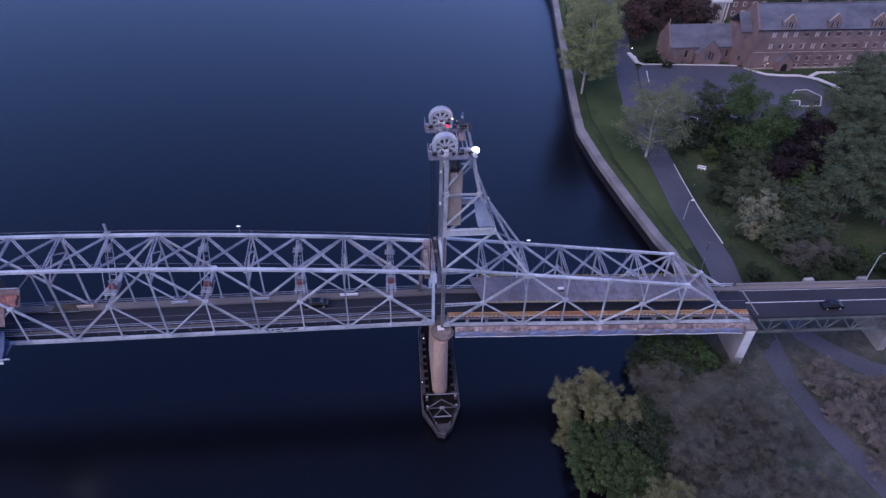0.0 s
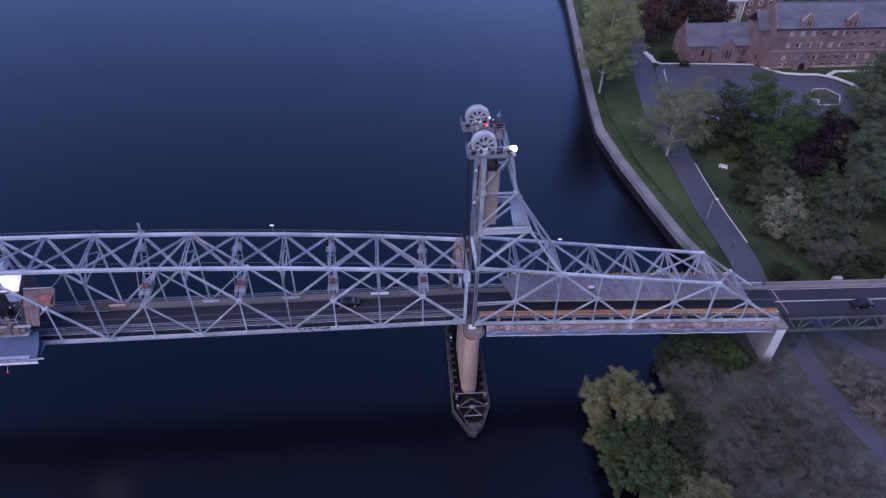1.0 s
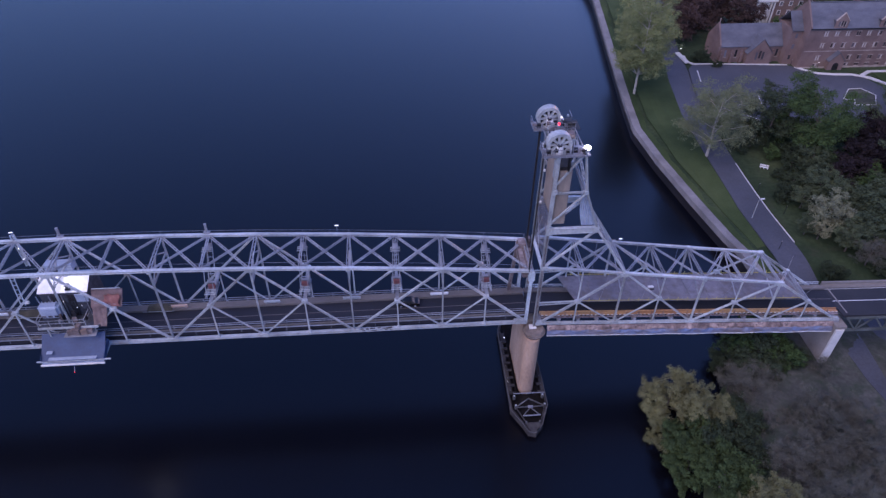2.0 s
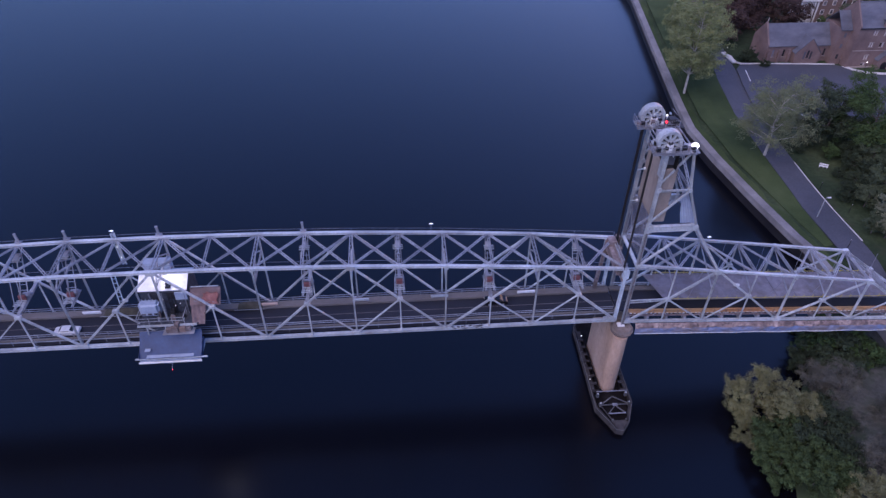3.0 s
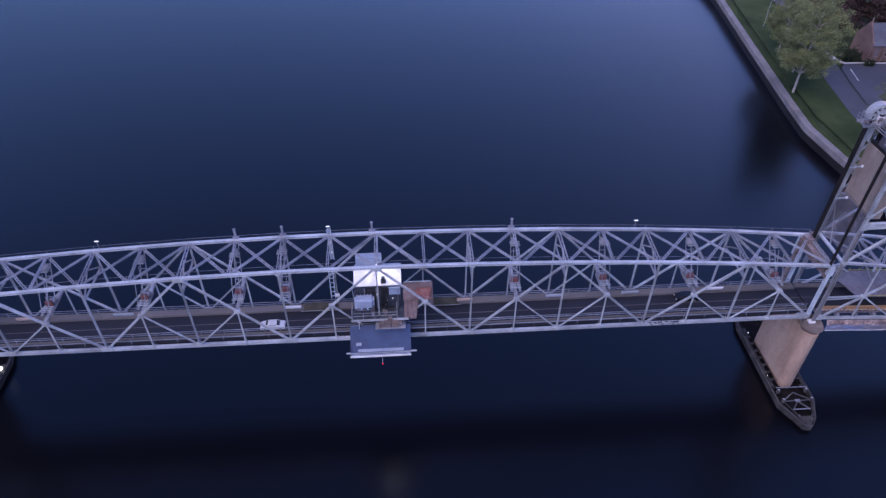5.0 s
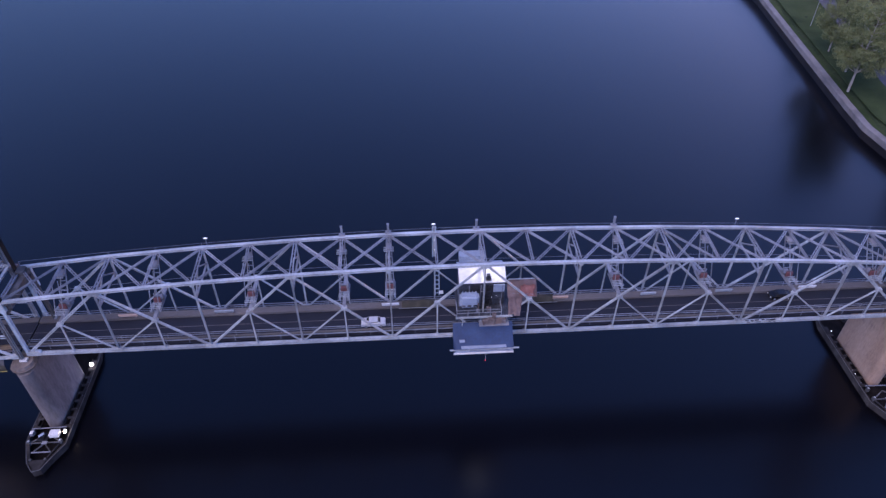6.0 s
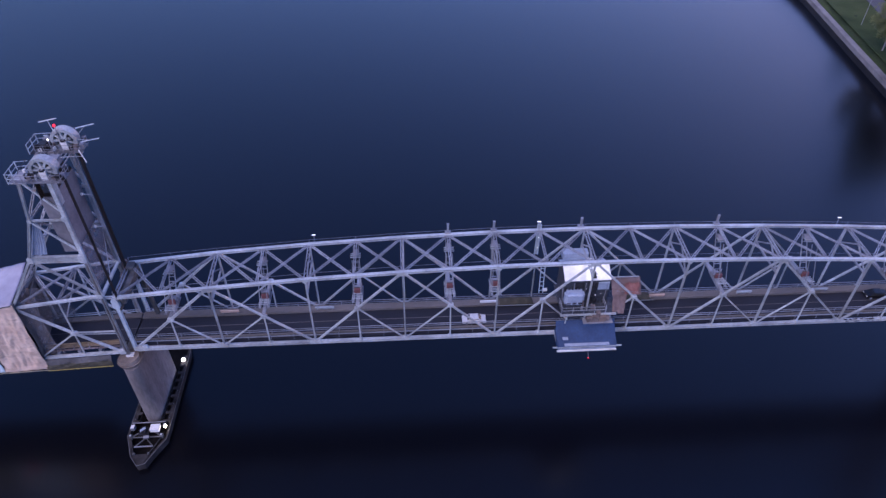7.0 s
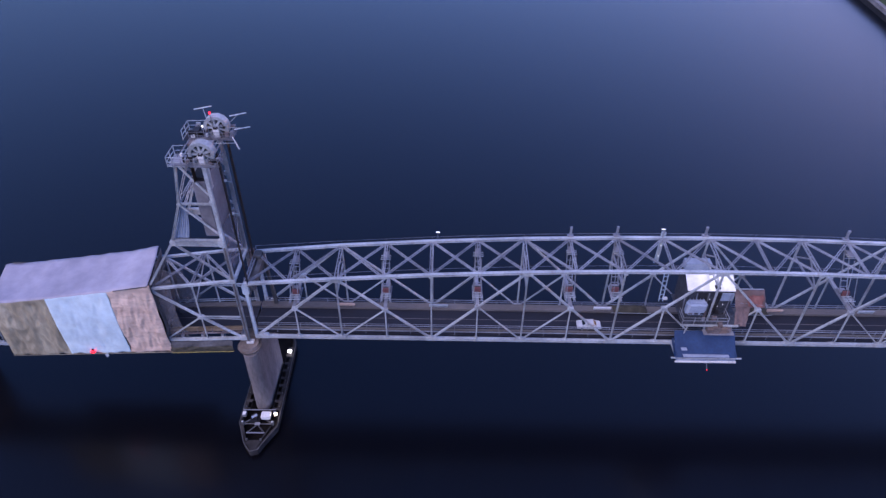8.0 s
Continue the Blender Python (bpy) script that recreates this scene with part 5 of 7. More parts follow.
east, west = tower(1), tower(-1)
flood = thing("floodlight", "bright white floodlight on an arm at the tower head", "floodlight", at=(87.7, -3.9, 55.9))
part("arm", made(bar, (-3.4, -0.7, 0.3), (0.1, -0.1, 0.1), 0.14, 0.14), STEEL, flood)
bm = bmesh.new()
bmesh.ops.create_uvsphere(bm, u_segments=18, v_segments=10, radius=0.42, matrix=pose(0.35, -0.3, 0.3, 0, 25, 20) @ Matrix.Diagonal((1.5, 1.0, 1.05, 1)))
part("lens", bm, LAMP_WHITE, flood, "glowing white lamp bowl", True)


def antenna(p, q, stay):
    t = thing("antenna", "thin white rod antenna on a stay at the tower head", "antenna", group="antennas on the tower head")
    part("rod", made(bar, p, q, 0.11, 0.11), WHITE_PAINT, t)
    m = (Vector(p) + Vector(q)) / 2
    part("stay", made(bar, stay, m, 0.07, 0.07), STEEL, t)


antenna((-86.6, 3.9, 60.1), (-83.5, 3.3, 61.0), (-84.6, 3.6, 57.0))
antenna((-80.5, 1.8, 60.1), (-78.2, 3.0, 60.1), (-81.6, 3.2, 57.8))
antenna((-79.5, 0.0, 58.8), (-77.7, 2.0, 58.2), (-81.6, 2.8, 57.6))
antenna((-79.6, -1.2, 58.2), (-78.4, -2.6, 56.9), (-83.0, -1.0, 56.9))


# ---- piers and fenders ----
def pier_stem(s, half, y0, y1, z0, z1, flare):
    """A round-ended wall pier, a little wider at the foot."""
    bm = bmesh.new()
    rings = []
    for z, w in ((z0, half * flare), (z1, half)):
        ring = []
        for i in range(13):
            a = math.pi + math.pi * i / 12
            ring.append((83.15 * s + w * math.cos(a), y0 + w + w * math.sin(a), z))
        for i in range(13):
            a = math.pi * i / 12
            ring.append((83.15 * s + w * math.cos(a), y1 - w + w * math.sin(a), z))
        rings.append([bm.verts.new(p) for p in ring])
    n = len(rings[0])
    for i in range(n):
        bm.faces.new((rings[0][i], rings[0][(i + 1) % n], rings[1][(i + 1) % n], rings[1][i]))
    bm.faces.new(rings[1])
    bmesh.ops.recalc_face_normals(bm, faces=bm.faces)
    return bm


def fender_outline(s, d):
    """The fender in plan, d metres inside its outer face: straight flanks, a kinked bow and a blunt nose."""
    k = 1 - d / 4.2
    return [(s * (83.2 + x * k), y + (d if y < 0 else -d)) for x, y in ((-4.0, -12.0), (-2.1, -15.5), (-1.3, -17.3), (0.1, -17.7), (1.7, -15.8), (3.6, -11.2), (3.7, 9.5), (1.5, 15.6), (-1.5, 15.6), (-3.6, 9.5))]


def fender(s):
    """Timber and steel fender: planked flanks with square wells, an open braced bow and a decked nose."""
    f = thing("fender", "boat-shaped dark timber and steel fender round the pier foot", "fender", group="pier fenders")
    out, inn = fender_outline(s, 0), fender_outline(s, 0.35)
    n = len(out)
    X = lambda x: s * (83.2 + x)
    for i in range(n):
        j = (i + 1) % n
        bm = bmesh.new()
        vs = [bm.verts.new((*p, z)) for z in (-3.0, 0.5) for p in (out[i], out[j], inn[j], inn[i])]
        for fc in ((0, 1, 2, 3), (7, 6, 5, 4), (0, 4, 5, 1), (1, 5, 6, 2), (2, 6, 7, 3), (3, 7, 4, 0)):
            bm.faces.new([vs[k] for k in fc])
        bmesh.ops.recalc_face_normals(bm, faces=bm.faces)
        part("fender_wall", bm, GREY_TIMBER, f)
        part("cap_rail", made(bar, (*out[i], 0.54), (*out[j], 0.54), 0.1, 0.08), WORN_STEEL, f)
    # black sheet added over the water so the shaded inside looks dark
    part("sill", made(prism, fender_outline(s, 0.4)[::1 if s > 0 else -1], -0.9, -0.55), TIMBER, f, "black floor added over the dark water inside the fender")
    for side, wall, well in ((-1, -3.6, -2.25), (1, 3.35, 2.2)):
        # plank flank beside the wells
        lo, hi = sorted((X(wall), X((wall + well) / 2 + 0.1 * side)))
        for i in range(9):
            part("flank_plank", made(box, ((lo + hi) / 2, -7.2 + 2.06 * i, 0.42), (hi - lo, 2.0, 0.12)), GREY_TIMBER, f)
        part("inner_wale", made(box, (X(well), 0.3, 0.36), (0.22, 17.2, 0.3)), TIMBER, f)
        for i in range(8):
            part("cross_timber", made(box, (X((wall + well) / 2), -7.9 + 1.98 * i, 0.4), (abs(wall - well), 0.5, 0.32)), GREY_TIMBER, f)
        part("end_deck", made(box, (X((wall + well) / 2), 7.2, 0.42), (abs(wall - well), 2.6, 0.16)), GREY_TIMBER, f)
        for y in (-9.1, -11.4):
            part("corner_post", made(box, (X(2.9 * side), y, 0.55), (0.5, 0.55, 1.0)), WORN_STEEL, f)
            part("post_cap", made(box, (X(2.9 * side), y, 1.08), (0.3, 0.32, 0.06)), STEEL, f)
        part("bow_brace", made(bar, (X(2.8 * side), -11.4, 0.5), (X(0), -9.5, 0.5), 0.2, 0.2), WORN_STEEL, f)
        part("bow_brace", made(bar, (X(1.7 * side - 0.1), -13.6, 0.5), (X(0), -11.7, 0.5), 0.18, 0.2), WORN_STEEL, f)
        part("bow_strut", made(bar, (X(2.9 * side), -11.5, 0.48), (X(1.4 * side), -15.3, 0.48), 0.2, 0.22), GREY_TIMBER, f)
        part("nose_post", made(box, (X(1.35 * side - 0.1), -15.2, 0.6), (0.35, 0.35, 0.5)), WORN_STEEL, f)
        for i in range(5):
            part("bollard", made(box, (X(wall - 0.2 * side), -7.4 + 3.3 * i, 0.68), (0.14, 0.14, 0.3)), WORN_STEEL, f)
    part("bow_beam", made(bar, (X(-2.9), -8.2, 0.6), (X(3.5), -8.3, 0.6), 0.16, 0.16), GREY_STEEL, f)
    part("bow_beam", made(bar, (X(-2.7), -11.5, 0.5), (X(2.8), -11.5, 0.5), 0.18, 0.2), WORN_STEEL, f)
    part("bow_beam", made(bar, (X(-1.8), -13.6, 0.55), (X(1.7), -13.6, 0.55), 0.2, 0.16), GREY_STEEL, f)
    part("hub_plate", made(box, (X(0), -11.6, 0.66), (1.0, 0.6, 0.08)), GREY_STEEL, f)
    nose = [(X(-1.7), -15.2), (X(-1.1), -16.8), (X(-0.4), -17.3), (X(0.4), -17.3), (X(0.9), -16.6), (X(1.5), -15.2)]
    part("nose_deck", made(prism, nose[::1 if s > 0 else -1], 0.2, 0.5), GREY_TIMBER, f)
    return f


def river_pier(s, label):
    t = thing("river_pier", label, "bridge pier", group="river piers", kind="structure")
    # west stem gets a darker grey that holds the shade on its visible side
    part("stem", pier_stem(s, 1.42, -7.6, 6.2, -3, 15.4, 1.12), PIER_CONCRETE if s > 0 else SHADED_PIER_CONCRETE, t)
    for y in (YN - 0.2, YF + 0.2):
        bm = bmesh.new()
        bmesh.ops.create_cone(bm, cap_ends=True, segments=12, radius1=1.8, radius2=2.25, depth=1.0, matrix=pose(83.5 * s, y, 15.6))
        bmesh.ops.create_cone(bm, cap_ends=True, segments=12, radius1=2.0, radius2=1.8, depth=0.6, matrix=pose(83.5 * s, y, 16.5))
        part("cap", bm, CAP_CONCRETE, t, "dark stained concrete cap")
    part("cap_beam", made(box, (83.5 * s, YC, 15.8), (2.6, 7.4, 1.2)), CONCRETE, t)
    return t, fender(s)


river_pier(1, "brownish concrete river pier with round ends under the tower")
river_pier(-1, "concrete river pier with round ends under the tower, coloured grey for shade")


def fender_lamp(x, y, z, r, mat, label):
    t = thing("work_light", label, "work light", group="work lights on the fenders", at=(x, y, z))
    bm = bmesh.new()
    bmesh.ops.create_uvsphere(bm, u_segments=12, v_segments=8, radius=r)
    part("lamp", bm, mat, t, "", True)
    part("stand", made(bar, (0, 0, -r - 1.0), (0, 0, -r * 0.6), 0.1, 0.1), DARK_STEEL, t)


fender_lamp(-80.4, 6.9, 1.1, 0.38, LAMP_WHITE, "glaring white work light on the pier fender")
fender_lamp(-79.9, -9.7, 1.2, 0.3, LAMP_WARM, "warm work light on the pier fender")
fender_lamp(80.6, 6.6, 1.1, 0.12, glow_soft, "small white work light on the pier fender")
fender_lamp(79.6, -5.3, 1.0, 0.08, glow_soft, "small white work light on the pier fender")
raft = thing("work_gear", "lit white box with dark winch gear on the fender bow", "work gear", at=(-81.8, -9.9, 0.6))
part("box", made(box, (0, 0, 0.35), (1.7, 1.3, 0.7)), WHITE_PAINT, raft)
part("box_lid", made(box, (0, 0, 0.73), (1.8, 1.4, 0.08)), WHITE_PAINT, raft)
part("winch_base", made(box, (-2.0, -0.5, 0.1), (1.9, 1.7, 0.2)), DARK_STEEL, raft)
part("winch_drum", made(ring_solid, (-2.0, -0.5, 0.6), 0.0, 0.42, 1.2, 16), DARK_STEEL, raft)
part("winch_cover", made(bar, (-2.5, -0.9, 0.9), (-1.6, -0.3, 1.1), 0.5, 0.08), PALE_BLUE_PAINT, raft)
part("locker", made(box, (-4.3, 0.3, 0.35), (0.7, 0.8, 0.7)), GREY_STEEL, raft)
part("locker_lid", made(box, (-4.3, 0.3, 0.73), (0.6, 0.7, 0.06)), WHITE_PAINT, raft)


# ---- approach spans ----
AX = (84.3, 99.0, 114.4, 129.7, 144.6)


def approach(s):
    t = thing("approach_span", "silver-grey steel through-truss approach span", "bridge span", group="approach spans")
    for y in (YN, YF):
        B = [Vector((s * x, y, approach_bottom(x))) for x in AX]
        U = [Vector((s * x, y, approach_top(x))) for x in AX]
        U[0] = Vector((s * 83.5, y, 32.1))
        for k in range(4):
            part("bottom_chord", made(girder, B[k], B[k + 1], 0.34, 0.44), STEEL, t)
            if k < 3:
                part("top_chord", made(girder, U[k], U[k + 1], 0.34, 0.38), STEEL, t)
            odd, even = (k + 1, k) if k % 2 == 0 else (k, k + 1)
            mid = (U[odd] + B[even]) / 2
            if even == 0:
                mid = Vector((s * 91.05, y, 23.2))
            part("diagonal", made(battened, U[odd], mid, 0.32, 0.42 if k in (0, 3) else 0.3), STEEL, t)
            part("diagonal", made(battened, mid, B[even], 0.32, 0.42 if k in (0, 3) else 0.3), STEEL, t)
            part("sub_strut", made(bar, mid, B[odd], 0.22, 0.24), STEEL, t)
            zt = approach_top(mid.x) if k < 3 else mid.z
            part("hanger", made(bar, (mid.x, y, approach_bottom(mid.x)), (mid.x, y, zt), 0.2, 0.22), STEEL, t)
            node_plate(mid.x, y, mid.z, 1.3, 0.75, t)
        for k in (1, 2, 3):
            part("vertical", made(girder, B[k], U[k], 0.18, 0.26), STEEL, t)
            node_plate(B[k].x, y, B[k].z + 0.1, 1.9, 0.85, t)
            node_plate(U[k].x, y, U[k].z - 0.2, 1.7 if k != 2 else 0.9, 1.1, t)
        node_plate(B[4].x, y, B[4].z + 0.1, 2.0, 1.0, t)
        node_plate(B[0].x, y, B[0].z + 0.1, 1.6, 1.0, t)
    hs = [83.5 + (129.7 - 83.5) * i / 6 for i in range(7)]
    for i, x in enumerate(hs):
        z = approach_top(x)
        part("top_strut", made(laced, (s * x, YN, z - 0.1), (s * x, YF, z - 0.1), 0.4, 0.3), LACED, t)
        if i < 6:
            x2 = hs[i + 1]
            z2 = approach_top(x2)
            part("lateral_brace", made(laced, (s * x, YN, z - 0.05), (s * x2, YF, z2 - 0.05), 0.3, 0.2), LACED, t)
            part("lateral_brace", made(laced, (s * x, YF, z - 0.1), (s * x2, YN, z2 - 0.1), 0.3, 0.2), LACED, t)
        if i:
            part("sway_brace", made(bar, (s * x, YN, z - 4.4), (s * x, YF, z - 0.3), 0.16, 0.2), LACED, t)
            part("sway_brace", made(bar, (s * x, YF, z - 4.4), (s * x, YN, z - 0.3), 0.16, 0.2), LACED, t)
    x, z = 137.2, (approach_top(129.7) + approach_bottom(144.6)) / 2
    part("portal_strut", made(laced, (s * x, YN, z), (s * x, YF, z), 0.5, 0.4), LACED, t)
    part("portal_brace", made(laced, (s * 129.7, YN, approach_top(129.7)), (s * x, YF, z), 0.3, 0.2), LACED, t)
    part("portal_brace", made(laced, (s * 129.7, YF, approach_top(129.7)), (s * x, YN, z), 0.3, 0.2), LACED, t)
    for i in range(17):
        x = 84.6 + (144.4 - 84.6) * i / 16
        part("floor_beam", made(girder, (s * x, YN + 0.3, approach_bottom(x) + 0.2), (s * x, YF - 0.3, approach_bottom(x) + 0.2), 0.4, 0.7), GREY_STEEL, t)
    part("roadway", deck_strip(s * 82.6, s * 146, -3.2, 2.3, 0, 0.3), DECK_ASPHALT, t, "dark worn road deck")
    part("walkway", deck_strip(s * 82.6, s * 146, 2.3, 3.35, 0.3, 0.5), WALK_CONCRETE, t)
    part("lane_line", deck_strip(s * 82.6, s * 146, -0.5, -0.4, 0.012, 0.01), WALK_CONCRETE, t)
    for up in (0.7, 1.15):
        part("rail", deck_strip(s * 83, s * 145, 3.36, 3.46, up, 0.1), STEEL, t)
    return t


approach(1)
approach(-1)

# painters' platform above the approach road
plat = thing("painters_platform", "grey sheeted painters' platform with yellow edge rails above the road", "work platform")


def plat_z(x):
    return 21.5 - 0.048 * (x - 91)


for i in range(12):
    x0, x1 = 91 + 3.9 * i, 91 + 3.9 * (i + 1) - 0.03
    bm = bmesh.new()
    sheet(bm, lambda u, v: (x0 + (x1 - x0) * u + 0.4 * (i == 0) * (1 - u) - 2.2 * v * (i == 0) * (1 - u), -3.3 + 7.3 * v, plat_z(x0 + (x1 - x0) * u) + 0.05 * math.sin(5 * u + 3 * v + i)), 4, 6, 0.1)
    part("panel", bm, SHEETING, plat)
    for y in (-3.35, 4.0):
        for x in (x0 + 1, x0 + 2.9):
            part("rail_post", made(box, (x, y, plat_z(x) + 0.4), (0.07, 0.07, 0.8)), YELLOW, plat)
        part("edge_rail", made(bar, (x0, y, plat_z(x0) + 0.25), (x1, y, plat_z(x1) + 0.25), 0.06, 0.1), YELLOW, plat)
for i in range(6):
    x = 96 + 8.2 * i
    for y in (-3.1, 3.5):
        part("hanger", made(bar, (x, y, plat_z(x)), (x, YN if y < 0 else YF, approach_top(x) - 0.3), 0.05, 0.05), GREY_STEEL, plat)
lampbox = thing("work_lamp", "small white work lamp on the painters' platform", "lamp", at=(107.2, 0.2, plat_z(107.2) + 0.08))
part("body", made(box, (0, 0, 0.2), (1.1, 0.5, 0.3)), WHITE_PAINT, lampbox)
part("foot", made(box, (0.1, -0.5, 0.05), (0.9, 0.4, 0.1)), DARK_STEEL, lampbox)

# plank walkway along the near side
for s, x0, x1 in ((1, 84.6, 145.4), (-1, 84.6, 98.5)):
    # the west planks take a darker colour for the enclosure's shade
    wood = PLANK if s > 0 else SHADED_PLANK
    walkway = thing("plank_walkway", "orange-stained plank walkway along the near truss" if s > 0 else "plank walkway along the near truss, coloured dark for shade", "walkway", group="plank walkways")
    n = int((x1 - x0) / 2.4)
    for i in range(n):
        a, b = x0 + (x1 - x0) * i / n, x0 + (x1 - x0) * (i + 1) / n - 0.04
        za, zb = approach_bottom(a) + 1.25, approach_bottom(b) + 1.25
        for y in (-3.5, -3.78, -4.06):
            bm = bmesh.new()
            sheet(bm, lambda u, v: (s * (a + (b - a) * u), y - 0.115 + 0.23 * v, za + (zb - za) * u), 1, 1, 0.07)
            bmesh.ops.recalc_face_normals(bm, faces=bm.faces)
            part("plank", bm, wood, walkway)
        part("toe_board", made(bar, (s * a, -3.3, za + 0.12), (s * b, -3.3, zb + 0.12), 0.05, 0.28), wood, walkway)
        part("bracket", made(bar, (s * a, -4.65, za - 0.1), (s * a, -3.3, za - 0.1), 0.1, 0.1), GREY_STEEL, walkway)
        part("side_board", made(bar, (s * a, -4.45, za - 0.25), (s * b, -4.45, zb - 0.25), 0.4, 0.06), RUST_STEEL, walkway)
        part("post", made(box, (s * a, -4.2, za + 0.3), (0.09, 0.09, 0.9)), RUST_STEEL, walkway)
        for j in range(3 if s > 0 else 0):
            part("tape", made(box, (a + 0.4 + 0.8 * j, -4.24, za + 0.02 + (zb - za) * j / 3), (0.42, 0.05, 0.1)), WHITE_PAINT, walkway)

# hanging skirt of sheeting under the near chord
for s, x0, x1 in ((1, 85.9, 144.4), (-1, 86.4, 98.2)):
    skirt = thing("hanging_skirt", "patched blue and grey sheeting hung below the near chord", "sheeting", group="hanging skirts")
    n = max(2, int((x1 - x0) / 4.6))
    for i in range(n):
        a, b = x0 + (x1 - x0) * i / n, x0 + (x1 - x0) * (i + 1) / n + 0.06
        xx = lambda u: a + (b - a) * u
        for name, v0, v1, m in (("upper_sheet", 0.0, 0.42, SKIRT_BROWN if s > 0 else TARP_DARK), ("sheet", 0.42, 1.0, SKIRT_BLUE if s > 0 else HEAP_CLOTH)):
            bm = bmesh.new()
            vv = lambda v: v0 + (v1 - v0) * v
            sheet(bm, lambda u, v: (s * xx(u), -5.42 - 0.6 * vv(v) - 0.2 * math.sin(math.pi * vv(v)) * (1 + 1.5 * noise.noise((xx(u) * 0.9, vv(v) * 3, 2.0))),
                                    approach_bottom(xx(u)) - 0.25 - 2.3 * vv(v) + 0.3 * noise.noise((xx(u) * 0.5, 0.4 * vv(v), 7.0)) * vv(v)), 12, 6, (0, 0.04, 0))
            part(name, bm, m, skirt)
        part("hem", made(bar, (s * a, -6.06, approach_bottom(a) - 2.5 + 0.12 * math.sin(3 * i)), (s * b, -6.06, approach_bottom(b) - 2.5 + 0.12 * math.sin(3 * i + 3)), 0.07, 0.09), WHITE_PAINT if s > 0 else YELLOW, skirt)

# tarpaulin enclosure of the far approach
encl = thing("tarpaulin_enclosure", "patchwork tarpaulin enclosure wrapped round the far approach span", "enclosure")


def encl_top(x):
    return 31.4 - 0.20 * (abs(x) - 98.3) + 0.0012 * (abs(x) - 98.3) ** 2


for x0, x1, m, ruck, lab in ((98.0, 105.9, TARP_PINK, 0.5, "pinkish brown tarpaulin with crease shading streaked into its colour"), (105.9, 117.4, TARP_BLUE, 0.16, "pale blue tarpaulin"), (117.4, 128.6, TARP_GREY, 0.5, "beige-grey tarpaulin")):
    bm = bmesh.new()

    def face(u, v, x0=x0, x1=x1, ruck=ruck):
        x = x0 + (x1 - x0) * u
        z1, z0 = encl_top(x) + 0.25 * noise.noise((x * 0.4, 2.0, 1.0)), 14.9 - 0.055 * (x - 98) + 0.45 * noise.noise((x * 0.6, 5.0, 2.0))
        fold = noise.noise((x * 0.55 + 0.8 * math.sin(3 * v), v * 1.8, 3.0)) - 0.9 * abs(noise.noise((x * 0.9 - v * 2.0, v * 4.5, 9.0))) - 0.5 * abs(noise.noise((x * 1.6 + v * 3.0, v * 7.0, 4.0)))
        bulge = 0.3 * math.sin(math.pi * v) + ruck * fold * smooth(0, 0.15, v) * (1 - smooth(0.9, 1.0, v))
        return (-x, -5.95 - bulge, z1 + (z0 - z1) * v)
    sheet(bm, face, 44, 44, (0, 0.05, 0))
    part("side_sheet", bm, m, encl, lab, True)
bm = bmesh.new()
sheet(bm, lambda u, v: (-(98.3 + 30.2 * u + 1.4 * v), -6.0 + 10.3 * v, encl_top(98.3 + 30.2 * u) + 0.25 * (1 - v) * noise.noise(((98.3 + 30.2 * u) * 0.4, 2.0, 1.0)) + 0.03 + 0.55 * v + 0.22 * v * noise.noise((u * 9, v * 2.5, 1.0)) - 0.25 * math.sin(math.pi * v) + 0.2 * v * noise.noise((u * 14, 0, 5))), 60, 14, 0.05)
part("roof_sheet", bm, TARP_LAVENDER, encl, "lavender-white tarpaulin roof", True)
bm = bmesh.new()
sheet(bm, lambda u, v: (-(98.1 + 1.3 * u + 0.2 * math.sin(9 * v)), -5.5 + 9.7 * u, encl_top(98.3) - 0.2 + 0.5 * u - 17.2 * v), 10, 14, (0.05, 0, 0))
part("end_sheet", bm, TARP_DARK, encl, "dark grey netting end", True)
bm = bmesh.new()
sheet(bm, lambda u, v: (-(93.4 + 4.7 * u + 0.5 * math.sin(5 * v)), -2.0 + 3.0 * v, 31.5 - 16.0 * v * (0.55 + 0.45 * u)), 8, 12)
part("sheer_netting", bm, NET, encl, "sheer dark netting", True)
bm = bmesh.new()
sheet(bm, lambda u, v: (-(94.2 + 3.9 * u + 1.5 * math.sin(2.6 * v + 0.4) * (1 - u)), -4.4 + 0.5 * noise.noise((4 * u, 5 * v, 3.0)), 31.6 - 0.6 * u - 15.4 * v), 10, 16)
part("near_netting", bm, NET, encl, "sheer dark netting", True)
part("torn_scrap", made(bar, (-110.4, -6.5, 14.6), (-110.2, -6.6, 13.9), 0.5, 0.05), WHITE_PAINT, encl)
part("far_sheet", made(box, (-113.5, 4.4, 20), (30, 0.06, 15)), TARP_DARK, encl)
for i in range(5):
    x = 98.4 + 7.5 * i
    part("frame_pole", made(bar, (-x, -5.3, encl_top(x) - 0.7), (-x, 4.1, encl_top(x) - 0.5), 0.12, 0.12), GREY_STEEL, encl)
part("roof_seam", made(bar, (-98.2, -6.12, encl_top(98.2) + 0.05), (-104.5, -6.1, encl_top(104.5) + 0.04), 0.16, 0.12), TARP_DARK, encl)
part("hem", made(bar, (-97.9, -6.05, 14.8), (-128.6, -6.05, 13.15), 0.08, 0.09), TARP_GREY, encl)
flag = thing("warning_lamp", "bright red warning lamp at the foot of the enclosure", "lamp", at=(-112.9, -6.4, 14.9))
bm = bmesh.new()
bmesh.ops.create_icosphere(bm, subdivisions=2, radius=0.33, matrix=Matrix.Diagonal((1.5, 0.6, 0.9, 1)))
part("lens", bm, LAMP_RED, flag, "", True)
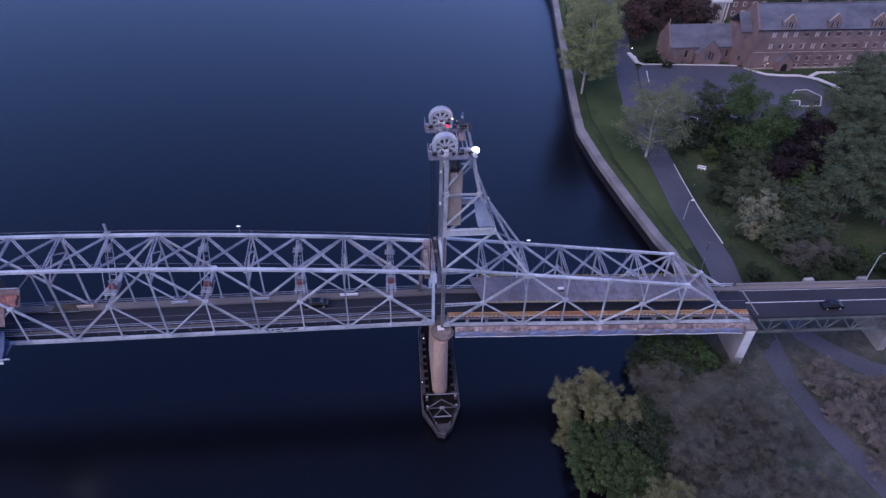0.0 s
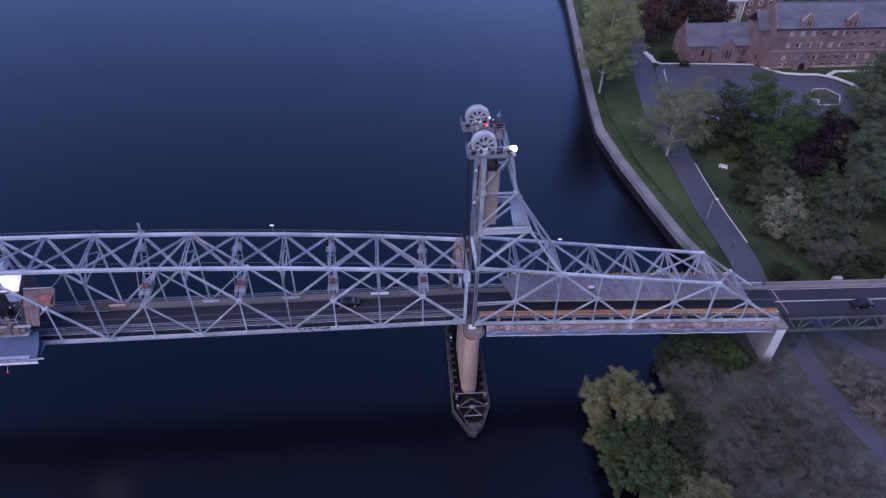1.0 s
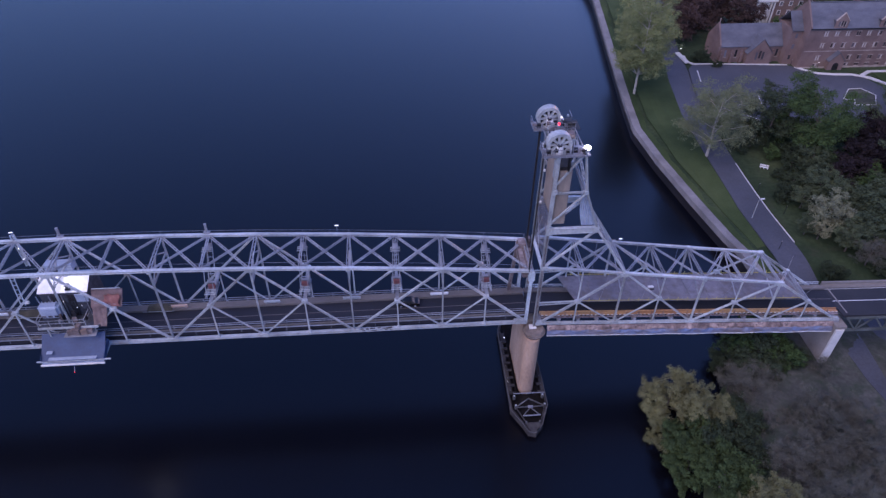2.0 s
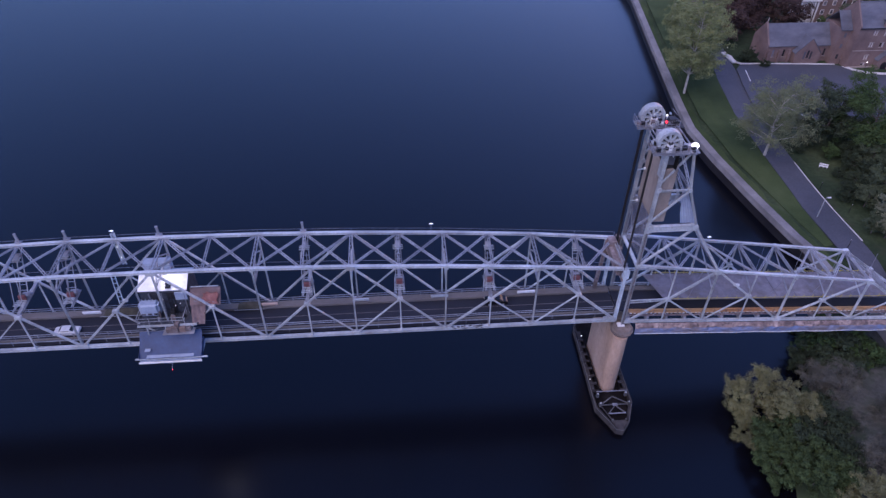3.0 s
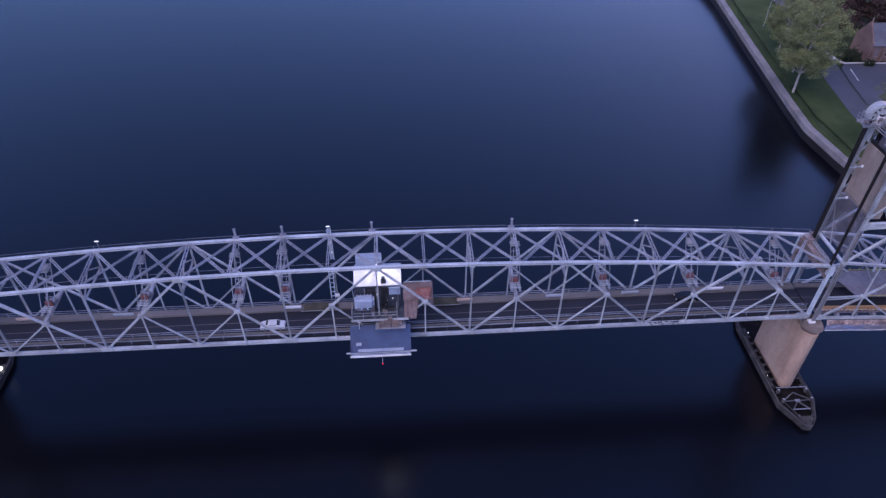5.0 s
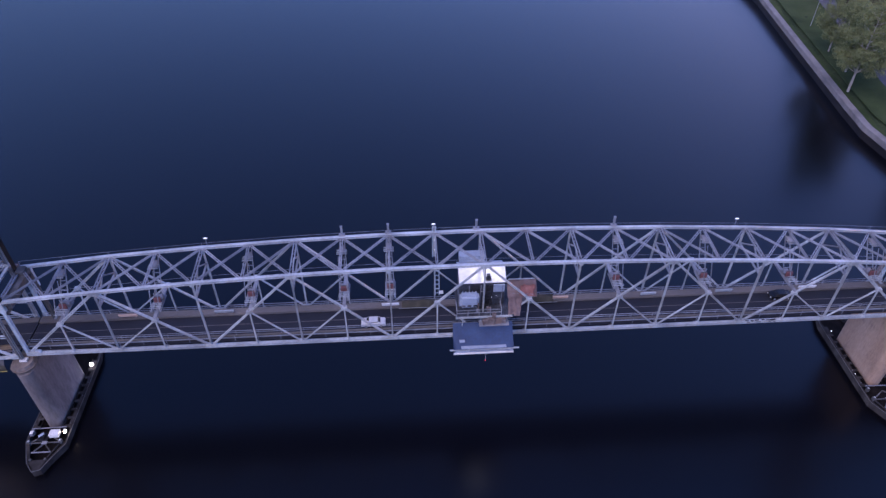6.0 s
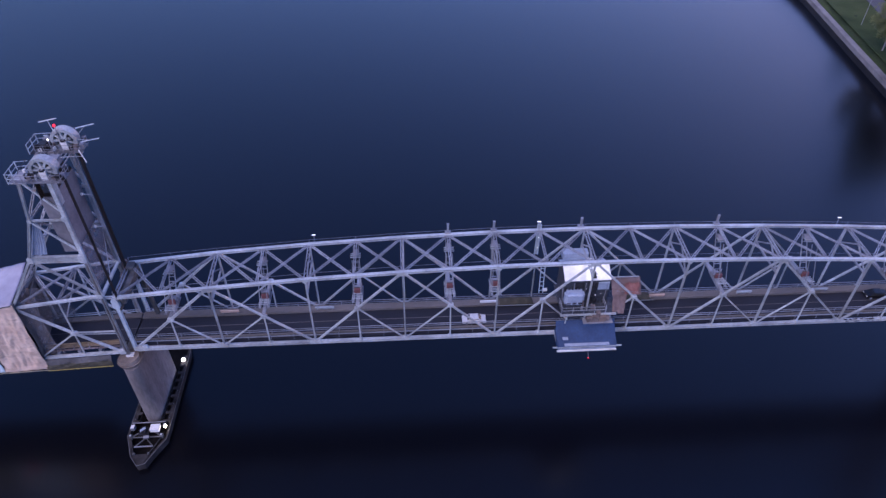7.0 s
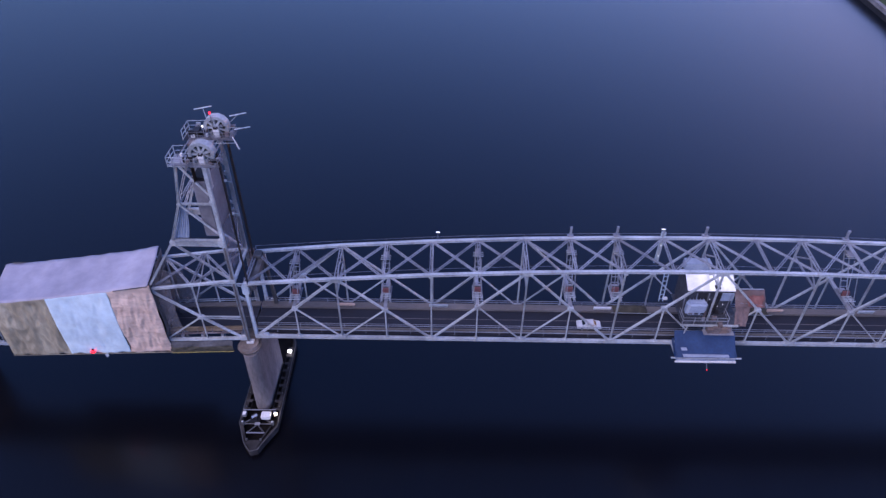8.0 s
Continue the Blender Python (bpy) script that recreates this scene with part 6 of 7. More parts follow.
part("clip", made(box, (0, 0.25, 0.3), (0.2, 0.5, 0.5)), DARK_STEEL, flag)

roof_light = thing("roof_floodlight", "small floodlight under the top chord over the machinery house", "floodlight", at=(0.6, -3.2, 34.6))
part("lamp_body", made(box, (0, 0, 0.15), (0.6, 0.35, 0.3)), DARK_STEEL, roof_light)
part("lens", made(box, (0, 0, -0.02), (0.5, 0.28, 0.04)), LAMP_WHITE, roof_light)
part("bracket", made(bar, (0, 0, 0.3), (0, 0.2, 1.0), 0.06, 0.06), DARK_STEEL, roof_light)
spot_data = bpy.data.lights.new("roof_flood", 'SPOT')
spot_data.energy, spot_data.spot_size, spot_data.spot_blend, spot_data.shadow_soft_size, spot_data.color = 110, radians(150), 0.8, 0.5, (0.95, 0.97, 1.0)
spot = new("roof_flood", spot_data)
spot.matrix_world = look((0.6, -3.2, 34.5), (0.0, -1.7, 30.4))


# ---- buildings on the bank ----
def wall_with_openings(bm, x0, x1, z0, z1, holes, y, depth):
    """A front wall facing -y with real openings: outer face, reveals and thickness."""
    xs = sorted({x0, x1, *[v for h in holes for v in h[:2]]})
    zs = sorted({z0, z1, *[v for h in holes for v in h[2:]]})
    for a, b in zip(xs, xs[1:]):
        for c, d in zip(zs, zs[1:]):
            mx, mz = (a + b) / 2, (c + d) / 2
            if any(h[0] < mx < h[1] and h[2] < mz < h[3] for h in holes):
                continue
            bm.faces.new([bm.verts.new(p) for p in ((a, y, c), (b, y, c), (b, y, d), (a, y, d))])
            bm.faces.new([bm.verts.new(p) for p in ((a, y + depth, d), (b, y + depth, d), (b, y + depth, c), (a, y + depth, c))])
    for a, b, c, d in holes:
        for f in (((a, y, c), (a, y, d), (a, y + depth, d), (a, y + depth, c)), ((b, y, d), (b, y, c), (b, y + depth, c), (b, y + depth, d)),
                  ((a, y, d), (b, y, d), (b, y + depth, d), (a, y + depth, d)), ((b, y, c), (a, y, c), (a, y + depth, c), (b, y + depth, c))):
            bm.faces.new([bm.verts.new(p) for p in f])
    bmesh.ops.remove_doubles(bm, verts=bm.verts, dist=0.001)


def gable_roof(bm, x0, x1, y0, y1, z0, z1, over=0.4):
    """A gable roof with its ridge along x."""
    ym = (y0 + y1) / 2
    for a, b in ((y0 - over, ym), (y1 + over, ym)):
        sheet(bm, lambda u, v: (x0 + (x1 - x0) * u, a + (b - a) * v, (z0 - over * 0.5) + (z1 - z0 + over * 0.5) * v), 8, 4, 0.25)
    bmesh.ops.recalc_face_normals(bm, faces=bm.faces)


def gable_wall(bm, x, y0, y1, z0, z1, zr, t=0.5):
    """A gable end across y with thickness t."""
    pts = [(y0, z0), (y1, z0), (y1, z1), ((y0 + y1) / 2, zr), (y0, z1)]
    a, b = [bm.verts.new((x, *p)) for p in pts], [bm.verts.new((x + t, *p)) for p in pts]
    bm.faces.new(a)
    bm.faces.new(b[::-1])
    for i in range(5):
        bm.faces.new((a[i], b[i], b[(i + 1) % 5], a[(i + 1) % 5]))
    bmesh.ops.recalc_face_normals(bm, faces=bm.faces)


def front_gable(bm, x0, x1, y, z0, z1, zr, t):
    pts = [(x0, z0), (x1, z0), (x1, z1), ((x0 + x1) / 2, zr), (x0, z1)]
    a, b = [bm.verts.new((p[0], y, p[1])) for p in pts], [bm.verts.new((p[0], y + t, p[1])) for p in pts]
    bm.faces.new(a)
    bm.faces.new(b[::-1])
    for i in range(5):
        bm.faces.new((a[i], b[i], b[(i + 1) % 5], a[(i + 1) % 5]))
    bmesh.ops.recalc_face_normals(bm, faces=bm.faces)


BLIND = material("pale_window_blind", (0.4, 0.36, 0.35), (0.48, 0.44, 0.43), (0.54, 0.5, 0.5), 0.8, 6.0, 0.8)


def school():
    rng = random.Random(5)
    t = thing("school_building", "long red-brown brick school with a grey slate roof and gabled dormers", "building")
    x0, x1, y0, y1, zg, ze, zr = 202.8, 268.0, 125.4, 139.0, 4.6, 20.0, 26.6
    holes, win = [], []
    for row, (zc, h) in enumerate(((18.0, 1.5), (13.7, 1.6), (9.1, 1.5), (6.4, 0.9))):
        x = 209.4
        i = 0
        while x < 266:
            if not (row >= 2 and 212.5 < x < 219.5):
                for k in (-0.42, 0.42):
                    holes.append((x + k - 0.32, x + k + 0.32, zc - h / 2, zc + h / 2))
                win.append((x, zc, h))
            x += 3.95
            i += 1
    bm = bmesh.new()
    wall_with_openings(bm, x0, x1, zg, ze, holes, y0, 0.4)
    part("wall", bm, BRICK, t)
    bm = bmesh.new()
    box(bm, ((x0 + x1) / 2, y1, (zg + ze) / 2), (x1 - x0, 0.4, ze - zg))
    part("wall", bm, BRICK, t)
    for x in (x0 - 0.02, x1 - 0.5):
        bm = bmesh.new()
        gable_wall(bm, x, y0 - 0.15, y1 + 0.15, zg, ze + 0.6, zr + 0.9, 0.55)
        part("gable_end", bm, BRICK, t)
    bm = bmesh.new()
    gable_roof(bm, x0 + 0.5, x1 - 0.5, y0, y1, ze, zr)
    part("roof", bm, SLATE, t)
    part("ridge", made(box, ((x0 + x1) / 2, (y0 + y1) / 2, zr + 0.1), (x1 - x0, 0.4, 0.25)), SLATE, t)
    part("gutter", made(box, ((x0 + x1) / 2, y0 - 0.5, ze - 0.12), (x1 - x0, 0.22, 0.28)), DARK_STEEL, t)
    part("string_course", made(box, ((x0 + x1) / 2, y0 - 0.05, 11.6), (x1 - x0, 0.12, 0.25)), STONE_TRIM, t)
    part("plinth", made(box, ((x0 + x1) / 2, y0 - 0.1, 5.1), (x1 - x0, 0.25, 1.2)), STONE_TRIM, t)
    for x, z, h in win:
        f = part("window", made(box, (x, y0 - 0.03, z - h / 2 - 0.1), (1.8, 0.2, 0.18)), STONE_TRIM, t)
        part("lintel", made(box, (x, y0 - 0.03, z + h / 2 + 0.12), (1.8, 0.16, 0.22)), STONE_TRIM, f)
        for k in (-0.42, 0.42):
            part("pane", made(box, (x + k, y0 + 0.2, z), (0.64, 0.06, h)), GLASS if rng.random() < 0.62 else BLIND, f)
    # dormer gables rising from the wall
    for x in (213.6, 230.2, 246.6, 263.0):
        d = part("dormer", made(front_gable, x - 2.3, x + 2.3, y0 - 0.12, ze - 0.6, 22.6, 25.3, 0.5), BRICK, t)
        bm = bmesh.new()
        for k in (-1, 1):
            sheet(bm, lambda u, v: (x + k * 2.1 * u, y0 + 0.45 + 5.0 * v, 24.9 - 2.5 * u), 2, 3, 0.2)
        bmesh.ops.recalc_face_normals(bm, faces=bm.faces)
        part("dormer_roof", bm, SLATE, d)
        for k in (-1, 1):
            part("coping", made(bar, (x + k * 2.4, y0 + 0.1, 22.6), (x, y0 + 0.1, 25.45), 0.6, 0.18), STONE_TRIM, d)
        for k in (-0.95, 0, 0.95):
            part("pane", made(box, (x + k, y0 - 0.16, 21.5 + (0.25 if k == 0 else 0)), (0.6, 0.12, 1.7)), GLASS, d)
            part("surround", made(box, (x + k + 0.42, y0 - 0.17, 21.5), (0.2, 0.14, 1.9)), STONE_TRIM, d)
    # entrance porch
    p = part("porch", made(front_gable, 213.2, 218.8, y0 - 2.0, zg, 8.6, 11.6, 2.1), BRICK, t)
    bm = bmesh.new()
    for k in (-1, 1):
        sheet(bm, lambda u, v: (216 + k * 3.1 * u, y0 - 2.2 + 2.2 * v, 11.9 - 3.3 * u), 2, 2, 0.22)
    bmesh.ops.recalc_face_normals(bm, faces=bm.faces)
    part("porch_roof", bm, SLATE, p)
    bm = bmesh.new()
    pts = [(214.9, zg)] + [(216 - 1.1 * math.cos(a), 6.8 + 1.2 * math.sin(a)) for a in np.linspace(0, math.pi, 9)] + [(217.1, zg)]
    bm.faces.new([bm.verts.new((px, y0 - 2.06, pz)) for px, pz in pts])
    r = bmesh.ops.extrude_face_region(bm, geom=bm.faces[:])
    bmesh.ops.translate(bm, verts=[v for v in r["geom"] if isinstance(v, bmesh.types.BMVert)], vec=(0, 0.05, 0))
    bmesh.ops.recalc_face_normals(bm, faces=bm.faces)
    part("arch_doorway", bm, DARK_STEEL, p, "dark arched doorway")
    for x in (222.0, 238.5, 255.0):
        c = part("chimney", made(box, (x, 134.5, 26.6), (1.6, 1.2, 3.2)), BRICK, t)
        part("cap", made(box, (x, 134.5, 28.3), (1.9, 1.5, 0.3)), STONE_TRIM, c)
    # taller cross wing at the end
    w = part("wing", made(box, (200.9, 134.0, 11.4), (4.2, 10.0, 13.8)), BRICK, t)
    bm = bmesh.new()
    gable_roof(bm, 198.6, 203.2, 129, 139, 18.2, 23.2)
    part("wing_roof", bm, SLATE, w)
    for z in (8, 12, 16):
        part("pane", made(box, (200.9, 128.96, z), (0.8, 0.12, 1.6)), GLASS, w)
    t.location = (2.4, -0.6, 0)


school()


def chapel():
    t = thing("chapel", "brownstone chapel with a steep grey slate roof and buttresses", "building")
    x0, x1, y0, y1, zg, ze, zr = 173.2, 200.4, 128.6, 139.4, 4.6, 12.6, 19.8
    holes = [(x - 0.45, x + 0.45, 7.6, 10.8) for x in (176.2, 180.2, 195.6)]
    bm = bmesh.new()
    wall_with_openings(bm, x0, x1, zg, ze, holes, y0, 0.5)
    part("wall", bm, BRICK, t)
    part("wall", made(box, ((x0 + x1) / 2, y1, (zg + ze) / 2), (x1 - x0, 0.5, ze - zg)), BRICK, t)
    for x in (x0 - 0.02, x1 - 0.5):
        bm = bmesh.new()
        gable_wall(bm, x, y0 - 0.15, y1 + 0.15, zg, ze + 0.5, zr + 0.8, 0.6)
        part("gable_end", bm, BRICK, t)
    bm = bmesh.new()
    gable_roof(bm, x0 + 0.55, x1 - 0.5, y0, y1, ze, zr)
    part("roof", bm, SLATE, t)
    for a, b, c, d in holes:
        f = part("window", made(box, ((a + b) / 2, y0 - 0.02, c - 0.1), (1.2, 0.2, 0.2)), STONE_TRIM, t)
        part("pane", made(box, ((a + b) / 2, y0 + 0.3, (c + d) / 2), (0.9, 0.06, d - c)), GLASS, f)
    for x in (174.3, 178.2, 182.0, 193.8, 197.6):
        bm = bmesh.new()
        box(bm, (x, y0 - 0.45, 7.0), (0.8, 1.0, 4.8))
        box(bm, (x, y0 - 0.25, 10.0), (0.7, 0.6, 1.6))
        part("buttress", bm, BRICK, t)
    tr = part("transept", made(front_gable, 183.4, 192.6, 126.2, zg, 10.2, 16.4, 2.8), BRICK, t)
    bm = bmesh.new()
    for k in (-1, 1):
        sheet(bm, lambda u, v: (188.0 + k * 4.9 * u, 126.0 + 7.0 * v, 16.7 - 6.5 * u), 3, 3, 0.22)
    bmesh.ops.recalc_face_normals(bm, faces=bm.faces)
    part("transept_roof", bm, SLATE, tr)
    for k in (-1.2, 0, 1.2):
        part("pane", made(box, (188 + k, 126.16, 9.2 + (0.5 if k == 0 else 0)), (0.7, 0.12, 3.2)), GLASS, tr)
    t.location, t.scale = (4.2, 2.6, 0.14 * zg), (1, 1, 0.86)
    part("cross", made(box, (173.6, 134, 21.4), (0.2, 0.2, 1.6)), STONE_TRIM, t)


chapel()


def portico_house():
    t = thing("portico_house", "red-brown house with a white columned end behind the chapel", "building")
    part("wall", made(box, (224, 170, 10.5), (22, 12, 12)), BRICK, t)
    bm = bmesh.new()
    gable_roof(bm, 205, 235, 164, 176, 16.5, 21)
    part("roof", bm, RED_ROOF, t)
    part("portico_wall", made(box, (209, 168, 10.5), (7.6, 6, 12)), WHITE_PAINT, t)
    for i in range(6):
        part("column", made(bar, (205.6 + 1.36 * i, 163.2, 4.6), (205.6 + 1.36 * i, 163.2, 15.4), 0.5, 0.5), WHITE_PAINT, t)
    part("entablature", made(box, (209, 163.6, 15.9), (8.4, 2.2, 1.0)), WHITE_PAINT, t)
    for r in range(3):
        for i in range(5):
            f = part("window", made(box, (215.5 + 4.0 * i, 163.95, 7 + 3.6 * r), (1.5, 0.16, 1.9)), WHITE_PAINT, t)
            part("pane", made(box, (215.5 + 4.0 * i, 163.86, 7 + 3.6 * r), (1.1, 0.08, 1.5)), GLASS, f)


portico_house()


# ---- trees ----
def tree_parts(seed, tall, spread, crown_low, leaves, leaf, lean=0.0, twiggy=0.0, limbs=9, slim=1.0):
    """Trunk with limbs, and a crown of many small leaves in clumps with gaps. Returns two bmeshes."""
    rng = random.Random(seed)
    wood, crown = bmesh.new(), bmesh.new()
    r0 = 0.022 * tall * slim
    top = Vector((lean * tall * 0.2, lean * tall * 0.1, tall * 0.86))
    spine = [Vector((0, 0, -0.6)), Vector((0.1 * rng.uniform(-1, 1), 0.1, tall * 0.2)), top * 0.55 + Vector((rng.uniform(-.4, .4), rng.uniform(-.4, .4), 0)), top]
    tube(wood, spine, [r0 * 1.3, r0, r0 * 0.6, r0 * 0.15], 7)
    tips = []
    for i in range(limbs):
        a = 2.4 * i + rng.uniform(-0.5, 0.5)
        f = crown_low + (0.92 - crown_low) * (i + 0.5) / limbs
        p = spine[1].lerp(top, max(0.02, (f - 0.2) / 0.8))
        out = spread * (1.0 - 0.62 * abs(f - 0.5) ** 1.1) * rng.uniform(0.72, 1.0)
        q = p + Vector((math.cos(a) * out, math.sin(a) * out, tall * rng.uniform(0.05, 0.2)))
        m = p.lerp(q, 0.5) + Vector((0, 0, tall * 0.03 * rng.uniform(-0.5, 1)))
        r = r0 * (0.5 - 0.3 * f)
        tube(wood, [p, m, q], [r, r * 0.6, r * 0.15], 5)
        tips += [(q, 1.0), (m, 0.75)]
        for k in range(4):
            b = a + rng.uniform(-1.2, 1.2)
            s = p.lerp(q, rng.uniform(0.35, 0.95))
            e = s + Vector((math.cos(b), math.sin(b), rng.uniform(0.0, 0.9))) * spread * rng.uniform(0.2, 0.45)
            tube(wood, [s, e], [r * 0.4, r * 0.08], 4)
            tips.append((e, 0.85))
    tips += [(top, 0.8), (top + Vector((0.4, -0.3, tall * 0.07)), 0.7)]
    per = max(1, leaves // len(tips))
    for c, size in tips:
        n = int(per * rng.uniform(0.55, 1.45))
        sub = [c + Vector((rng.gauss(0, 1), rng.gauss(0, 1), rng.gauss(0, 0.7))) * spread * 0.17 * size for _ in range(5)]
        for _ in range(n):
            away = Vector((rng.gauss(0, 1), rng.gauss(0, 1), rng.gauss(0.25, 0.8))).normalized()
            o = rng.choice(sub) + Vector((away.x, away.y, away.z * 0.75)) * spread * 0.15 * (1 - rng.random() ** 2.2)
            if o.z < 0.3:
                continue
            s = leaf * rng.uniform(0.6, 1.35)
            nrm = (away * 0.9 + Vector((rng.gauss(0, 0.4), rng.gauss(0, 0.4), 0.35 + rng.gauss(0, 0.3)))).normalized()
            t = nrm.orthogonal().normalized()
            t.rotate(Matrix.Rotation(rng.uniform(0, 6.28), 3, nrm))
            b = nrm.cross(t)
            if rng.random() < twiggy:
                vs = [o - t * s * 2.2, o + b * s * 0.09 - t * s * 0.2, o + t * s * 2.2 + nrm * s * 0.5]
            else:
                vs = [o - t * s * 0.62, o - b * s * 0.42 + nrm * s * 0.08, o + t * s * 0.62, o + b * s * 0.42 + nrm * s * 0.1]
            crown.faces.new([crown.verts.new(v) for v in vs])
    return wood, crown


def make_tree(kind, seed, label, at, tall, spread, crown_low, leaves, leaf, leaf_mat, bark, **kw):
    t = thing(kind, label, "tree" if "bush" not in kind else "bush", at=at)
    wood, crown = tree_parts(seed, tall, spread, crown_low, leaves, leaf, **kw)
    part("trunk", wood, bark, t)
    part("crown", crown, leaf_mat, t)
    return t


TREES = {}


def plant(kind, x, y, scale=1.0, turn=0.0):
    """The first of a kind is built, the others are copies of it."""
    z = land(x, y) - 0.1
    if kind not in TREES:
        name, seed, label, tall, spread, low, n, leaf, lm, bk, kw = KINDS[kind]
        TREES[kind] = make_tree(name, seed, label, (x, y, z), tall, spread, low, n, leaf, lm, bk, **kw)
        ob = TREES[kind]
        ob.rotation_euler = (0, 0, radians(turn))
        ob.scale = (scale,) * 3
    else:
        ob = copy_thing(TREES[kind], pose(x, y, z, 0, 0, turn))
        ob.scale = (scale,) * 3
    return ob


KINDS = {
    "birch": ("birch_tree", 1, "very tall pale yellow-green leafing tree with a slim whitish trunk", 33, 8.8, 0.02, 42000, 0.3, LEAF_BIRCH, WHITE_BARK, dict(limbs=26, twiggy=0.15, slim=0.5)),
    "sycamore": ("sycamore_tree", 2, "tall pale-limbed tree in thin dusty spring leaf", 22, 9.4, 0.14, 17500, 0.28, LEAF_SPRING, WHITE_BARK, dict(limbs=13, twiggy=0.5, slim=0.75)),
    "maple": ("maple_tree", 3, "broad full tree in mid green leaf", 20, 9.8, 0.06, 44000, 0.30, LEAF_GREEN, BARK, dict(limbs=15)),
    "cedar": ("cedar_tree", 24, "dark green dense spreading evergreen", 18, 7.0, 0.06, 26000, 0.30, LEAF_DARK, BARK, dict(limbs=13)),
    "oak": ("oak_tree", 4, "tall olive-green leafing tree with a bare lower trunk", 20, 8.6, 0.3, 32000, 0.29, LEAF_OLIVE, BARK, dict(limbs=13)),
    "oak_b": ("oak_tree", 14, "rounded olive-green tree in thin young leaf", 13, 6.2, 0.18, 13000, 0.34, LEAF_OLIVE, BARK, dict(limbs=11, twiggy=0.2)),
    "beech": ("copper_beech_tree", 5, "broad copper-brown beech in full leaf", 15, 7.5, 0.1, 16000, 0.40, LEAF_COPPER, BARK, dict(limbs=12)),
    "beech_b": ("plum_tree", 15, "low very dark purple tree", 10, 6.5, 0.08, 12750, 0.36, LEAF_PURPLE, BARK, dict(limbs=10)),
    "blossom": ("blossom_tree", 6, "small tree covered in pale greenish blossom", 10, 4.4, 0.2, 8500, 0.28, LEAF_BLOSSOM, BARK, dict(limbs=9)),
    "dark": ("dark_bush", 7, "dense dark green bush on the bank", 6, 4.4, 0.05, 13500, 0.25, LEAF_DARK, BARK, dict(limbs=9)),
    "green_bush": ("green_bush", 8, "dense green riverside bush in leaf", 8.5, 4.6, 0.06, 10200, 0.35, LEAF_GREEN, BARK, dict(limbs=9)),
    "moss_bush": ("riverside_bush", 18, "dense mossy green riverside bush in leaf", 8.5, 4.6, 0.06, 24000, 0.23, LEAF_MOSS, BARK, dict(limbs=10)),
    "willow": ("willow_tree", 9, "yellow-green leafy tree leaning over the river", 13, 5.4, 0.15, 30000, 0.21, LEAF_PALE, BARK, dict(limbs=12)),
    "bare": ("bare_tree", 10, "leafless grey tree with fine twigs", 10, 5.0, 0.15, 9500, 0.21, TWIG, BARK, dict(limbs=11, twiggy=0.92)),
    "bare_b": ("bare_tree", 20, "leafless grey-brown tree with fine twigs", 8, 4.6, 0.12, 8000, 0.21, TWIG, BARK, dict(limbs=10, twiggy=0.9)),
    "pale_brush": ("pale_bush", 21, "dry pinkish-grey brush on rough ground", 3.6, 3.4, 0.05, 6000, 0.2, TWIG_PALE, BARK, dict(limbs=7, twiggy=0.7)),
}
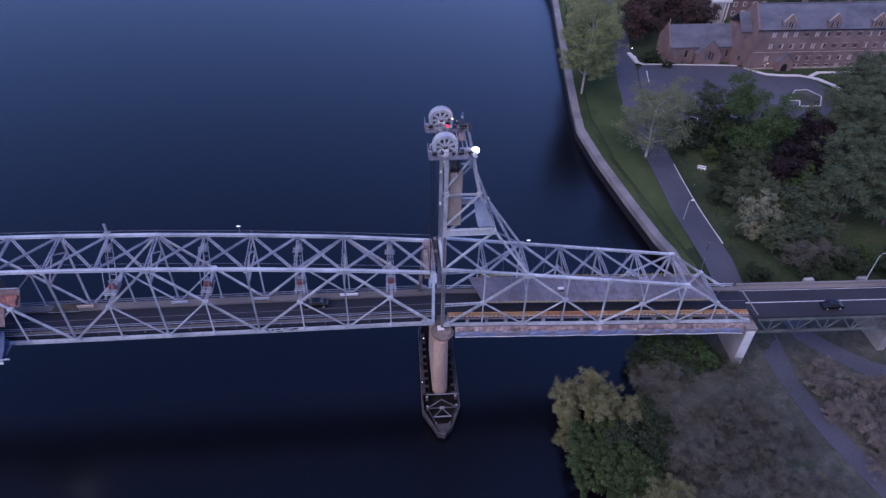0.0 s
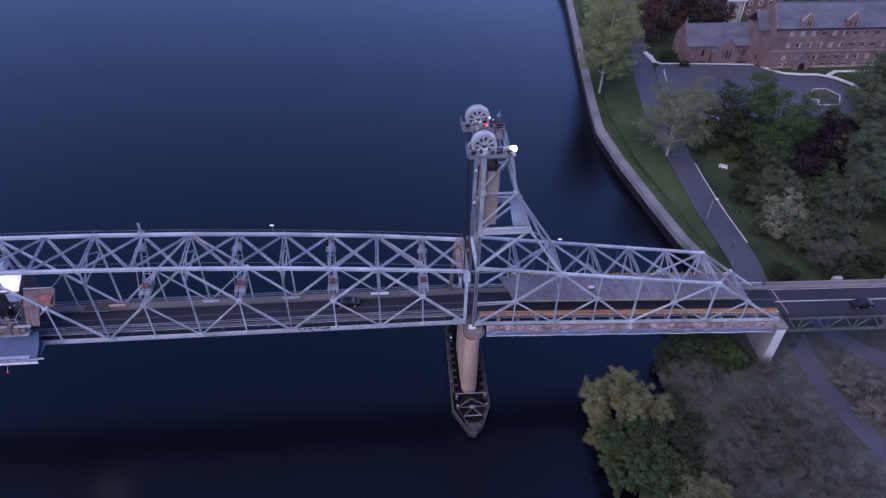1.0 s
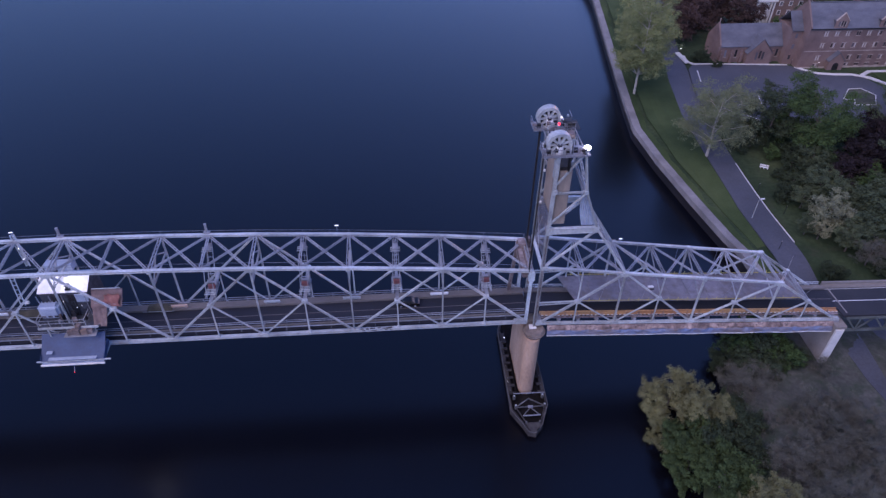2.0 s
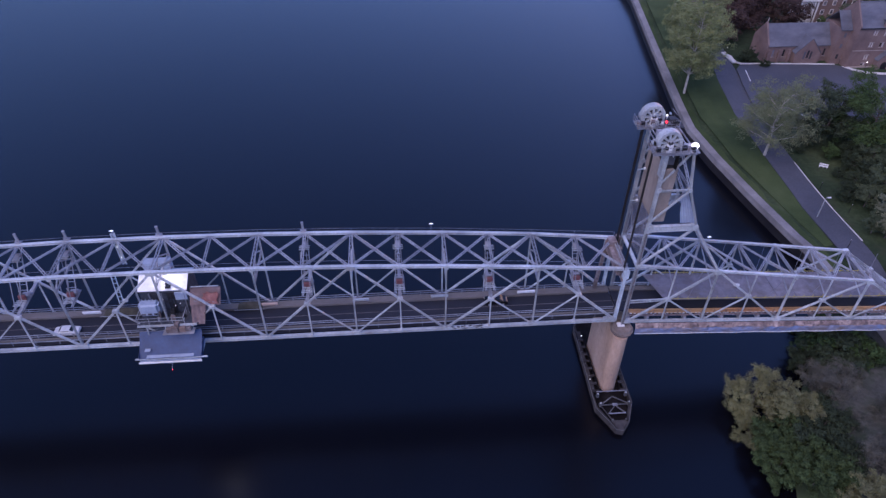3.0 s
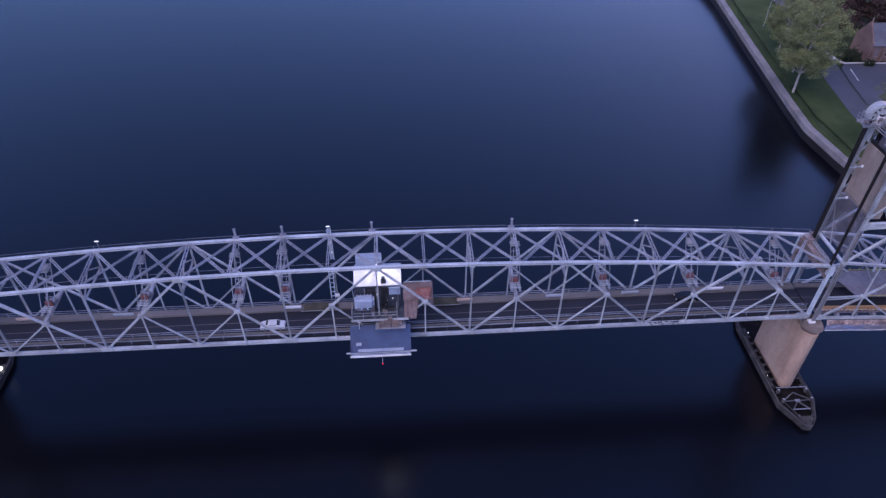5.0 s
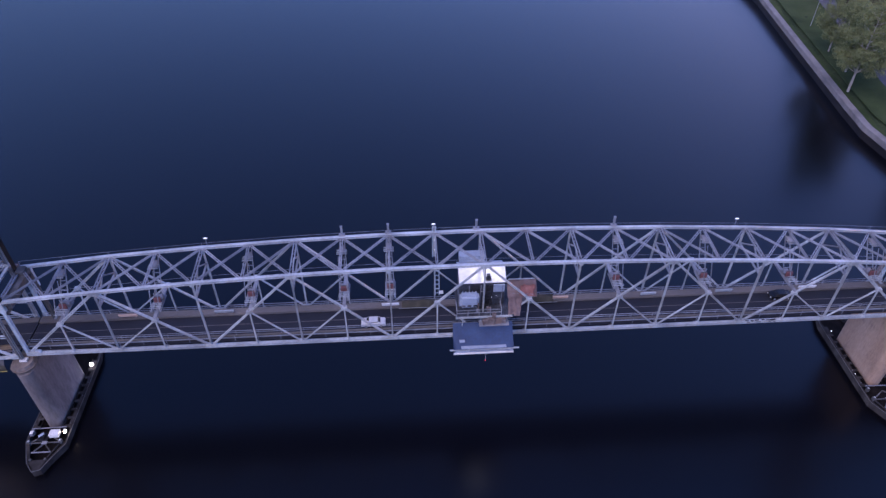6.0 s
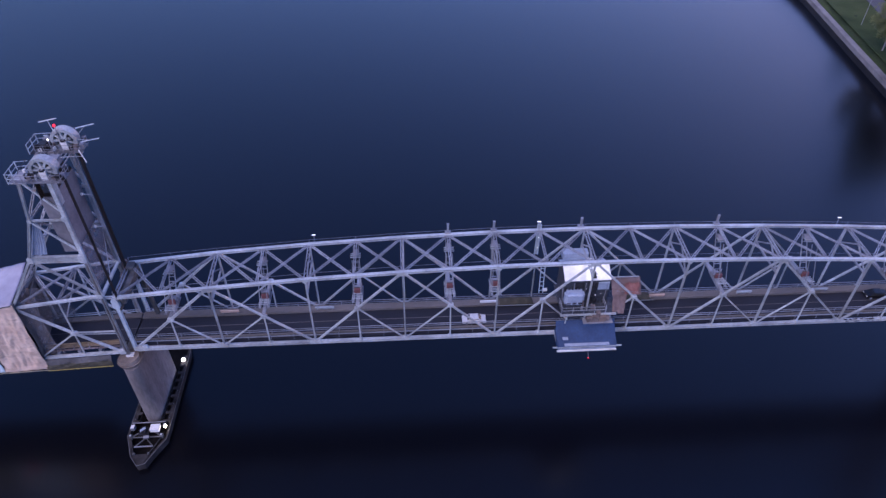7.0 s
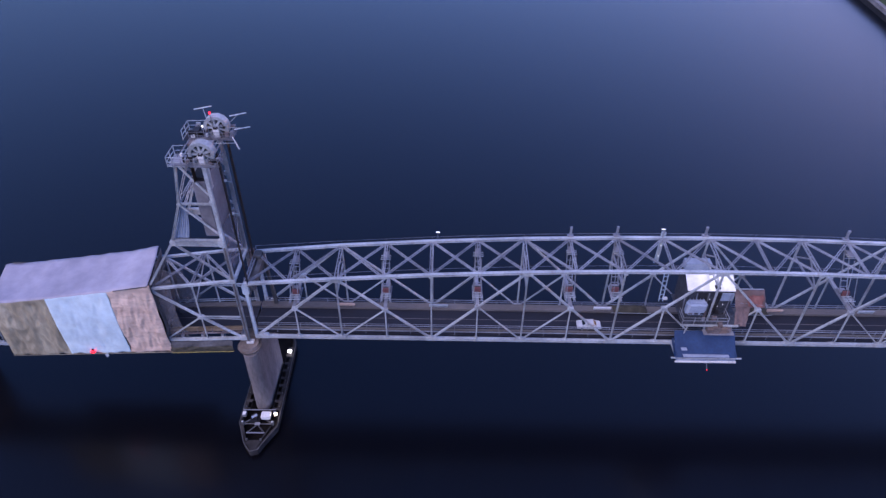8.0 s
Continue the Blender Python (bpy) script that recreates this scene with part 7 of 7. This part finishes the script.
PLANTING = [
    ("birch", 141.9, 113.2, 1.0, 20), ("birch", 147.5, 126, 0.85, 200), ("birch", 150, 143, 0.7, 300), ("birch", 176, 196, 0.7, 140),
    ("sycamore", 150.6, 70.5, 1.0, 190), ("sycamore", 155.5, 79, 0.8, 120),
    ("cedar", 170.5, 76, 1.0, 0), ("maple", 181, 71, 1.0, 0), ("dark", 166, 75, 0.9, 60), ("dark", 177, 82, 1.1, 10),
    ("beech_b", 197, 71, 0.9, 0), ("beech_b", 204, 75, 0.9, 90), ("beech_b", 184.5, 54, 0.8, 200), ("beech_b", 202, 66, 0.95, 300),
    ("beech_b", 192.7, 60.5, 0.95, 30),
    ("oak", 211, 72, 1.0, 0), ("oak", 199, 48, 0.95, 220), ("oak", 191.5, 37.5, 0.9, 150), ("oak", 203, 35, 0.85, 40), ("oak", 222, 84, 1.0, 30), ("oak", 228, 92, 0.95, 160),
    ("oak", 216, 52, 1.0, 300), ("oak", 236, 80, 1.0, 200), ("oak", 230, 62, 1.0, 80), ("oak", 214, 34, 0.95, 260),
    ("blossom", 167, 34.5, 1.05, 0), ("blossom", 164, 31, 0.6, 140),
    ("oak_b", 172, 47.5, 0.72, 70), ("green_bush", 187.2, 49.5, 0.85, 0), ("oak_b", 180.5, 35, 0.9, 100), ("oak_b", 174, 41, 0.7, 20), ("oak_b", 168.5, 26, 0.62, 300),
    ("oak_b", 174.5, 28, 0.7, 170), ("oak_b", 181, 27.5, 0.55, 240), ("oak_b", 161.5, 33, 0.42, 310), ("oak_b", 187, 43, 0.7, 130), ("bare", 171, 21, 0.75, 30), ("bare_b", 178, 22, 0.8, 80),
    # bushes right of the drive are added to darken tree-shaded ground
    ("dark", 163, 47.5, 0.7, 100), ("dark", 166.5, 58, 0.45, 10), ("dark", 172, 62, 0.6, 80), ("oak_b", 177, 61, 0.62, 33), ("green_bush", 169, 67.5, 0.5, 200), ("dark", 161.5, 72, 0.5, 150), ("oak_b", 166, 44, 0.5, 250), ("dark", 180, 50, 0.8, 310), ("dark", 168, 53, 0.7, 20), ("dark", 176, 56, 0.9, 190), ("dark", 174, 66, 0.9, 0), ("dark", 184, 19, 0.9, 200), ("dark", 174, 17, 0.8, 30), ("dark", 161, 18, 0.7, 250),
    ("dark", 194, 17, 0.9, 120), ("green_bush", 189, 20, 0.55, 60), ("dark", 203, 24, 1.0, 10),
    ("beech", 173, 152, 1.0, 0), ("beech", 181, 162, 1.05, 90), ("beech", 191, 168, 1.0, 200), ("beech", 176, 172, 1.0, 280), ("beech", 186, 178, 1.1, 40), ("beech", 199, 158, 0.9, 150),
    ("dark", 172, 133, 0.7, 0), ("dark", 176.5, 127.5, 0.4, 60), ("green_bush", 205, 147, 0.9, 0), ("green_bush", 213, 146, 1.0, 90),
    ("oak", 226, 146, 1.1, 0), ("oak", 244, 150, 1.1, 120),
    ("willow", 110.5, -13.5, 1.0, 0), ("willow", 116, -17.5, 0.85, 150), ("willow", 108, -20, 0.62, 60),
    ("moss_bush", 112, -23.5, 1.05, 30), ("dark", 117, -25, 1.1, 140), ("moss_bush", 109.8, -27.5, 1.0, 250), ("moss_bush", 114.5, -31, 1.0, 200), ("dark", 120.5, -29, 0.9, 80),
    ("willow", 119, -38.5, 0.8, 210), ("willow", 119.5, -17.5, 0.5, 20), ("dark", 121, -21, 1.0, 40),
    ("green_bush", 131.5, 0.5, 0.95, 10), ("dark", 127.5, -3.5, 0.9, 70), ("dark", 135.5, -4.0, 1.1, 160), ("green_bush", 137.5, -5.5, 0.8, 220), ("dark", 131, -6.5, 1.0, 250), ("dark", 140, -6, 0.7, 140), ("dark", 133, 6, 0.9, 300), ("dark", 139, 6, 0.9, 20),
]
rng = random.Random(33)
for i in range(36):
    x, y = 124 + 27 * rng.random(), -9 - 32 * rng.random()
    if abs(x - (153.6 - 0.03 * (y + 12))) > 3:
        PLANTING.append((rng.choice(("bare", "bare_b", "bare_b")), x, y, rng.uniform(0.35, 0.75), rng.uniform(0, 360)))
for i in range(22):
    x, y = 159 + 24 * rng.random(), -9 - 26 * rng.random()
    if y < -0.62 * (x - 160) - 7 or y > -0.62 * (x - 160) + 12:
        PLANTING.append(("pale_brush", x, y, rng.uniform(0.5, 1.1), rng.uniform(0, 360)))
for row in PLANTING:
    plant(*row)

# dry leaf litter under the trees south of the bridge
tagged(part("leaf_litter", ribbon([(163, 9, 18), (162, -2, 24), (158, -9, 28), (157, -20, 33), (157, -34, 38), (157, -52, 42)], lift=0.02, thick=0.4), LEAF_LITTER), "grey-brown leaf litter under bare trees", "ground", kind="structure")


# ---- street furniture ----
def street_lamp(x, y, z, tall, reach, label):
    t = thing("street_lamp", label, "street lamp", group="street lamps", at=(x, y, z))
    bm = bmesh.new()
    pts = [(0, 0, -0.3), (0, 0, tall * 0.9), (reach * 0.25, 0, tall), (reach, 0, tall * 0.99)]
    tube(bm, pts, [0.13, 0.09, 0.07, 0.05], 8)
    part("pole", bm, STEEL, t)
    part("head", made(box, (reach + 0.3, 0, tall * 0.985), (0.9, 0.35, 0.16)), WHITE_PAINT, t)


street_lamp(175.2, 4.2, road_z(175.2) - 0.9, 9.0, 1.8, "grey curved-arm street lamp on the viaduct parapet")
street_lamp(151.2, 40.5, land(151, 40.5), 6.5, 0.6, "thin grey lamp post beside the riverside drive")
street_lamp(155.2, 167.4, land(155.2, 167.4), 11.0, 0.6, "thin pale lamp post on the river lawn")


def post_lamp(x, y, z, lit):
    t = thing("path_lamp", "small round-headed path lamp", "lamp", group="path lamps", at=(x, y, z))
    part("post", made(bar, (0, 0, -0.2), (0, 0, 2.6), 0.1, 0.1), DARK_STEEL, t)
    bm = bmesh.new()
    bmesh.ops.create_uvsphere(bm, u_segments=10, v_segments=6, radius=0.07, matrix=pose(0, 0, 2.66))
    part("globe", bm, LAMP_WHITE if lit else WHITE_PAINT, t, "", True)


for x, y, lit in ((212.2, 123.4, 1), (220.3, 123.4, 1), (203.6, 126.2, 0), (167.0, 139.5, 1), (160.4, 41.6, 0), (157.8, 52, 0), (152.6, 28, 0), (146.8, 22, 0)):
    post_lamp(x, y, land(x, y) + 0.1, lit)

bench = thing("park_bench", "pale slatted park bench on the grass", "bench", at=(164.7, 62.9, land(164.7, 62.9) + 0.1))
bench.rotation_euler = (0, 0, radians(-28))
for i in range(4):
    part("seat_slat", made(box, (0, -0.3 + 0.18 * i, 0.5), (2.4, 0.13, 0.06)), WHITE_PAINT, bench)
for i in range(3):
    part("back_slat", made(box, (0, 0.42, 0.7 + 0.17 * i), (2.4, 0.06, 0.12)), WHITE_PAINT, bench)
for k in (-1, 0, 1):
    part("leg", made(box, (k * 1.0, 0.05, 0.25), (0.1, 0.8, 0.5)), WHITE_PAINT, bench)
kerb_run = thing("road_kerb", "pale kerb along the riverside drive", "kerb", kind="structure")
for (ax, ay), (bx, by) in zip([(157.6, 66), (157.2, 58), (157.0, 50), (157.0, 42), (157.2, 36)], [(157.2, 58), (157.0, 50), (157.0, 42), (157.2, 36), (157.5, 30)]):
    part("kerbstone", made(bar, (ax, ay, land(ax, ay) + 0.2), (bx, by, land(bx, by) + 0.2), 0.22, 0.22), PALE_CONCRETE, kerb_run)


# ---- vehicles ----
CAR_GLASS = material("tinted_car_glass", (0.008, 0.009, 0.011), (0.011, 0.012, 0.015), (0.014, 0.015, 0.019), 1.0, 4.0, 0.25, 0.0, 0.0)


def car(x, y, z, turn, paint, label):
    t = thing("car", label, "car", group="cars", at=(x, y, z))
    t.rotation_euler = (0, 0, radians(turn))
    side = [(-2.2, 0.35), (-2.25, 0.75), (-1.9, 0.98), (-1.35, 1.02), (-0.75, 1.45), (0.75, 1.47), (1.4, 1.0), (2.1, 0.86), (2.25, 0.55), (2.15, 0.32)]
    bm = bmesh.new()
    rows = []
    for yy, sc in ((-0.9, 0.93), (-0.82, 1.0), (0.82, 1.0), (0.9, 0.93)):
        rows.append([bm.verts.new((px, yy * (0.8 if pz > 1.1 else 1.0), 0.3 + (pz - 0.3) * sc)) for px, pz in side])
    for r0, r1 in zip(rows, rows[1:]):
        for i in range(len(side)):
            bm.faces.new((r0[i], r0[(i + 1) % len(side)], r1[(i + 1) % len(side)], r1[i]))
    bm.faces.new(rows[0][::-1])
    bm.faces.new(rows[-1])
    bmesh.ops.recalc_face_normals(bm, faces=bm.faces)
    part("body", bm, paint, t)
    bm = bmesh.new()
    sheet(bm, lambda u, v: (0.82 + 0.5 * u, -0.62 + 1.24 * v, 1.45 - 0.36 * u), 1, 1, 0.02)
    part("windscreen", bm, CAR_GLASS, t)
    bm = bmesh.new()
    sheet(bm, lambda u, v: (-0.82 - 0.46 * u, -0.62 + 1.24 * v, 1.43 - 0.34 * u), 1, 1, 0.02)
    part("rear_window", bm, CAR_GLASS, t)
    for k in (-1, 1):
        part("side_window", made(box, (0, k * 0.755, 1.2), (1.6, 0.03, 0.3)), CAR_GLASS, t)
        part("headlight", made(box, (2.17, k * 0.62, 0.68), (0.1, 0.32, 0.14)), WHITE_PAINT, t)
        for xx in (-1.38, 1.38):
            bm = bmesh.new()
            bmesh.ops.create_cone(bm, cap_ends=True, segments=16, radius1=0.33, radius2=0.33, depth=0.22, matrix=pose(xx, k * 0.82, 0.33, 90))
            w = part("wheel", bm, RUBBER, t)
            bm = bmesh.new()
            bmesh.ops.create_cone(bm, cap_ends=True, segments=12, radius1=0.2, radius2=0.2, depth=0.24, matrix=pose(xx, k * 0.82, 0.33, 90))
            part("rim", bm, GREY_STEEL, w)


car(59.6, 0.6, road_z(59), 180, CAR_DARK, "black saloon car crossing the lift span")
car(-20.0, -2.0, road_z(-20), 0, CAR_WHITE, "white saloon car crossing the lift span")
car(163.6, -2.9, road_z(163.6), 0, CAR_DARK, "black saloon car on the viaduct")
